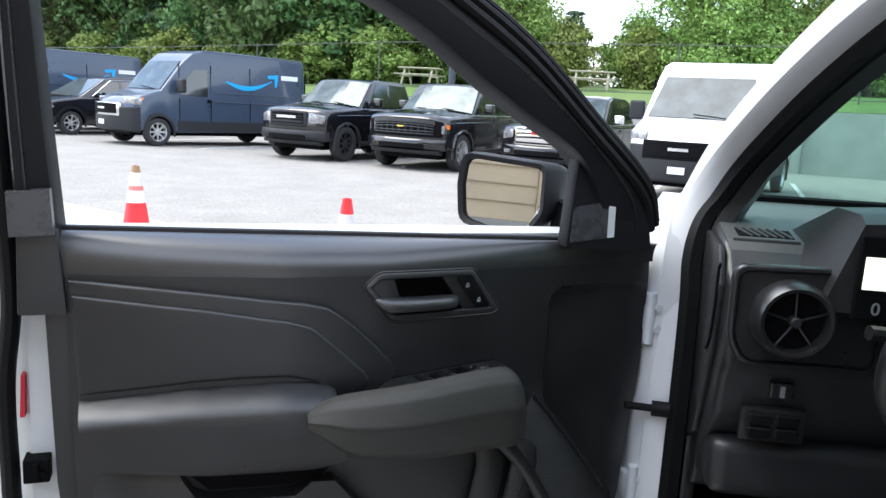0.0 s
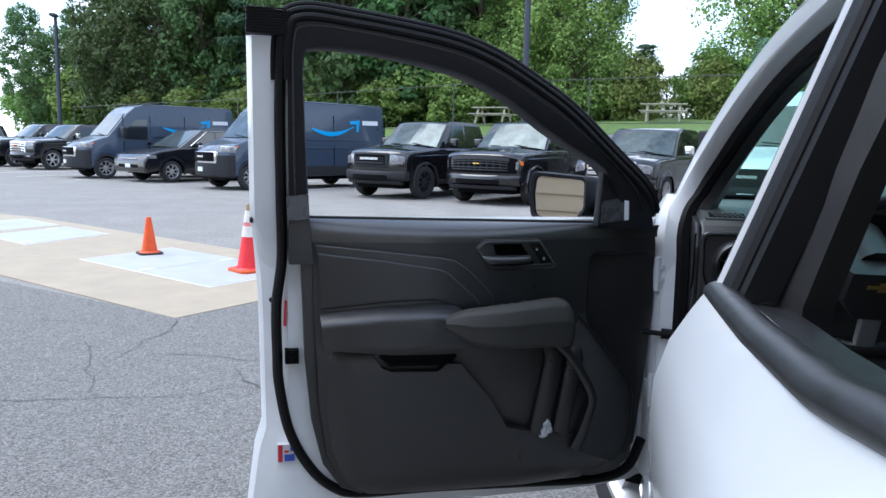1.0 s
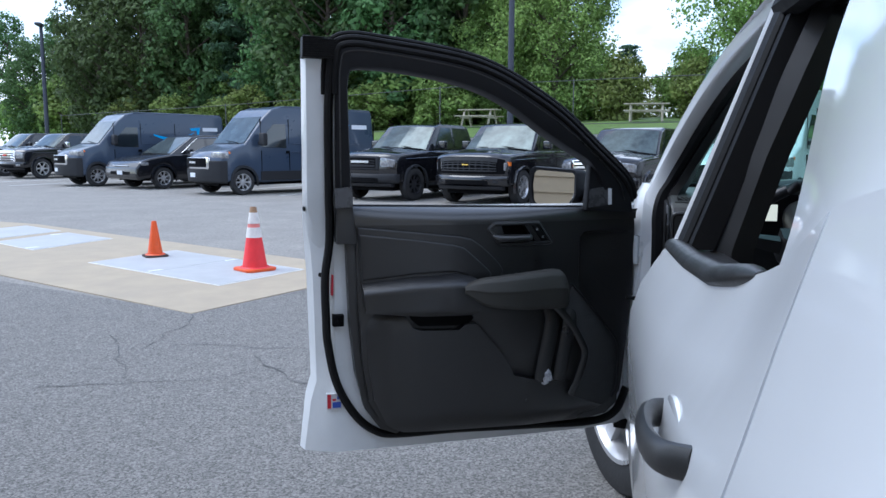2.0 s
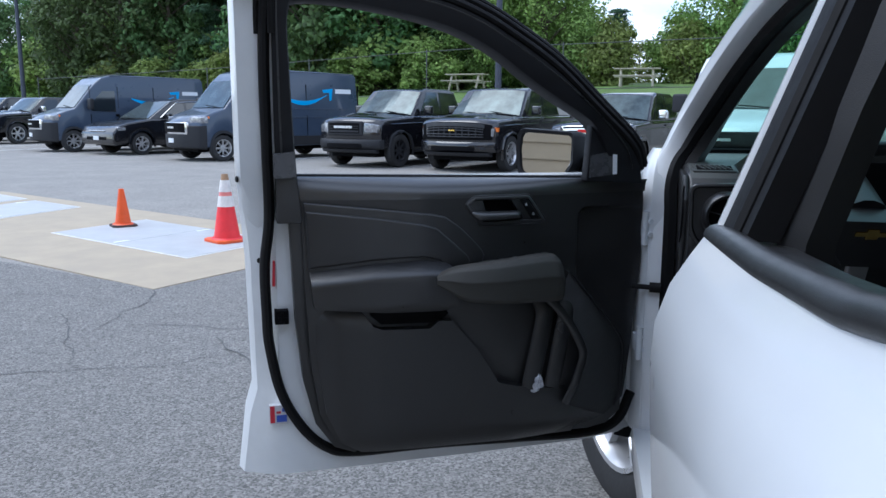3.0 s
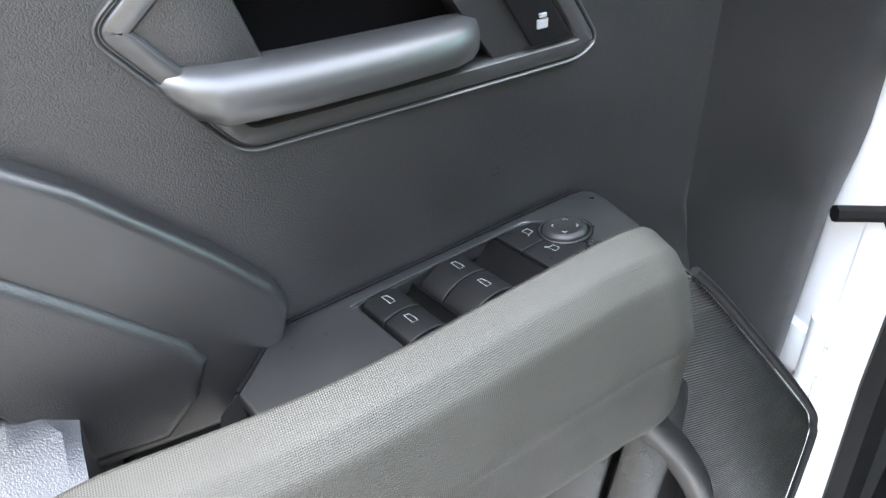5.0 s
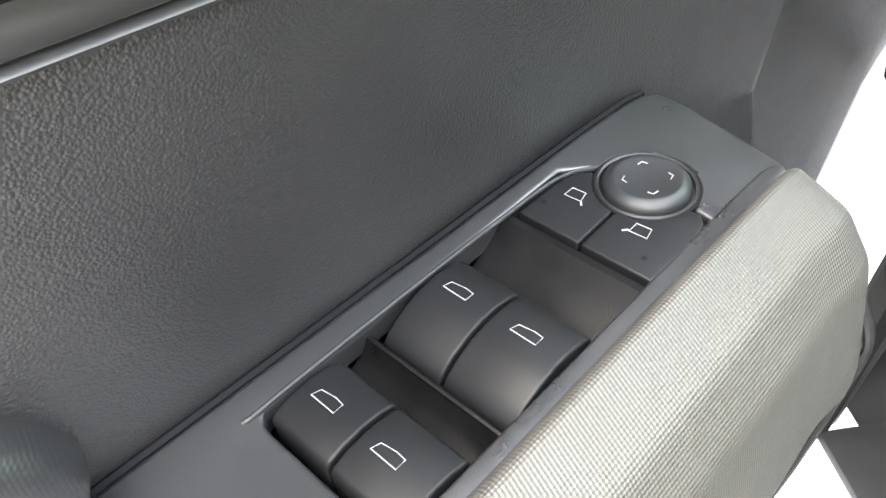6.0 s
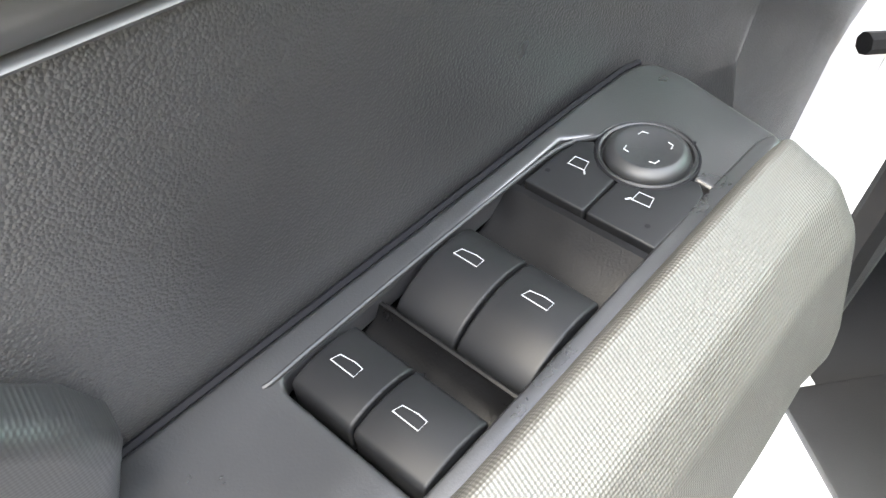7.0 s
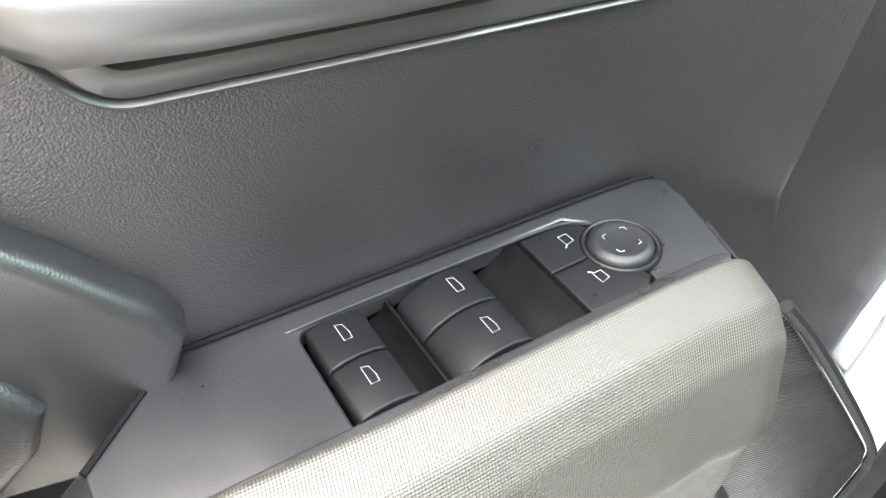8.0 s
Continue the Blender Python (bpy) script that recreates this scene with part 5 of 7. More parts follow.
def run_y(p):
    low = float(np.interp(p.z, (0.45, 0.7, 1.19), (-0.012, -0.002, -0.004)))
    k = min(max((p.z - 1.10) / 0.16, 0), 1)
    return low * (1 - k) + lean_y(p.z) * k


def run_bar(name, section, mat, parent, label="", lo=0, hi=80):
    """A strip along the door opening; section is (into the opening, out)."""
    rings = []
    for k in range(lo, hi + 1):
        p = run[k]
        d = (run[min(k + 1, 80)] - run[max(k - 1, 0)]).normalized()
        rings.append([(p.x - d.z * u, run_y(p) + v, p.z + d.x * u) for u, v in section])
    return part(name, loft(rings), mat, parent, label, smooth=True)


pillar = run_bar("front_pillar", [(-0.022, -0.02), (-0.014, 0.000), (0.004, 0.005), (0.022, 0.000), (0.030, -0.012), (0.030, -0.045), (-0.022, -0.06)], WHITE, truck, "white painted front pillar")
run_bar("opening_seal", [(0.022, -0.040), (0.036, -0.036), (0.046, -0.048), (0.042, -0.068), (0.022, -0.070)], RUBBER, pillar, "black rubber opening seal")
run_bar("pillar_cover", [(0.026, -0.068), (0.044, -0.072), (0.046, -0.100), (0.012, -0.122), (-0.020, -0.124), (-0.022, -0.065)], CABIN, pillar, "black pillar cover", lo=12)
panel = [(0.0, -0.004), (0.012, 0.009), (0.045, 0.020), (0.09, 0.028), (0.12, 0.028), (0.12, -0.045), (0.006, -0.040)]
part("hinge_panel", loft([[(0.12 + (x - 0.12) * k, -0.045 + (y + 0.045) * k, z) for x, y in panel] for z, k in ((0.46, 1.0), (0.80, 1.0), (1.08, 1.0), (1.13, 0.95), (1.18, 0.84), (1.22, 0.68), (1.25, 0.45))]), WHITE, truck, smooth=True)
part("kick_panel", prism([(-0.012, -0.076), (0.10, -0.085), (0.30, -0.12), (0.30, -0.14), (-0.01, -0.10)], "z", 0.46, 1.10, 0.006), CABIN, truck)

# bonnet, wing, windscreen, roof
wing_pts = [(0.06, 1.155), (0.9, 1.12), (1.22, 1.04), (1.30, 0.80), (1.28, 0.55), (1.02, 0.50), (0.98, 0.60), (0.90, 0.72), (0.77, 0.81), (0.60, 0.845), (0.43, 0.81), (0.30, 0.72), (0.22, 0.60), (0.18, 0.46), (0.06, 0.46)]
wing = prism(wing_pts, "y", -0.12, 0.035, 0.018, 3)
part("front_wing", wing, WHITE, truck, "white front wing", smooth=True)
arch = loft([[(0.60 + math.cos(a) * r, y, 0.43 + math.sin(a) * r) for r, y in ((0.40, 0.055), (0.45, 0.055), (0.46, 0.02), (0.40, -0.35), (0.385, -0.35))] for a in np.linspace(-0.1, math.pi + 0.1, 17)])
part("arch_lining", arch, DARK, truck, smooth=True)
part("far_wing", box(0.06, 1.28, -1.82, -1.68, 0.46, 1.15, 0.03), WHITE, truck)
part("bonnet", loft([[(x, -1.70, z - 0.05), (x, -1.62, z), (x, -0.88, z + 0.035), (x, -0.14, z), (x, -0.08, z - 0.04), (x, -0.88, z - 0.08)] for x, z in ((0.16, 1.175), (0.5, 1.165), (0.9, 1.135), (1.2, 1.08), (1.30, 1.0))]), WHITE, truck, "white bonnet", smooth=True)
part("nose", box(1.20, 1.36, -1.75, -0.02, 0.50, 1.02, 0.05, 3), GREYPLASTIC, truck, "black front grille and bumper", smooth=True)
screen = prism([(0.36, 1.200), (0.365, 1.200), (-0.395, 1.600), (-0.40, 1.600)], "y", -1.62, -0.14)
ws = part("windscreen", screen, SHIELD, truck, "green tinted windscreen")
ws.visible_shadow = False
roof = loft([[(x, -0.165, z - 0.03), (x, -0.22, z), (x, -0.5, z + 0.045), (x, -0.88, z + 0.06), (x, -1.26, z + 0.045), (x, -1.54, z), (x, -1.59, z - 0.03), (x, -1.50, z - 0.04), (x, -0.88, z + 0.02), (x, -0.27, z - 0.04)] for x, z in
             ((-0.38, 1.605), (-0.6, 1.65), (-1.0, 1.683), (-1.5, 1.685), (-1.95, 1.665), (-2.15, 1.62))])
part("roof", roof, WHITE, truck, "white roof", smooth=True)
part("headliner", box(-2.1, -0.50, -1.5, -0.26, 1.585, 1.60, 0.004), CABIN, truck)
far_pillar = [(0.28, 1.18), (-0.10, 1.42), (-0.40, 1.58), (-0.7, 1.63), (-1.5, 1.65), (-2.1, 1.60)]
part("far_pillar", tube([(x, -1.74 + 0.365 * (z - 1.18), z) for x, z in far_pillar], 0.05, 8), CABIN, truck, smooth=True)
part("far_centre_pillar", tube([(-1.0, -1.72, 1.17), (-1.02, -1.57, 1.62)], 0.055, 6), CABIN, truck)
part("far_side", box(-2.24, 0.06, -1.86, -1.74, 0.42, 1.19, 0.03), WHITE, truck)
part("far_door_trim", box(-2.2, 0.0, -1.735, -1.68, 0.5, 1.19, 0.02), CABIN, truck)
fg = part("far_window", prism([(-0.06, 1.19), (-2.0, 1.21), (-1.95, 1.58), (-0.60, 1.60), (-0.35, 1.52)], "y", -1.70, -1.696), SHIELD, truck, "green tinted side window")
fg.visible_shadow = False
bw = part("rear_wall", add(box(-2.24, -2.20, -1.72, -0.06, 0.45, 1.22, 0.01), add(box(-2.24, -2.20, -1.60, -1.40, 1.22, 1.60), box(-2.24, -2.20, -0.40, -0.18, 1.22, 1.60))), CABIN, truck)
part("cabin_floor", box(-2.2, 0.35, -1.72, -0.10, 0.43, 0.455), CABIN, truck)
part("firewall", box(0.30, 0.34, -1.70, -0.10, 0.44, 1.165), CABIN, truck)

# centre pillar inside
part("centre_pillar", loft([[(-1.03 + u, y + v, z) for u, v in ((0.03, 0.0), (-0.045, 0.0), (-0.065, -0.03), (-0.05, -0.07), (0.04, -0.07), (0.06, -0.03))] for z, y in ((0.46, -0.06), (0.9, -0.055), (1.18, -0.07), (1.35, -0.12), (1.5, -0.175), (1.63, -0.225))]), CABIN, truck, "black centre pillar cover", smooth=True)

# dashboard
dash_prof = [(-0.10, 1.155), (-0.06, 1.195), (0.02, 1.215), (0.20, 1.205), (0.29, 1.175), (0.29, 0.75), (-0.02, 0.75), (-0.06, 0.85), (-0.13, 0.93), (-0.14, 1.0), (-0.155, 1.02), (-0.155, 1.13)]
dashboard = part("dashboard", prism(dash_prof, "y", -1.66, -0.085, 0.012, 3), CABIN, truck, "black grained dashboard", smooth=True)
part("end_panel", prism([(-0.08, 1.19), (0.02, 1.20), (0.05, 0.80), (-0.05, 0.86), (-0.10, 1.02), (-0.11, 1.13)], "y", -0.085, -0.074, 0.004), CABIN, dashboard, smooth=True)
part("vent_surround", prism(round_poly([(-0.080, 1.176), (-0.230, 1.180), (-0.30, 1.12), (-0.30, 1.025), (-0.105, 1.022), (-0.082, 1.06)], 0.02, 4), "x", -0.168, -0.150, 0.006, 3), SATIN, dashboard, "black vent surround", smooth=True)
part("surround_groove", tube([(-0.1685, y, z) for y, z in round_poly([(-0.088, 1.168), (-0.226, 1.172), (-0.292, 1.116), (-0.292, 1.033), (-0.110, 1.030), (-0.090, 1.064)], 0.018, 4)], 0.0022, 6, closed=True), DARK, dashboard)
part("panel_groove", tube(smooth_path([(-0.112, -0.0735, 1.165), (-0.105, -0.073, 1.150), (-0.108, -0.073, 1.10), (-0.100, -0.073, 1.04), (-0.085, -0.073, 1.02)], 14), 0.0025, 6), DARK, dashboard)
vent = part("air_vent", lathe([(0.058, 0.0), (0.058, -0.020), (0.0555, -0.036), (0.051, -0.042), (0.0455, -0.041), (0.043, -0.030), (0.042, 0.0)], 32, "x", at=(-0.166, -0.166, 1.102)), SATIN, dashboard, "round black air vent", smooth=True)
part("vent_core", lathe([(0.0, -0.022), (0.044, -0.022), (0.044, -0.010)], 24, "x", at=(-0.166, -0.166, 1.102)), DARK, vent)
for k in range(5):
    w = math.radians(72 * k + 15)
    part("vent_blade", tube([(-0.198, -0.166 + math.cos(w) * 0.008, 1.102 + math.sin(w) * 0.008), (-0.198, -0.166 + math.cos(w) * 0.044, 1.102 + math.sin(w) * 0.044)], 0.0018, 6), SATIN, vent)
part("vent_hub", lathe([(0.0, -0.040), (0.006, -0.040), (0.0085, -0.036), (0.0085, -0.022)], 16, "x", at=(-0.166, -0.166, 1.102)), GREYPLASTIC, vent)
grid = part("demister_grille", prism([(-0.062, 1.2010), (-0.012, 1.2125), (-0.012, 1.2060), (-0.062, 1.1950)], "y", -0.205, -0.100, 0.0015), DASH, dashboard, "slotted demister outlet", smooth=True)
# near-black slab gives the shade inside the outlet by colour
part("outlet_hollow", prism([(-0.054, 1.2040), (-0.020, 1.2118), (-0.020, 1.2080), (-0.054, 1.2000)], "y", -0.197, -0.110), DARK, grid)
for k in range(6):
    y = -0.184 + k * 0.0125
    part("grille_bar", moved(box(-0.020, 0.020, -0.0014, 0.0014, -0.0015, 0.0015), Matrix.Translation((-0.037, y, 1.2088)) @ Euler((0, radians(-13), radians(28))).to_matrix().to_4x4()), DASH, grid)
part("cluster_hood", rounded(loft([[(x, -0.200, z0), (x, -0.245, z1), (x, -0.43, z1 + 0.012), (x, -0.62, z1), (x, -0.66, z0)] for x, z0, z1 in ((0.02, 1.20, 1.225), (-0.08, 1.17, 1.262), (-0.17, 1.12, 1.262), (-0.19, 1.12, 1.25))]), 0.01, 2, 30), CABIN, dashboard, "black hood over the dials", smooth=True)
cluster = part("instrument_screen", box(-0.196, -0.185, -0.61, -0.242, 1.112, 1.235, 0.003), DARK, dashboard, "dark instrument screen")
part("map_tile", box(-0.1985, -0.196, -0.37, -0.250, 1.158, 1.205), SCREEN, cluster, "pale lit map tile")
zero = bpy.data.curves.new("speed_digit", "FONT")
zero.body = "0"
zero.size = 0.026
zero.align_x = "CENTER"
zero.extrude = 0.0005
zero.materials.append(ICON)
zo = new("speed_digit", zero)
zo.parent = cluster
zo.matrix_basis = Matrix(((0, 0, -1, -0.1985), (-1, 0, 0, -0.272), (0, 1, 0, 1.122), (0, 0, 0, 1)))
part("switch_pod", box(-0.150, -0.135, -0.220, -0.122, 0.895, 0.950, 0.006), SATIN, dashboard, "headlamp switch pod", smooth=True)
for k in range(2):
    for j in range(2):
        part("pod_key", box(-0.156, -0.149, -0.208 + k * 0.040, -0.174 + k * 0.040, 0.902 + j * 0.022, 0.920 + j * 0.022, 0.002, 1), KEYCAP, dashboard)
bonnet_key = part("bonnet_release", box(-0.150, -0.138, -0.197, -0.160, 0.966, 0.992, 0.004), SATIN, dashboard)
part("release_icon", box(-0.152, -0.1495, -0.182, -0.175, 0.970, 0.988), ICON, bonnet_key)
part("stalk", tube([(-0.22, -0.34, 1.098), (-0.235, -0.28, 1.104), (-0.24, -0.250, 1.106)], 0.011, 8), SATIN, dashboard, "indicator stalk", smooth=True)
part("lower_dash", box(-0.12, 0.2, -1.0, -0.09, 0.78, 0.88, 0.03, 3), CABIN, dashboard, smooth=True)

part("dash_top", prism([(-0.090, 1.160), (-0.060, 1.1985), (0.02, 1.2165), (0.16, 1.2265), (0.284, 1.2300), (0.284, 1.16), (0.02, 1.16), (-0.080, 1.150)], "y", -1.655, -0.092, 0.004), DASH, dashboard, "soft grey dash top", smooth=True)
part("screen_edge", tube([(0.286, -1.60, 1.236), (0.286, -0.15, 1.236)], 0.008, 6), DARK, dashboard)

# steering wheel
tilt = Matrix.Translation((-0.335, -0.430, 1.105)) @ Euler((0, radians(-24), 0)).to_matrix().to_4x4()
wheel = part("steering_wheel", moved(tube([(0, math.cos(a) * 0.187, math.sin(a) * 0.187) for a in np.linspace(0, 2 * math.pi, 40, endpoint=False)], 0.0155, 10, closed=True), tilt), SOFT, truck, "black steering wheel", smooth=True)
part("hub", moved(rounded(loft([[(x, -0.075 * k, 0.03), (x, 0.075 * k, 0.03), (x, 0.085 * k, -0.04), (x, 0.05 * k, -0.085), (x, -0.05 * k, -0.085), (x, -0.085 * k, -0.04)] for x, k in ((0.04, 1.0), (-0.01, 1.0), (-0.028, 0.85))]), 0.012, 3), tilt), CABIN, wheel, smooth=True)
for a, b in (((0.08, 0.0), (0.175, 0.02)), ((-0.08, 0.0), (-0.175, 0.02))):
    part("spoke", moved(loft([[(0.01, a[0], a[1] + 0.022), (-0.012, a[0], a[1] + 0.018), (-0.012, a[0], a[1] - 0.022), (0.01, a[0], a[1] - 0.026)], [(0.008, b[0], b[1] + 0.012), (-0.008, b[0], b[1] + 0.012), (-0.008, b[0], b[1] - 0.016), (0.008, b[0], b[1] - 0.016)]]), tilt), SATIN, wheel, smooth=True)
part("lower_spoke", moved(box(-0.008, 0.01, -0.022, 0.022, -0.18, -0.08, 0.005), tilt), ALLOY, wheel)
badge = [(-0.034, -0.005), (-0.012, -0.005), (-0.011, -0.012), (0.013, -0.012), (0.012, -0.005), (0.034, -0.005), (0.032, 0.005), (0.011, 0.005), (0.010, 0.012), (-0.013, 0.012), (-0.012, 0.005), (-0.035, 0.005)]
part("badge", moved(prism(badge, "x", -0.0315, -0.026), tilt), GOLD, wheel, "plain gold badge")
part("column", moved(lathe([(0, 0.03), (0.05, 0.03), (0.045, 0.22), (0, 0.22)], 14, "x"), tilt), CABIN, truck, smooth=True)

# front seats
def seat(y):
    s = part("front_seat", loft([[(x, y - w, z), (x, y - w * 0.8, z + 0.05), (x, y + w * 0.8, z + 0.05), (x, y + w, z), (x, y + w * 0.9, z - 0.16), (x, y - w * 0.9, z - 0.16)] for x, w, z in ((-0.52, 0.23, 0.72), (-0.60, 0.25, 0.735), (-0.85, 0.25, 0.71), (-1.02, 0.24, 0.69))]), SEATCLOTH, truck, "black cloth front seat", smooth=True)
    part("backrest", loft([[(x + 0.05, y - w, z), (x + 0.02, y - w * 0.6, z), (x + 0.02, y + w * 0.6, z), (x + 0.05, y + w, z), (x - 0.07, y + w * 0.9, z), (x - 0.07, y - w * 0.9, z)] for x, w, z in ((-0.98, 0.24, 0.68), (-1.03, 0.25, 0.9), (-1.09, 0.23, 1.1), (-1.12, 0.17, 1.20), (-1.13, 0.12, 1.22))]), SEATCLOTH, s, smooth=True)
    part("headrest", rounded(box(-1.19, -1.10, y - 0.125, y + 0.125, 1.25, 1.42), 0.035, 3), SEATCLOTH, s, smooth=True)


seat(-0.52)
seat(-1.26)
part("rear_bench", rounded(box(-2.05, -1.62, -1.62, -0.16, 0.55, 0.78), 0.05, 3), SEATCLOTH, truck, "black rear bench", smooth=True)
part("rear_backrest", rounded(box(-2.18, -2.02, -1.62, -0.16, 0.7, 1.18), 0.05, 3), SEATCLOTH, truck, smooth=True)

# wheels
def road_wheel(parent, m, rim_mat, r=0.385, w=0.245, spokes=6, axis_out=1, name="wheel", label="", dish=0.03):
    tyre = lathe([(r * 0.62, -w * 0.42), (r * 0.80, -w * 0.5), (r * 0.955, -w * 0.44), (r, -w * 0.28), (r, w * 0.28), (r * 0.955, w * 0.44), (r * 0.80, w * 0.5), (r * 0.62, w * 0.42)], 36, "y")
    wl = part(name, moved(tyre, m), TYRE, parent, label, smooth=True)
    o = axis_out
    rim = lathe([(r * 0.62, -w * 0.4), (r * 0.645, o * w * 0.40), (r * 0.66, o * w * 0.46), (r * 0.615, o * w * 0.45), (r * 0.57, o * w * 0.30), (r * 0.54, -o * w * 0.1)], 36, "y")
    part("rim", moved(rim, m), rim_mat, wl, smooth=True)
    disc = lathe([(0, o * w * 0.30), (r * 0.10, o * w * 0.34), (r * 0.17, o * w * 0.30), (r * 0.19, o * w * 0.2), (0.0, o * w * 0.15)], 20, "y")
    for k in range(spokes):
        a = 2 * math.pi * k / spokes
        t, n2 = Vector((math.cos(a), 0, math.sin(a))), Vector((-math.sin(a), 0, math.cos(a)))
        rings = []
        for q, wd, d in ((0.12, 0.085, 0.30), (0.35, 0.062, 0.31), (0.60, 0.085, 0.34)):
            c = t * (r * q)
            y = o * w * d
            rings.append([(c.x + n2.x * r * wd, y, c.z + n2.z * r * wd), (c.x - n2.x * r * wd, y, c.z - n2.z * r * wd), (c.x - n2.x * r * wd, y - o * dish, c.z - n2.z * r * wd), (c.x + n2.x * r * wd, y - o * dish, c.z + n2.z * r * wd)])
        part("spoke", moved(loft(rings), m), rim_mat, wl, smooth=True)
    part("hub", moved(disc, m), rim_mat, wl, smooth=True)
    part("brake_shade", moved(lathe([(0, -o * w * 0.05), (r * 0.56, -o * w * 0.05), (r * 0.56, -o * w * 0.12)], 24, "y"), m), DARK, wl)
    return wl


for x, y, o, turn in ((0.52, -0.06, 1, 24), (-2.78, -0.10, 1, 0), (0.52, -1.70, -1, 24), (-2.78, -1.68, -1, 0)):
    road_wheel(truck, pose(x, y, 0.385, 0, 0, turn), ALLOY, 0.385, 0.25, 6, o, label="black tyre on a silver steel wheel")

# ---------------------------------------------------------------- parked vehicles (x ahead, y to their left, z up; origin under the left front wheel)
def side_body(profile, half, mat, name, parent, r=0.05, label="", seg=3, tuck=0.0, zt=1.0):
    """A body pulled across its width from a side outline; tuck draws everything above zt inwards."""
    bm = prism(profile, "y", -half * 2, 0.0)
    if tuck:
        for v in bm.verts:
            if v.co.z > zt:
                s = 1 if v.co.y > -half else -1
                v.co.y -= s * tuck * (v.co.z - zt)
    rounded(bm, r, seg, 12)
    return part(name, bm, mat, parent, label, smooth=True)


def quad(name, pts, mat, parent, label="", thick=0.006):
    """A flat plate with a little depth, from corners in order."""
    bm = bmesh.new()
    v = [bm.verts.new(p) for p in pts]
    fc = bm.faces.new(v)
    bm.normal_update()
    n = fc.normal.copy()
    ext = bmesh.ops.extrude_face_region(bm, geom=[fc])
    for q in ext["geom"]:
        if isinstance(q, bmesh.types.BMVert):
            q.co += n * thick
    return part(name, bm, mat, parent, label)


def heading(x, y, turn=0.0):
    return pose(x, y, 0.012, 0, 0, -138.0 + turn)


def wheels(t, xs, track, r, mat, spokes, w=0.24):
    part("chassis", box(min(xs) - 0.6, max(xs) + 0.6, -track + 0.30, -0.30, 0.26, 0.80), DARK, t)
    for x in xs:
        road_wheel(t, pose(x, -w * 0.45, r), mat, r, w, spokes, 1)
        road_wheel(t, pose(x, -track + w * 0.45, r), mat, r, w, spokes, -1)


def arch_run(c, ra, rz, n=9):
    """Bottom outline over a wheel, from behind it to ahead of it."""
    return [(c - ra * math.cos(math.pi * q / (n - 1)), rz + ra * math.sin(math.pi * q / (n - 1))) for q in range(n)]


def arches(t, xs, track, r, mat):
    for x in xs:
        for y, s in ((0.012, 1), (-track - 0.012, -1)):
            a = loft([[(x + math.cos(q) * k, y + d * s, r + math.sin(q) * k) for k, d in ((r * 1.12, 0.0), (r * 1.12, 0.025), (r * 1.30, 0.02), (r * 1.34, -0.03))] for q in np.linspace(-0.25, math.pi + 0.25, 15)])
            part("wheel_arch", a, mat, t, smooth=True)


def side_panes(t, polys, half, y_at, mat=BODYGLASS, name="side_window"):
    """Panes on both sides; polys are (x, z) outlines, y_at(z) the side's place."""
    for poly in polys:
        for s in (1, -1):
            pts = [(x, -half + s * (half + y_at(z) + 0.004), z) for x, z in poly]
            quad(name, pts if s > 0 else pts[::-1], mat, t, thick=0.004)


def bow_front(t, h, top, back=0.25, narrow=0.055, crown=1.0):
    """Round a vehicle's nose in plan and crown its bonnet, all its parts together."""
    for o in list(t.children) + [c for p in t.children for c in p.children]:
        bm = bmesh.new()
        bm.from_mesh(o.data)
        if max(v.co.x for v in bm.verts) > -0.75:
            cut(bm, "y", [-h + h * q for q in (-0.92, -0.8, -0.6, -0.4, -0.2, 0.0, 0.2, 0.4, 0.6, 0.8, 0.92)])
            cut(bm, "x", [0.7, 0.45, 0.2, -0.1, -0.4, -0.7])
            for v in bm.verts:
                x, u = v.co.x, (v.co.y + h) / h
                if x > -0.1:
                    k = ((x + 0.1) / 1.1) ** 2
                    v.co.x -= back * k * abs(u) ** 2.4
                    v.co.y = -h + (v.co.y + h) * (1 - narrow * k)
                if v.co.z > top - 0.40 and x > -1.3:
                    v.co.z += crown * (0.035 * (1 - u * u) - 0.05 * abs(u) ** 4)
        bmesh.ops.recalc_face_normals(bm, faces=bm.faces)
        bm.to_mesh(o.data)
        bm.free()


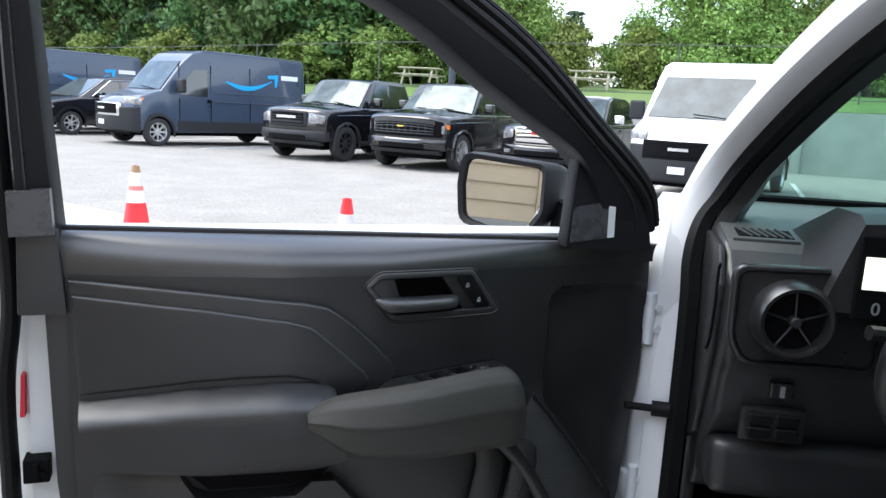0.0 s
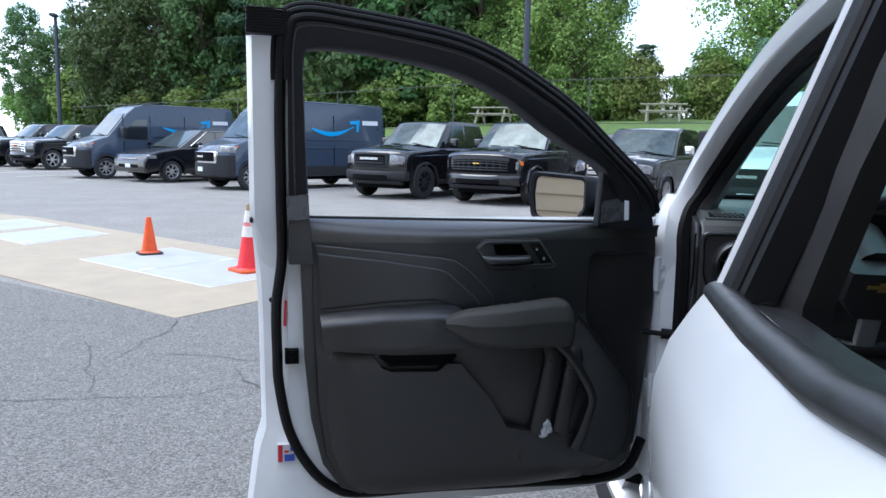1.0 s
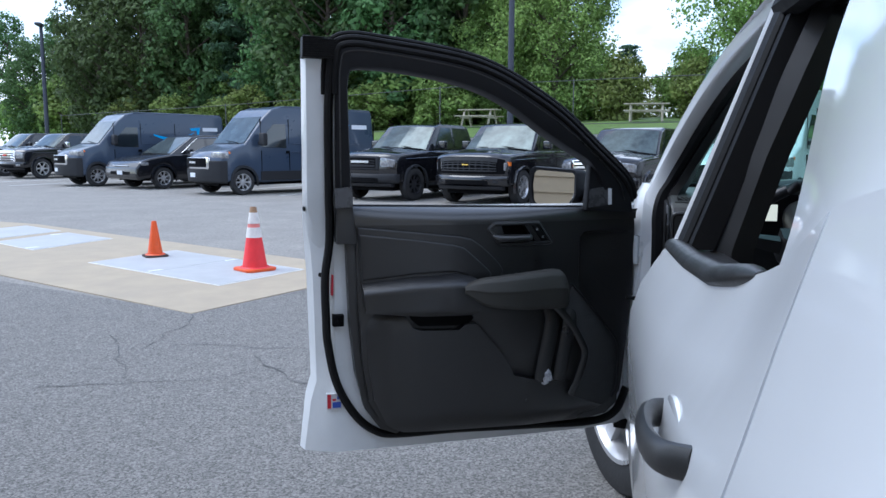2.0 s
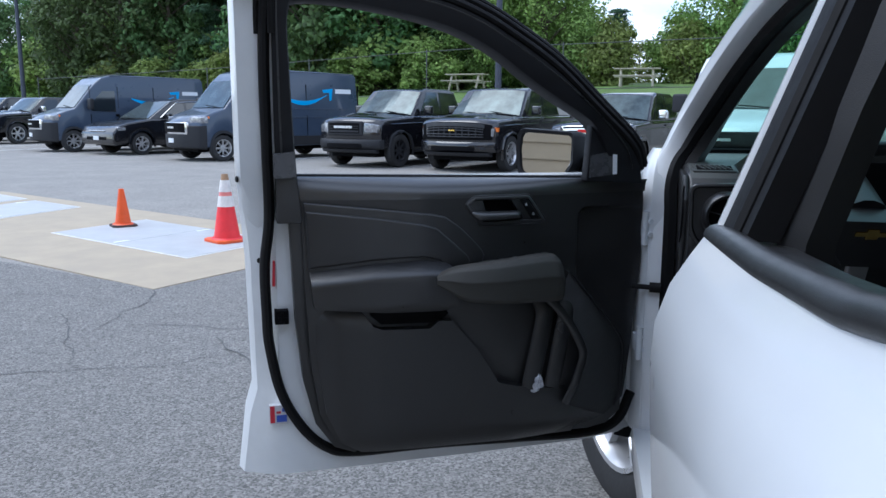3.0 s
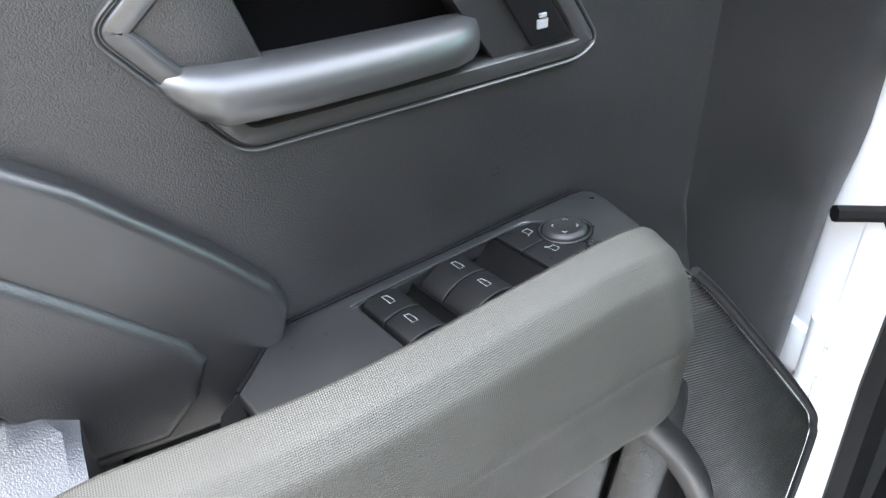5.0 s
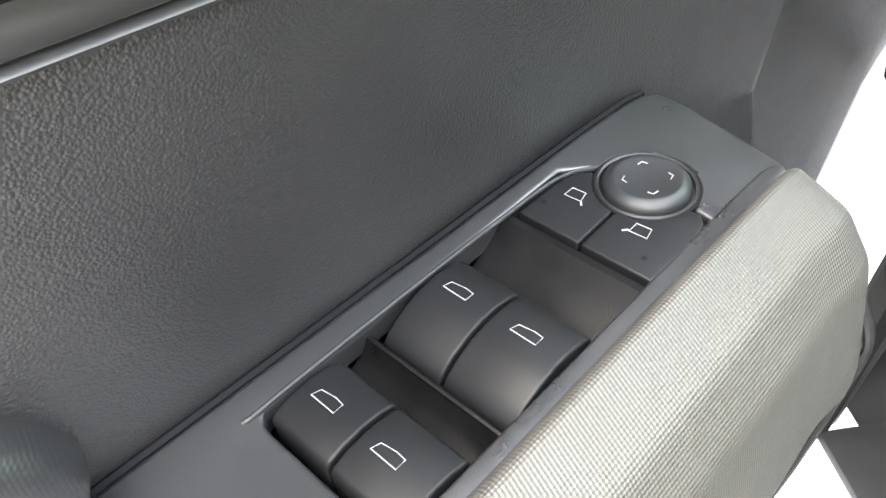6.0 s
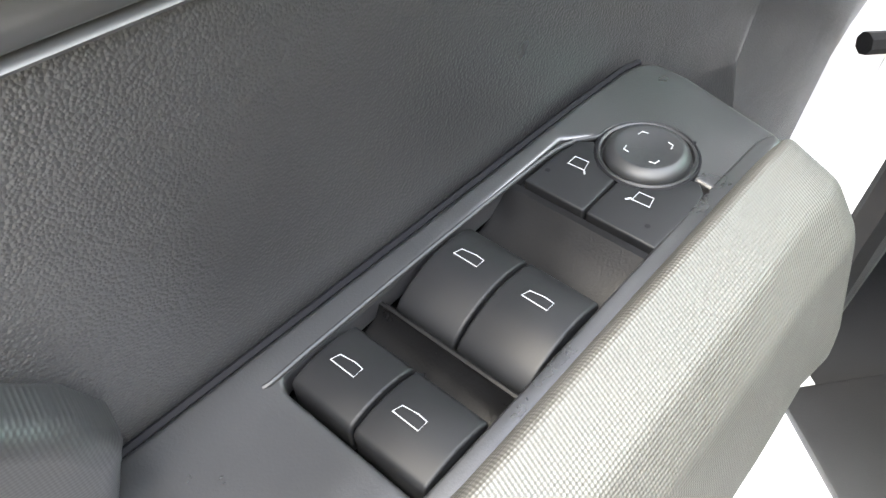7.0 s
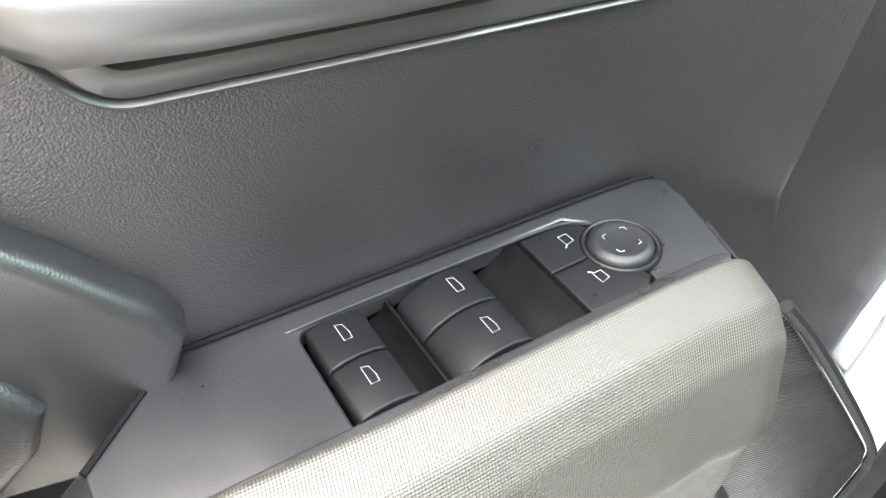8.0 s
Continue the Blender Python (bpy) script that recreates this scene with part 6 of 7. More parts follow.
def pickup(name, label, m, face, rim_mat, spokes, width=2.0, wb=3.65, height=1.93, r=0.42, hood=1.28):
    """Crew-cab pickup, front axle at x = 0."""
    t = thing(name, label, "pickup truck", m, group="vehicles in the parking row")
    h = width / 2
    f, k = 0.98, wb + 1.15
    body = [(f - 0.12, 0.50), (f - 0.03, 0.62), (f, 0.80), (f - 0.02, hood - 0.27), (f - 0.07, hood - 0.16), (f - 0.20, hood - 0.085), (f - 0.50, hood - 0.045), (-0.2, hood - 0.005), (-0.60, hood + 0.02), (-0.80, hood + 0.02), (-k, hood + 0.02), (-k - 0.04, 0.60), (-k + 0.1, 0.48), *arch_run(-wb, r * 1.15, r + 0.03), (-wb + 0.6, 0.46), (-0.65, 0.42), *arch_run(0, r * 1.15, r + 0.03)]
    side_body(body, h, BLACKPAINT, "body", t, 0.06, "glossy black bodywork")
    cab = [(-0.56, hood), (-1.22, height - 0.07), (-1.46, height), (-2.55, height - 0.01), (-2.78, height - 0.07), (-2.98, hood)]
    side_body(cab, h - 0.05, BLACKPAINT, "cab", t, 0.05, tuck=0.22, zt=hood)
    for o in t.children:
        if o.name.startswith("cab"):
            o.location.y = -0.05
    yc = lambda z: -0.05 - 0.22 * (z - hood)
    side_panes(t, [[(-0.98, hood + 0.05), (-1.40, height - 0.10), (-1.86, height - 0.09), (-1.86, hood + 0.05)], [(-1.96, hood + 0.05), (-1.96, height - 0.09), (-2.62, height - 0.11), (-2.80, hood + 0.07)]], h, yc)
    yt = yc(height - 0.08)
    quad("windscreen", [(-0.585, yc(hood) - 0.05, hood + 0.035), (-0.585, -2 * h - yc(hood) + 0.05, hood + 0.035), (-1.19, -2 * h - yt + 0.06, height - 0.095), (-1.19, yt - 0.06, height - 0.095)], SCREENGLASS, t, "pale sky-lit windscreen")
    part("cowl", box(-0.60, -0.44, -2 * h + 0.20, -0.20, hood + 0.012, hood + 0.034, 0.008), DARK, t, "black wiper cowl")
    for y in (-0.55, -h - 0.25):
        part("wiper", tube([(-0.56, y, hood + 0.045), (-0.66, y - 0.52, hood + 0.075)], 0.010, 5), DARK, t)
    if face != "cross":
        part("bonnet_bulge", rounded(loft([[(x, -h - w, z), (x, -h - w * 0.86, z + e), (x, -h, z + e * 1.25), (x, -h + w * 0.86, z + e), (x, -h + w, z)] for x, w, z, e in ((0.74, 0.50, hood - 0.085, 0.012), (0.45, 0.52, hood - 0.045, 0.034), (-0.1, 0.50, hood - 0.012, 0.036), (-0.46, 0.46, hood + 0.008, 0.014))]), 0.012), BLACKPAINT, t, smooth=True)
    for s2, y in ((1, 0.0), (-1, -2 * h)):
        part("shoulder_line", tube([(0.45, y + s2 * 0.002, hood - 0.17), (-0.6, y + s2 * 0.004, hood - 0.14), (-k + 0.1, y + s2 * 0.004, hood - 0.12)], 0.016, 6), BLACKPAINT, t, smooth=True)
        part("side_step", tube([(-0.62, y - s2 * 0.05, 0.40), (-wb + 0.62, y - s2 * 0.05, 0.40)], 0.045, 8), GREYPLASTIC, t, smooth=True)
    # intake, bed and bumper openings: solid near-black slabs, shade by colour
    part("lower_intake", box(f + 0.03, f + 0.076, -2 * h + 0.42, -0.42, 0.50, 0.59, 0.01), DARK, t)
    part("skid_plate", rounded(prism([(f - 0.20, 0.36), (f + 0.0, 0.38), (f + 0.05, 0.455), (f - 0.2, 0.455)], "y", -2 * h + 0.12, -0.12), 0.02, 2), GREYPLASTIC, t, smooth=True)
    part("bed_hollow", box(-k + 0.06, -3.05, -2 * h + 0.1, -0.1, hood - 0.02, hood + 0.026), DARK, t)
    part("bumper", rounded(prism([(f - 0.22, 0.46), (f + 0.0, 0.46), (f + 0.07, 0.54), (f + 0.07, 0.64), (f + 0.03, 0.70), (f - 0.22, 0.70)], "y", -2 * h - 0.005, 0.005), 0.03, 2), GREYPLASTIC if face == "cross" else BLACKPAINT, t, smooth=True)
    part("bumper_hollow", box(f + 0.06, f + 0.078, -2 * h + 0.5, -0.5, 0.50, 0.60, 0.01), DARK, t)
    if face == "wide":
        g = part("grille", rounded(box(f - 0.05, f + 0.02, -2 * h + 0.06, -0.06, 0.74, hood - 0.17), 0.03, 2), DARK, t, "black mesh grille", smooth=True)
        for q in range(5):
            z = 0.80 + q * (hood - 1.0) / 5
            part("grille_bar", box(f + 0.015, f + 0.035, -2 * h + 0.25, -0.25, z, z + 0.022, 0.006), BARGREY, g)
            for c in range(9):
                part("mesh_bar", box(f + 0.012, f + 0.028, -2 * h + 0.30 + c * 0.165, -2 * h + 0.33 + c * 0.165, z + 0.02, z + 0.055), GREYPLASTIC, g)
        part("name_plate", box(f + 0.03, f + 0.045, -2 * h + 0.22, -0.22, hood - 0.27, hood - 0.19, 0.01), BARGREY, g)
        part("emblem", box(f + 0.04, f + 0.052, -h - 0.085, -h + 0.085, hood - 0.375, hood - 0.345), GOLD, g, "plain gold emblem")
        for y0, y1 in ((-0.27, -0.02), (-2 * h + 0.02, -2 * h + 0.27)):
            lamp = part("headlamp", rounded(box(f - 0.16, f + 0.018, y0 + 0.03, y1 - 0.01, 0.82, hood - 0.24), 0.02, 2), LAMP, t, smooth=True)
            part("marker", box(f - 0.22, f - 0.05, y0 if y0 < -1 else y1 - 0.02, (y0 + 0.02) if y0 < -1 else y1 + 0.024, hood - 0.30, hood - 0.21), AMBER, lamp)
    elif face == "cross":
        g = part("grille", rounded(box(f - 0.05, f + 0.03, -2 * h + 0.42, -0.42, 0.78, hood - 0.17), 0.05, 3), GREYPLASTIC, t, "black grille", smooth=True)
        # depth behind the bars is a near-black slab, not an opening
        part("grille_hollow", box(f + 0.02, f + 0.034, -2 * h + 0.5, -0.5, 0.84, hood - 0.22, 0.02), DARK, g)
        for q in range(3):
            part("grille_bar", box(f + 0.033, f + 0.040, -2 * h + 0.52, -0.52, 0.865 + q * 0.055, 0.885 + q * 0.055, 0.004), GREYPLASTIC, g)
        part("name_plate", box(f + 0.034, f + 0.05, -2 * h + 0.70, -0.70, 0.93, 0.985), ALLOY, g, "plain silver name bar")
        for y0, y1 in ((-0.40, -0.03), (-2 * h + 0.03, -2 * h + 0.40)):
            lamp = part("headlamp", rounded(box(f - 0.20, f + 0.0, y0, y1, 0.86, hood - 0.20), 0.03, 2), LAMP, t, smooth=True)
            part("marker", box(f - 0.22, f - 0.08, (y1 - 0.01) if y0 > -1 else y0 - 0.012, (y1 + 0.012) if y0 > -1 else y0 + 0.01, 0.90, 0.96), AMBER, lamp)
        scoop = part("bonnet_scoop", rounded(loft([[(x, -h - w, z), (x, -h - w * 0.8, z + e), (x, -h + w * 0.8, z + e), (x, -h + w, z)] for x, w, z, e in ((0.50, 0.40, hood - 0.06, 0.02), (0.2, 0.42, hood - 0.045, 0.06), (-0.5, 0.36, hood + 0.0, 0.02))]), 0.015), BLACKPAINT, t, smooth=True)
    else:
        g = part("grille", rounded(box(f - 0.05, f + 0.03, -2 * h + 0.36, -0.36, 0.70, hood - 0.14), 0.04, 3), CHROME, t, "chrome grille", smooth=True)
        for q in range(4):
            part("grille_bar", box(f + 0.028, f + 0.042, -2 * h + 0.44, -0.44, 0.74 + q * 0.085, 0.775 + q * 0.085, 0.004), DARK, g)
        part("emblem", box(f + 0.035, f + 0.05, -h - 0.14, -h + 0.14, 0.90, 0.97), REDLENS, g, "plain red emblem")
        for y0, y1 in ((-0.33, -0.03), (-2 * h + 0.03, -2 * h + 0.33)):
            lamp = part("headlamp", rounded(box(f - 0.18, f + 0.01, y0, y1, 0.84, hood - 0.18), 0.03, 2), LAMP, t, smooth=True)
            part("marker", box(f - 0.20, f - 0.06, (y1 - 0.01) if y0 > -1 else y0 - 0.012, (y1 + 0.012) if y0 > -1 else y0 + 0.01, 0.88, hood - 0.22), AMBER, lamp)
            part("fog_lamp", box(f + 0.07, f + 0.10, (y0 + y1) / 2 - 0.07, (y0 + y1) / 2 + 0.07, 0.52, 0.60, 0.01), LAMP, t)
    for s, y in ((1, 0.02), (-1, -2 * h - 0.02)):
        mr = part("door_mirror", rounded(box(-1.12, -0.98, y if s > 0 else y - 0.22, y + 0.22 if s > 0 else y, hood + 0.03, hood + 0.24), 0.04, 3), BLACKPAINT if face != "chrome" else CHROME, t, smooth=True)
        part("door_line", box(-1.915, -1.905, min(y - s * 0.021, y - s * 0.017), max(y - s * 0.021, y - s * 0.017), 0.52, hood), DARK, t)
        for x in (-1.72, -2.72):
            part("door_handle", box(x - 0.10, x + 0.10, min(y - s * 0.02, y + s * 0.015), max(y - s * 0.02, y + s * 0.015), hood - 0.13, hood - 0.09, 0.01), BLACKPAINT, t)
    for y in (-0.24, -2 * h + 0.24):
        part("fog_lamp", box(f + 0.055, f + 0.075, y - 0.06, y + 0.06, 0.53, 0.60, 0.01), LAMP if face == "chrome" else GREYPLASTIC, t)
    part("tail_lamp", box(-k - 0.05, -k + 0.06, -0.12, 0.006, 0.95, hood - 0.02, 0.01), REDLENS, t)
    arches(t, (0.0, -wb), 2 * h, r, GREYPLASTIC if face == "cross" else BLACKPAINT)
    bow_front(t, h, hood)
    wheels(t, (0.0, -wb), 2 * h, r, rim_mat, spokes)
    return t


pickup("pickup_truck", "black pickup with a wide black grille and chrome wheels", heading(5.20, 15.17, 2), "wide", ALLOY, 6, 2.06, 3.65, 1.97)
pickup("pickup_truck", "black pickup with a scooped bonnet and black wheels", heading(2.97, 17.06), "cross", GREYPLASTIC, 8, 2.0, 3.65, 1.97)
pickup("pickup_truck", "black pickup with a big chrome grille", heading(7.75, 13.75), "chrome", ALLOY, 6, 1.95, 3.3, 1.85, 0.39, 1.20)


def van(name, label, m, paint, logo, height=2.53, wb=3.92, bumper=None, pane=SCREENGLASS):
    """High-roof panel van, front axle at x = 0."""
    t = thing(name, label, "delivery van", m, group="vehicles in the parking row")
    h = 1.025
    f, k = 0.92, wb + 0.70
    body = [(f - 0.05, 0.36), (f, 0.55), (f - 0.01, 0.92), (f - 0.10, 1.10), (f - 0.32, 1.22), (-0.10, 1.42), (-0.75, 2.20), (-1.02, height - 0.10), (-1.35, height - 0.01), (-2.2, height), (-k + 0.1, height - 0.03), (-k, height - 0.12), (-k - 0.06, 1.2), (-k - 0.02, 0.42), *arch_run(-wb, 0.42, 0.38), (-wb + 0.55, 0.38), (-0.6, 0.34), *arch_run(0, 0.42, 0.38)]
    side_body(body, h, paint, "body", t, 0.07, "painted panel van body", tuck=0.06, zt=1.1)
    yc = lambda z: -0.06 * max(z - 1.1, 0)
    # windscreen with dark surround
    quad("windscreen", [(-0.10, yc(1.45) - 0.10, 1.455), (-0.10, -2 * h - yc(1.45) + 0.10, 1.455), (-0.735, -2 * h - yc(2.2) + 0.16, 2.205), (-0.735, yc(2.2) - 0.16, 2.205)], pane, t, "sky-lit windscreen", thick=0.012)
    part("wiper", tube([(-0.06, -0.35, 1.455), (-0.10, -1.1, 1.52)], 0.012, 5), DARK, t)
    side_panes(t, [[(-0.62, 1.35), (-0.66, 1.62), (-1.02, 2.0), (-1.42, 2.0), (-1.42, 1.32)]], h, yc)
    # side rub panels, ribs and door gaps
    for s, y0 in ((1, 0.0), (-1, -2 * h)):
        part("rub_strip", box(-wb + 0.5, -0.55, min(y0 - s * 0.004, y0 + s * 0.022), max(y0 - s * 0.004, y0 + s * 0.022), 0.40, 0.66, 0.01), GREYPLASTIC if bumper is None else bumper, t)
        for z in (1.18, 1.42):
            y = y0 + s * yc(z)
            part("side_rib", box(-k + 0.35, -1.62, min(y - s * 0.01, y + s * 0.008), max(y - s * 0.01, y + s * 0.008), z, z + 0.025, 0.006), paint, t)
        for x in (-0.60, -1.52, -2.75, -wb - 0.75):
            for z0, z1 in ((0.5, 1.30), (1.30, 2.2)):
                y = y0 + s * yc((z0 + z1) / 2)
                part("door_gap", box(x - 0.006, x + 0.006, min(y - s * 0.05, y + s * 0.0035), max(y - s * 0.05, y + s * 0.0012), z0, z1 - 0.06), DARK, t)
        part("door_handle", box(-1.50, -1.40, min(y0 - s * 0.01, y0 + s * 0.03), max(y0 - s * 0.01, y0 + s * 0.03), 1.16, 1.24, 0.01), DARK, t)
        mr = part("door_mirror", rounded(box(-0.60, -0.46, y0 + 0.08 if s > 0 else y0 - 0.36, y0 + 0.36 if s > 0 else y0 - 0.08, 1.38, 1.74), 0.05, 3), GREYPLASTIC, t, smooth=True)
        part("mirror_arm", box(-0.56, -0.48, min(y0, y0 + s * 0.12), max(y0, y0 + s * 0.12), 1.42, 1.50, 0.01), GREYPLASTIC, mr)
        lamp = part("headlamp", rounded(box(f - 0.42, f - 0.07, y0 - 0.02 if s < 0 else y0 - 0.36, y0 + 0.36 if s < 0 else y0 + 0.006, 1.02, 1.20), 0.04, 3), LAMP, t, smooth=True)
        part("marker", box(f - 0.47, f - 0.40, min(y0 - s * 0.03, y0 + s * 0.008), max(y0 - s * 0.03, y0 + s * 0.008), 1.15, 1.21, 0.01), AMBER, lamp)
    part("bumper", rounded(prism([(f - 0.35, 0.32), (f + 0.06, 0.36), (f + 0.09, 0.60), (f + 0.07, 0.96), (f - 0.35, 0.98)], "y", -2 * h - 0.012, 0.012), 0.05, 3), GREYPLASTIC, t, "dark plastic bumper", smooth=True)
    g = part("grille", rounded(box(f + 0.0, f + 0.085, -2 * h + 0.30, -0.30, 0.72, 1.05), 0.03, 3), CHROME if logo else DARK, t, "grille", smooth=True)
    # shade inside the grille is a near-black slab set on its face
    part("grille_hollow", rounded(box(f + 0.07, f + 0.092, -2 * h + 0.37, -0.37, 0.78, 1.035), 0.02, 2), DARK, g)
    part("name_plate", box(f + 0.09, f + 0.10, -h - 0.19, -h + 0.19, 0.885, 0.935), ALLOY, g, "plain silver name bar")
    part("number_plate", box(f + 0.085, f + 0.10, -h - 0.16, -h + 0.16, 0.50, 0.62), DECALWHITE, t, "plain white plate")
    part("tail_lamp", box(-k - 0.07, -k + 0.03, -0.14, -0.02, 0.85, 1.45, 0.01), REDLENS, t)
    part("roof_gutter", tube([(-1.3, -0.085, height - 0.03), (-k + 0.1, -0.085, height - 0.05)], 0.014, 6), paint, t)
    if logo:
        y = yc(1.85) + 0.006
        lo, hi = [], []
        for q in range(17):
            u = q / 16
            x = -1.98 - 1.50 * u
            z = 1.86 - 0.26 * math.sin(math.pi * (0.12 + 0.80 * u)) + 0.05 * u
            w = 0.018 + 0.065 * math.sin(math.pi * min(u * 1.1 + 0.02, 1)) ** 0.8
            lo.append((x, -0.035, z - w))
            hi.append((x, -0.035, z + w * 0.55))
        sm = loft([[(a[0], yc(a[2]) - 0.004, a[2]), (a[0], yc(a[2]) + 0.005, a[2]), (b[0], yc(b[2]) + 0.005, b[2]), (b[0], yc(b[2]) - 0.004, b[2])] for a, b in zip(lo, hi)])
        part("swoosh_decal", sm, SMILE, t, "bright blue curved decal")
        tip = [(-3.33, 2.00), (-3.71, 2.04), (-3.65, 1.70), (-3.58, 1.68), (-3.58, 1.92), (-3.37, 1.91)]
        part("swoosh_tip", loft([[(x, yc(z) + d, z) for x, z in tip] for d in (-0.004, 0.0055)]), SMILE, t)
        part("word_bar", loft([[(x, yc(z) + d, z) for x, z in ((-3.81, 1.90), (-4.39, 1.90), (-4.39, 2.03), (-3.81, 2.03))] for d in (-0.004, 0.005)]), DECALWHITE, t, "plain white word bar")
    arches(t, (0.0, -wb), 2 * h, 0.36, GREYPLASTIC if bumper is None else bumper)
    bow_front(t, h, 1.3, 0.34, 0.10, 0.0)
    wheels(t, (0.0, -wb), 2 * h, 0.36, ALLOY, 8, 0.22)
    return t


van("delivery_van", "dark blue high-roof delivery van with a blue arrow decal", heading(-1.28, 20.2, -13), VANBLUE, True)
van("delivery_van", "dark blue high-roof delivery van", heading(-6.05, 26.0, -14), VANBLUE, True)
van("delivery_van", "white high-roof delivery van with a black grille", heading(8.57, 9.85, -2), WHITE, False, pane=DARKSCREEN)


def minivan(m):
    t = thing("minivan", "dark grey family minivan with silver wheels", "minivan", m, group="vehicles in the parking row")
    h, wb = 1.0, 3.09
    body = [(0.88, 0.30), (0.95, 0.45), (0.93, 0.68), (0.80, 0.86), (0.45, 0.98), (-0.35, 1.10), (-wb - 0.85, 1.12), (-wb - 0.98, 0.95), (-wb - 0.98, 0.45), (-wb - 0.85, 0.33), *arch_run(-wb, 0.40, 0.36), (-wb + 0.5, 0.27), (-0.5, 0.27), *arch_run(0, 0.40, 0.36)]
    side_body(body, h, BLACKPAINT, "body", t, 0.08)
    cab = [(-0.28, 1.08), (-1.20, 1.66), (-1.60, 1.74), (-2.7, 1.745), (-wb - 0.4, 1.66), (-wb - 0.82, 1.10)]
    side_body(cab, h - 0.05, BLACKPAINT, "cab", t, 0.06, tuck=0.30, zt=1.08)
    for o in t.children:
        if o.name.startswith("cab"):
            o.location.y = -0.05
    yc = lambda z: -0.05 - 0.30 * (z - 1.08)
    side_panes(t, [[(-0.75, 1.13), (-1.38, 1.60), (-1.62, 1.63), (-1.62, 1.14)], [(-1.70, 1.14), (-1.70, 1.63), (-2.65, 1.63), (-2.65, 1.14)], [(-2.72, 1.14), (-2.72, 1.62), (-3.30, 1.55), (-3.6, 1.18)]], h, yc)
    quad("windscreen", [(-0.315, yc(1.12) - 0.08, 1.125), (-0.315, -2 * h - yc(1.12) + 0.08, 1.125), (-1.17, -2 * h - yc(1.64) + 0.10, 1.645), (-1.17, yc(1.64) - 0.10, 1.645)], SCREENGLASS, t, thick=0.01)
    part("chrome_trim", tube([(-0.70, yc(1.14) + 0.012, 1.14), (-1.36, yc(1.61) + 0.012, 1.615), (-2.4, yc(1.66) + 0.012, 1.66)], 0.014, 6), CHROME, t)
    for s, y0 in ((1, 0.0), (-1, -2 * h)):
        part("headlamp", rounded(box(0.50, 0.80, y0 - 0.34 if s > 0 else y0 - 0.004, y0 + 0.004 if s > 0 else y0 + 0.34, 0.74, 0.86), 0.04, 3), LAMP, t, smooth=True)
        part("door_mirror", rounded(box(-0.95, -0.80, y0 if s > 0 else y0 - 0.24, y0 + 0.24 if s > 0 else y0, 1.12, 1.28), 0.04, 3), BLACKPAINT, t, smooth=True)
    part("grille", box(0.90, 0.955, -2 * h + 0.4, -0.4, 0.46, 0.56, 0.02), DARK, t)
    part("chrome_strip", box(0.84, 0.93, -2 * h + 0.55, -0.55, 0.72, 0.75, 0.01), CHROME, t)
    part("number_plate", box(0.955, 0.965, -h - 0.16, -h + 0.16, 0.46, 0.58), DECALWHITE, t, "plain white plate")
    arches(t, (0.0, -wb), 2 * h, 0.345, BLACKPAINT)
    wheels(t, (0.0, -wb), 2 * h, 0.345, ALLOY, 7, 0.22)


minivan(heading(-3.74, 23.95, -6))
pickup("pickup_truck", "dark pickup with a chrome grille, far along the row", heading(-9.4, 33.2), "chrome", ALLOY, 6, 2.0, 3.6, 1.9)
pickup("pickup_truck", "dark pickup parked across, seen from its side", heading(-11.6, 36.2, -6), "cross", ALLOY, 6, 2.0)
for x, y, a in ((-16.0, 41.0, 0), (-19.5, 44.5, 2), (-14.0, 46.5, -2)):
    pickup("pickup_truck", "pale dusty pickup far off in the car park", heading(x, y, a), "chrome", ALLOY, 6, 2.0)
hyd = thing("fire_hydrant", "small red hydrant on the lawn edge", "hydrant", pose(6.2, 30.3, 1.2))
part("barrel", lathe([(0, 0), (0.12, 0), (0.12, 0.04), (0.085, 0.06), (0.085, 0.5), (0.11, 0.52), (0.10, 0.62), (0.04, 0.70), (0, 0.71)], 14), REDLENS, hyd, smooth=True)
part("side_cap", lathe([(0, -0.15), (0.05, -0.15), (0.05, 0.15), (0, 0.15)], 10, "y", at=(0, 0, 0.40)), REDLENS, hyd, smooth=True)

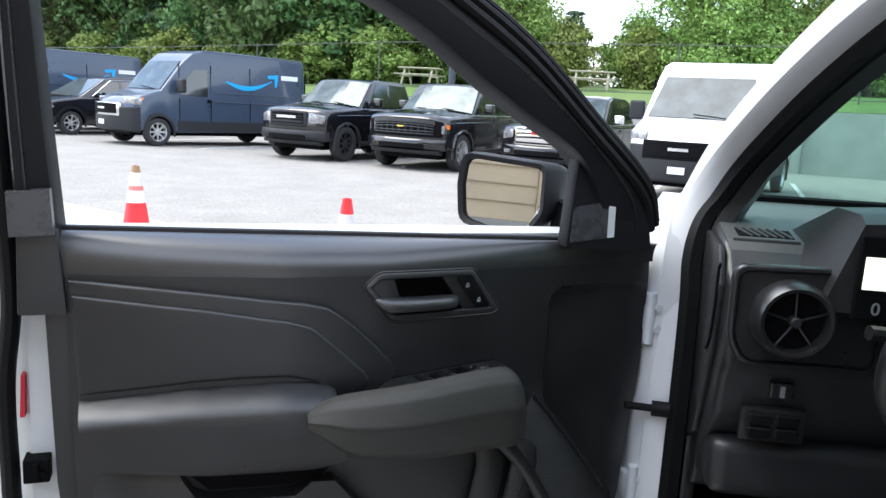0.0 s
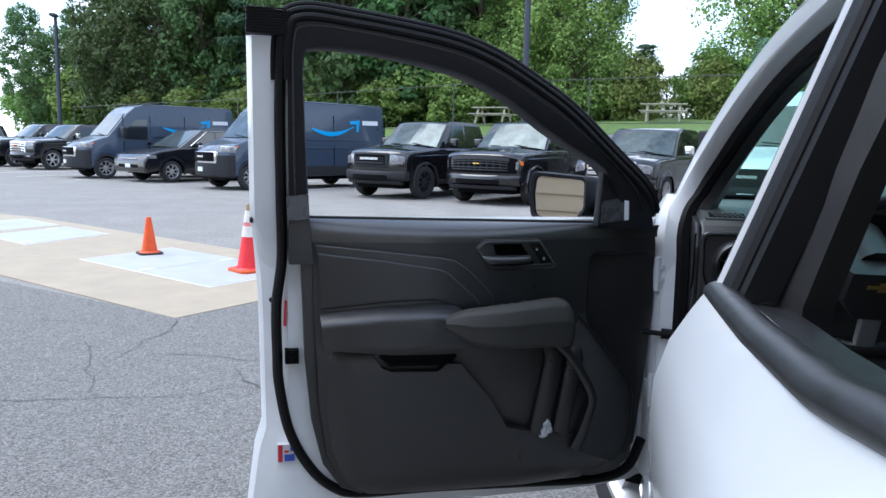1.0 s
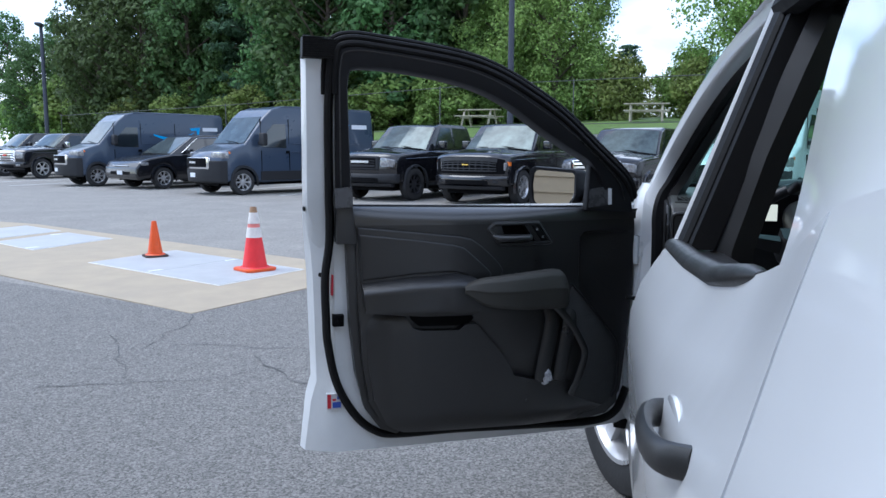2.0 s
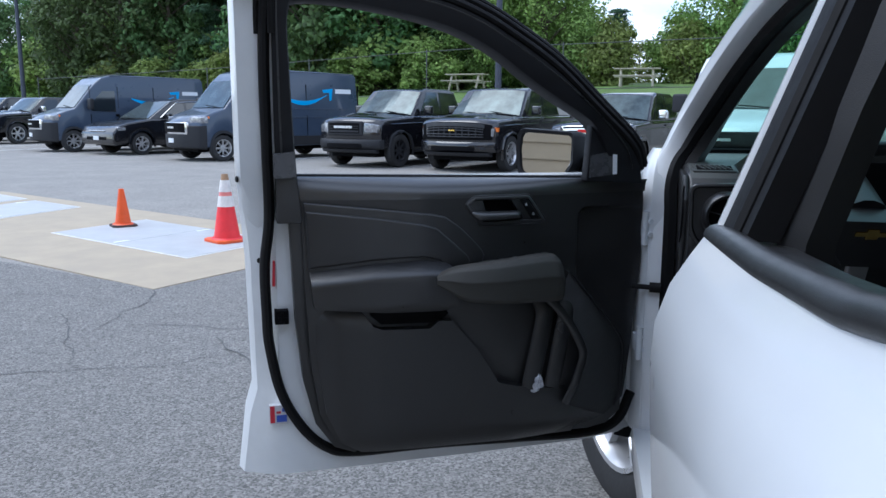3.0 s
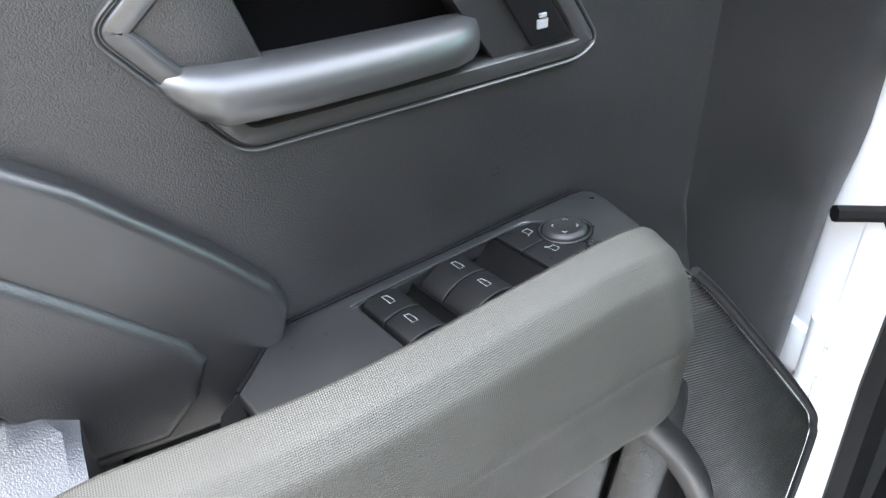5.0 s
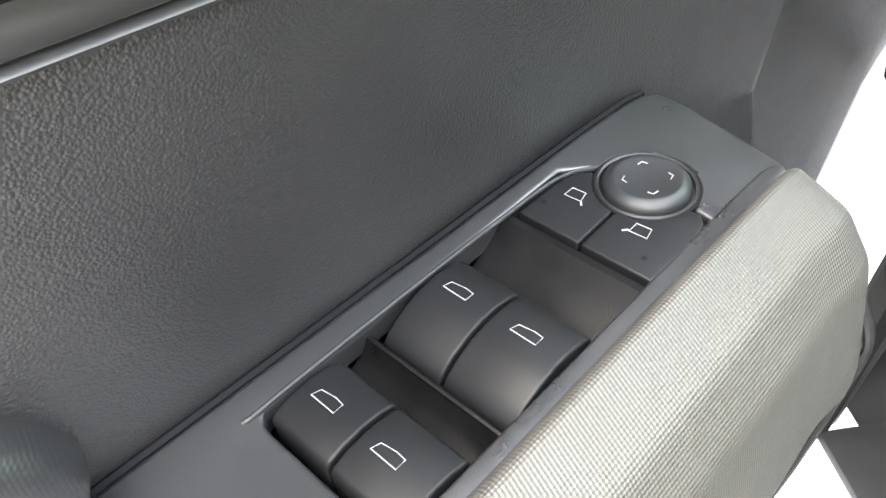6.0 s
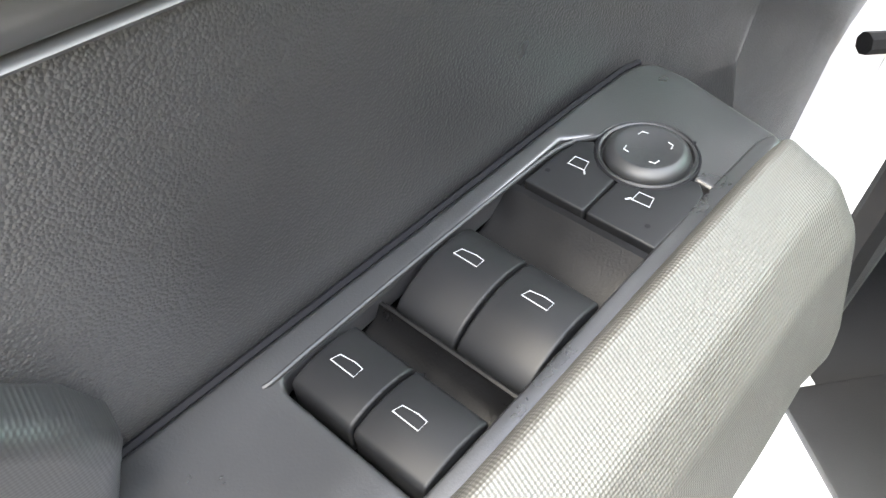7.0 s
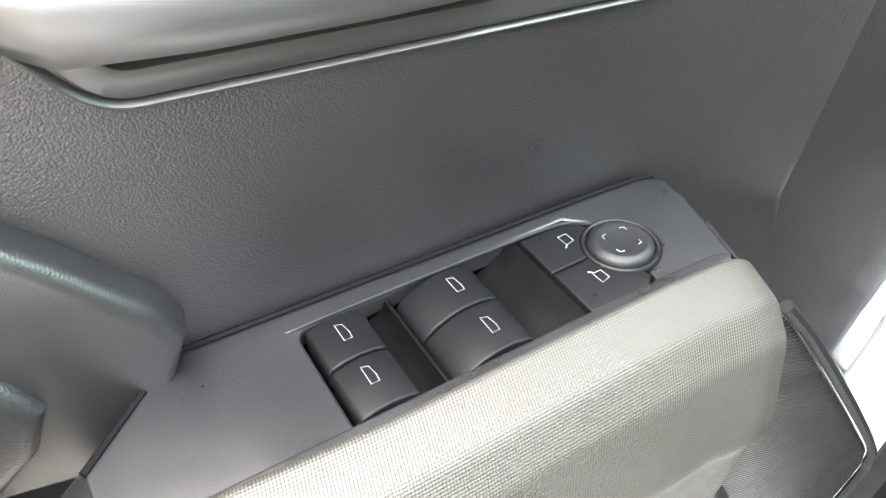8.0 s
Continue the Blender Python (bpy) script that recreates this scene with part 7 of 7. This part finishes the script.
# ---------------------------------------------------------------- trees
def blob_tree(seed, height, spread, crown_low, clumps, leaves, leaf_size, conifer=False):
    """Trunk and limb mesh, and a crown of small bent leaf sprays round many clump centres."""
    r = random.Random(seed)
    wood = tube(smooth_path([(0, 0, -0.3), (r.uniform(-.1, .1), r.uniform(-.1, .1), height * 0.35), (r.uniform(-.3, .3), r.uniform(-.3, .3), height * 0.7), (r.uniform(-.2, .2), r.uniform(-.2, .2), height * 0.97)], 8), 0.16, 7)
    for v in wood.verts:
        k = 1.15 - 0.95 * max(v.co.z, 0) / height
        v.co.x, v.co.y = v.co.x * k, v.co.y * k
    centres = []
    for c in range(clumps):
        u = (c + 0.5) / clumps
        z = height * (crown_low + (1 - crown_low) * u)
        if conifer:
            rad = spread * (1.03 - u) ** 0.85
        else:
            rad = spread * (0.35 + 0.75 * math.sin(math.pi * min(0.12 + u * 0.88, 1.0)) ** 0.8)
        a = c * 2.399 + r.uniform(-0.5, 0.5)
        q = rad * r.uniform(0.35, 1.0)
        p = Vector((math.cos(a) * q, math.sin(a) * q, z + r.uniform(-0.3, 0.3)))
        centres.append((p, rad))
        if c % 2 == 0:
            b = Vector((0, 0, max(p.z - q * (0.15 if conifer else 0.7), height * crown_low * 0.8)))
            add(wood, tube([b, b.lerp(p, 0.55) + Vector((0, 0, 0.1)), p], 0.035 if conifer else 0.05, 5))
    verts, faces = [], []
    per = leaves // clumps
    for p, rad in centres:
        cr = (0.30 + 0.24 * spread) * r.uniform(0.7, 1.25)
        for _ in range(per):
            d = Vector((r.gauss(0, 1), r.gauss(0, 1), r.gauss(0, 0.7)))
            d = d.normalized() * cr * (r.random() ** 0.45)
            if conifer:
                d.z *= 0.35
                d += Vector((p.x, p.y, 0)).normalized() * r.uniform(-0.2, 0.5) if p.xy.length > 0.05 else Vector()
                d.z -= 0.12 * d.xy.length
            c = p + d
            n = (d.normalized() + Vector((r.uniform(-.8, .8), r.uniform(-.8, .8), r.uniform(-.2, .9)))).normalized()
            t = n.cross(Vector((r.uniform(-1, 1), r.uniform(-1, 1), r.uniform(-1, 1)))).normalized()
            s = n.cross(t)
            l = leaf_size * r.uniform(0.6, 1.35)
            w = l * (0.35 if conifer else 0.62)
            b = len(verts)
            verts += [(c - t * l).to_tuple(), (c + s * w - n * l * 0.2).to_tuple(), (c + t * l).to_tuple(), (c - s * w - n * l * 0.2).to_tuple()]
            faces += [(b, b + 1, b + 2), (b, b + 2, b + 3)]
    return wood, (verts, [], faces)


def tree(name, label, seed, mat, **kw):
    wood, crown = blob_tree(seed, **kw)
    t = thing(name, label, "tree", group="trees behind the car park")
    part("trunk", wood, BARK, t, smooth=True)
    part("crown", crown, mat, t)
    return t


kinds = [tree("broadleaf_tree", "tall dense green broadleaf tree at the wood's edge", 11, LEAF, height=13, spread=3.6, crown_low=0.05, clumps=80, leaves=11000, leaf_size=0.175),
         tree("broadleaf_tree", "broad leafy tree with a rounded uneven crown", 12, LEAF_B, height=9.5, spread=3.1, crown_low=0.07, clumps=56, leaves=10000, leaf_size=0.145),
         tree("pine_tree", "tall dark conifer among the broadleaf trees", 13, NEEDLE, height=15, spread=2.9, crown_low=0.06, clumps=76, leaves=9500, leaf_size=0.20, conifer=True),
         tree("broadleaf_tree", "slim tall green tree in the wood", 14, LEAF, height=15, spread=2.8, crown_low=0.12, clumps=66, leaves=9500, leaf_size=0.17)]
single = tree("broadleaf_tree", "big single green tree with a full crown on the lawn", 17, LEAF_B, height=9.5, spread=3.1, crown_low=0.07, clumps=90, leaves=34000, leaf_size=0.085)
bush = tree("bush", "low bright green shrub by the fence", 15, LEAF_B, height=3.0, spread=1.4, crown_low=0.02, clumps=26, leaves=4500, leaf_size=0.11)
FAR = pose(0, -220, -40)
spots = []
rt = random.Random(21)
# rows of trees at the back of the lawn: s along the wall, d behind it
for row, (d0, step, tall) in enumerate(((11.5, 3.6, 1.0), (15.5, 3.9, 1.15), (20.5, 4.4, 1.3))):
    s = -62.0
    while s < 46:
        spots.append((s + rt.uniform(-0.8, 0.8), d0 + rt.uniform(-1.2, 1.2), row, tall))
        s += step * rt.uniform(0.8, 1.2)
for n, (s, d, row, tall) in enumerate(spots):
    p = W0 + ROW * s + BACK * d
    # the low gap in the wood, where the sky shows through
    low = -3.0 < s < 16
    if -24.0 < s - 0.25 * (d - 11.5) * (1 if s < -10 else 0) < -4.5:
        continue
    k = rt.choice((0, 0, 1, 2, 3, 3)) if not low else 1
    if low and row > 0 and rt.random() < 0.45:
        continue
    sc = tall * rt.uniform(0.85, 1.15) * (0.62 if low else 1.0)
    if s < -46:
        sc *= 0.80 if s > -53 else 0.52
    q = copy_thing(kinds[k], pose(p.x, p.y, bank_height(p) - 0.1, 0, 0, rt.uniform(0, 360)))
    q.scale = (sc, sc, sc * rt.uniform(0.92, 1.1))
for s, d in ((-43, 9), (-40, 9.5), (-37, 8.8), (-33, 9.2), (-29, 9.0), (-25, 9.5), (-47, 9)):
    p = W0 + ROW * s + BACK * d
    q = copy_thing(bush, pose(p.x, p.y, bank_height(p) - 0.1, 0, 0, rt.uniform(0, 360)))
    q.scale = (1.1, 1.1, rt.uniform(0.7, 1.1))
s = -60.0
while s < 44:
    for d in (12.5, 18.5, 24.0) if not -24.5 < s < -4.0 else ():
        p = W0 + ROW * (s + rt.uniform(-1, 1)) + BACK * (d + rt.uniform(-1, 1))
        q = copy_thing(bush, pose(p.x, p.y, bank_height(p) - 0.1, 0, 0, rt.uniform(0, 360)))
        e = rt.uniform(1.1, 1.6)
        q.scale = (1.7, 1.7, e)
    s += 2.6
# the two single trees on either side of the gap, and low woods far behind it
for s, d, k, sc in ((-19.2, 11.0, 1, 1.02), (-9.0, 10.6, 1, 1.04), (-22.8, 12.5, 1, 0.80), (-23.5, 17.5, 3, 0.85), (-15.6, 9.5, 4, 0.9), (-13.0, 13.0, 4, 1.0), (-12.0, 10.0, 4, 0.8), (-7.0, 13.0, 4, 1.3), (-10.5, 14.0, 4, 1.2), (-18.5, 15.0, 4, 1.2), (-21.0, 14.0, 4, 1.2)):
    p = W0 + ROW * s + BACK * d
    q = copy_thing(single if k == 1 else (kinds + [bush])[k], pose(p.x, p.y, bank_height(p) - 0.1, 0, 0, rt.uniform(0, 360)))
    q.scale = (sc, sc, sc)
for n in range(14):
    p = W0 + ROW * (-40 + 3.1 * n + rt.uniform(-1, 1)) + BACK * (48 + rt.uniform(-4, 4))
    q = copy_thing(kinds[(0, 2, 1, 3)[n % 4]], pose(p.x, p.y, bank_height(p) - 0.1, 0, 0, rt.uniform(0, 360)))
    e = rt.uniform(0.42, 0.56)
    q.scale = (e * 1.5, e * 1.5, e)
for k, o in enumerate(kinds + [bush, single]):
    p = W0 - ROW * (56 + 3 * k) + BACK * 26
    o.matrix_world = pose(p.x, p.y, 1.5)
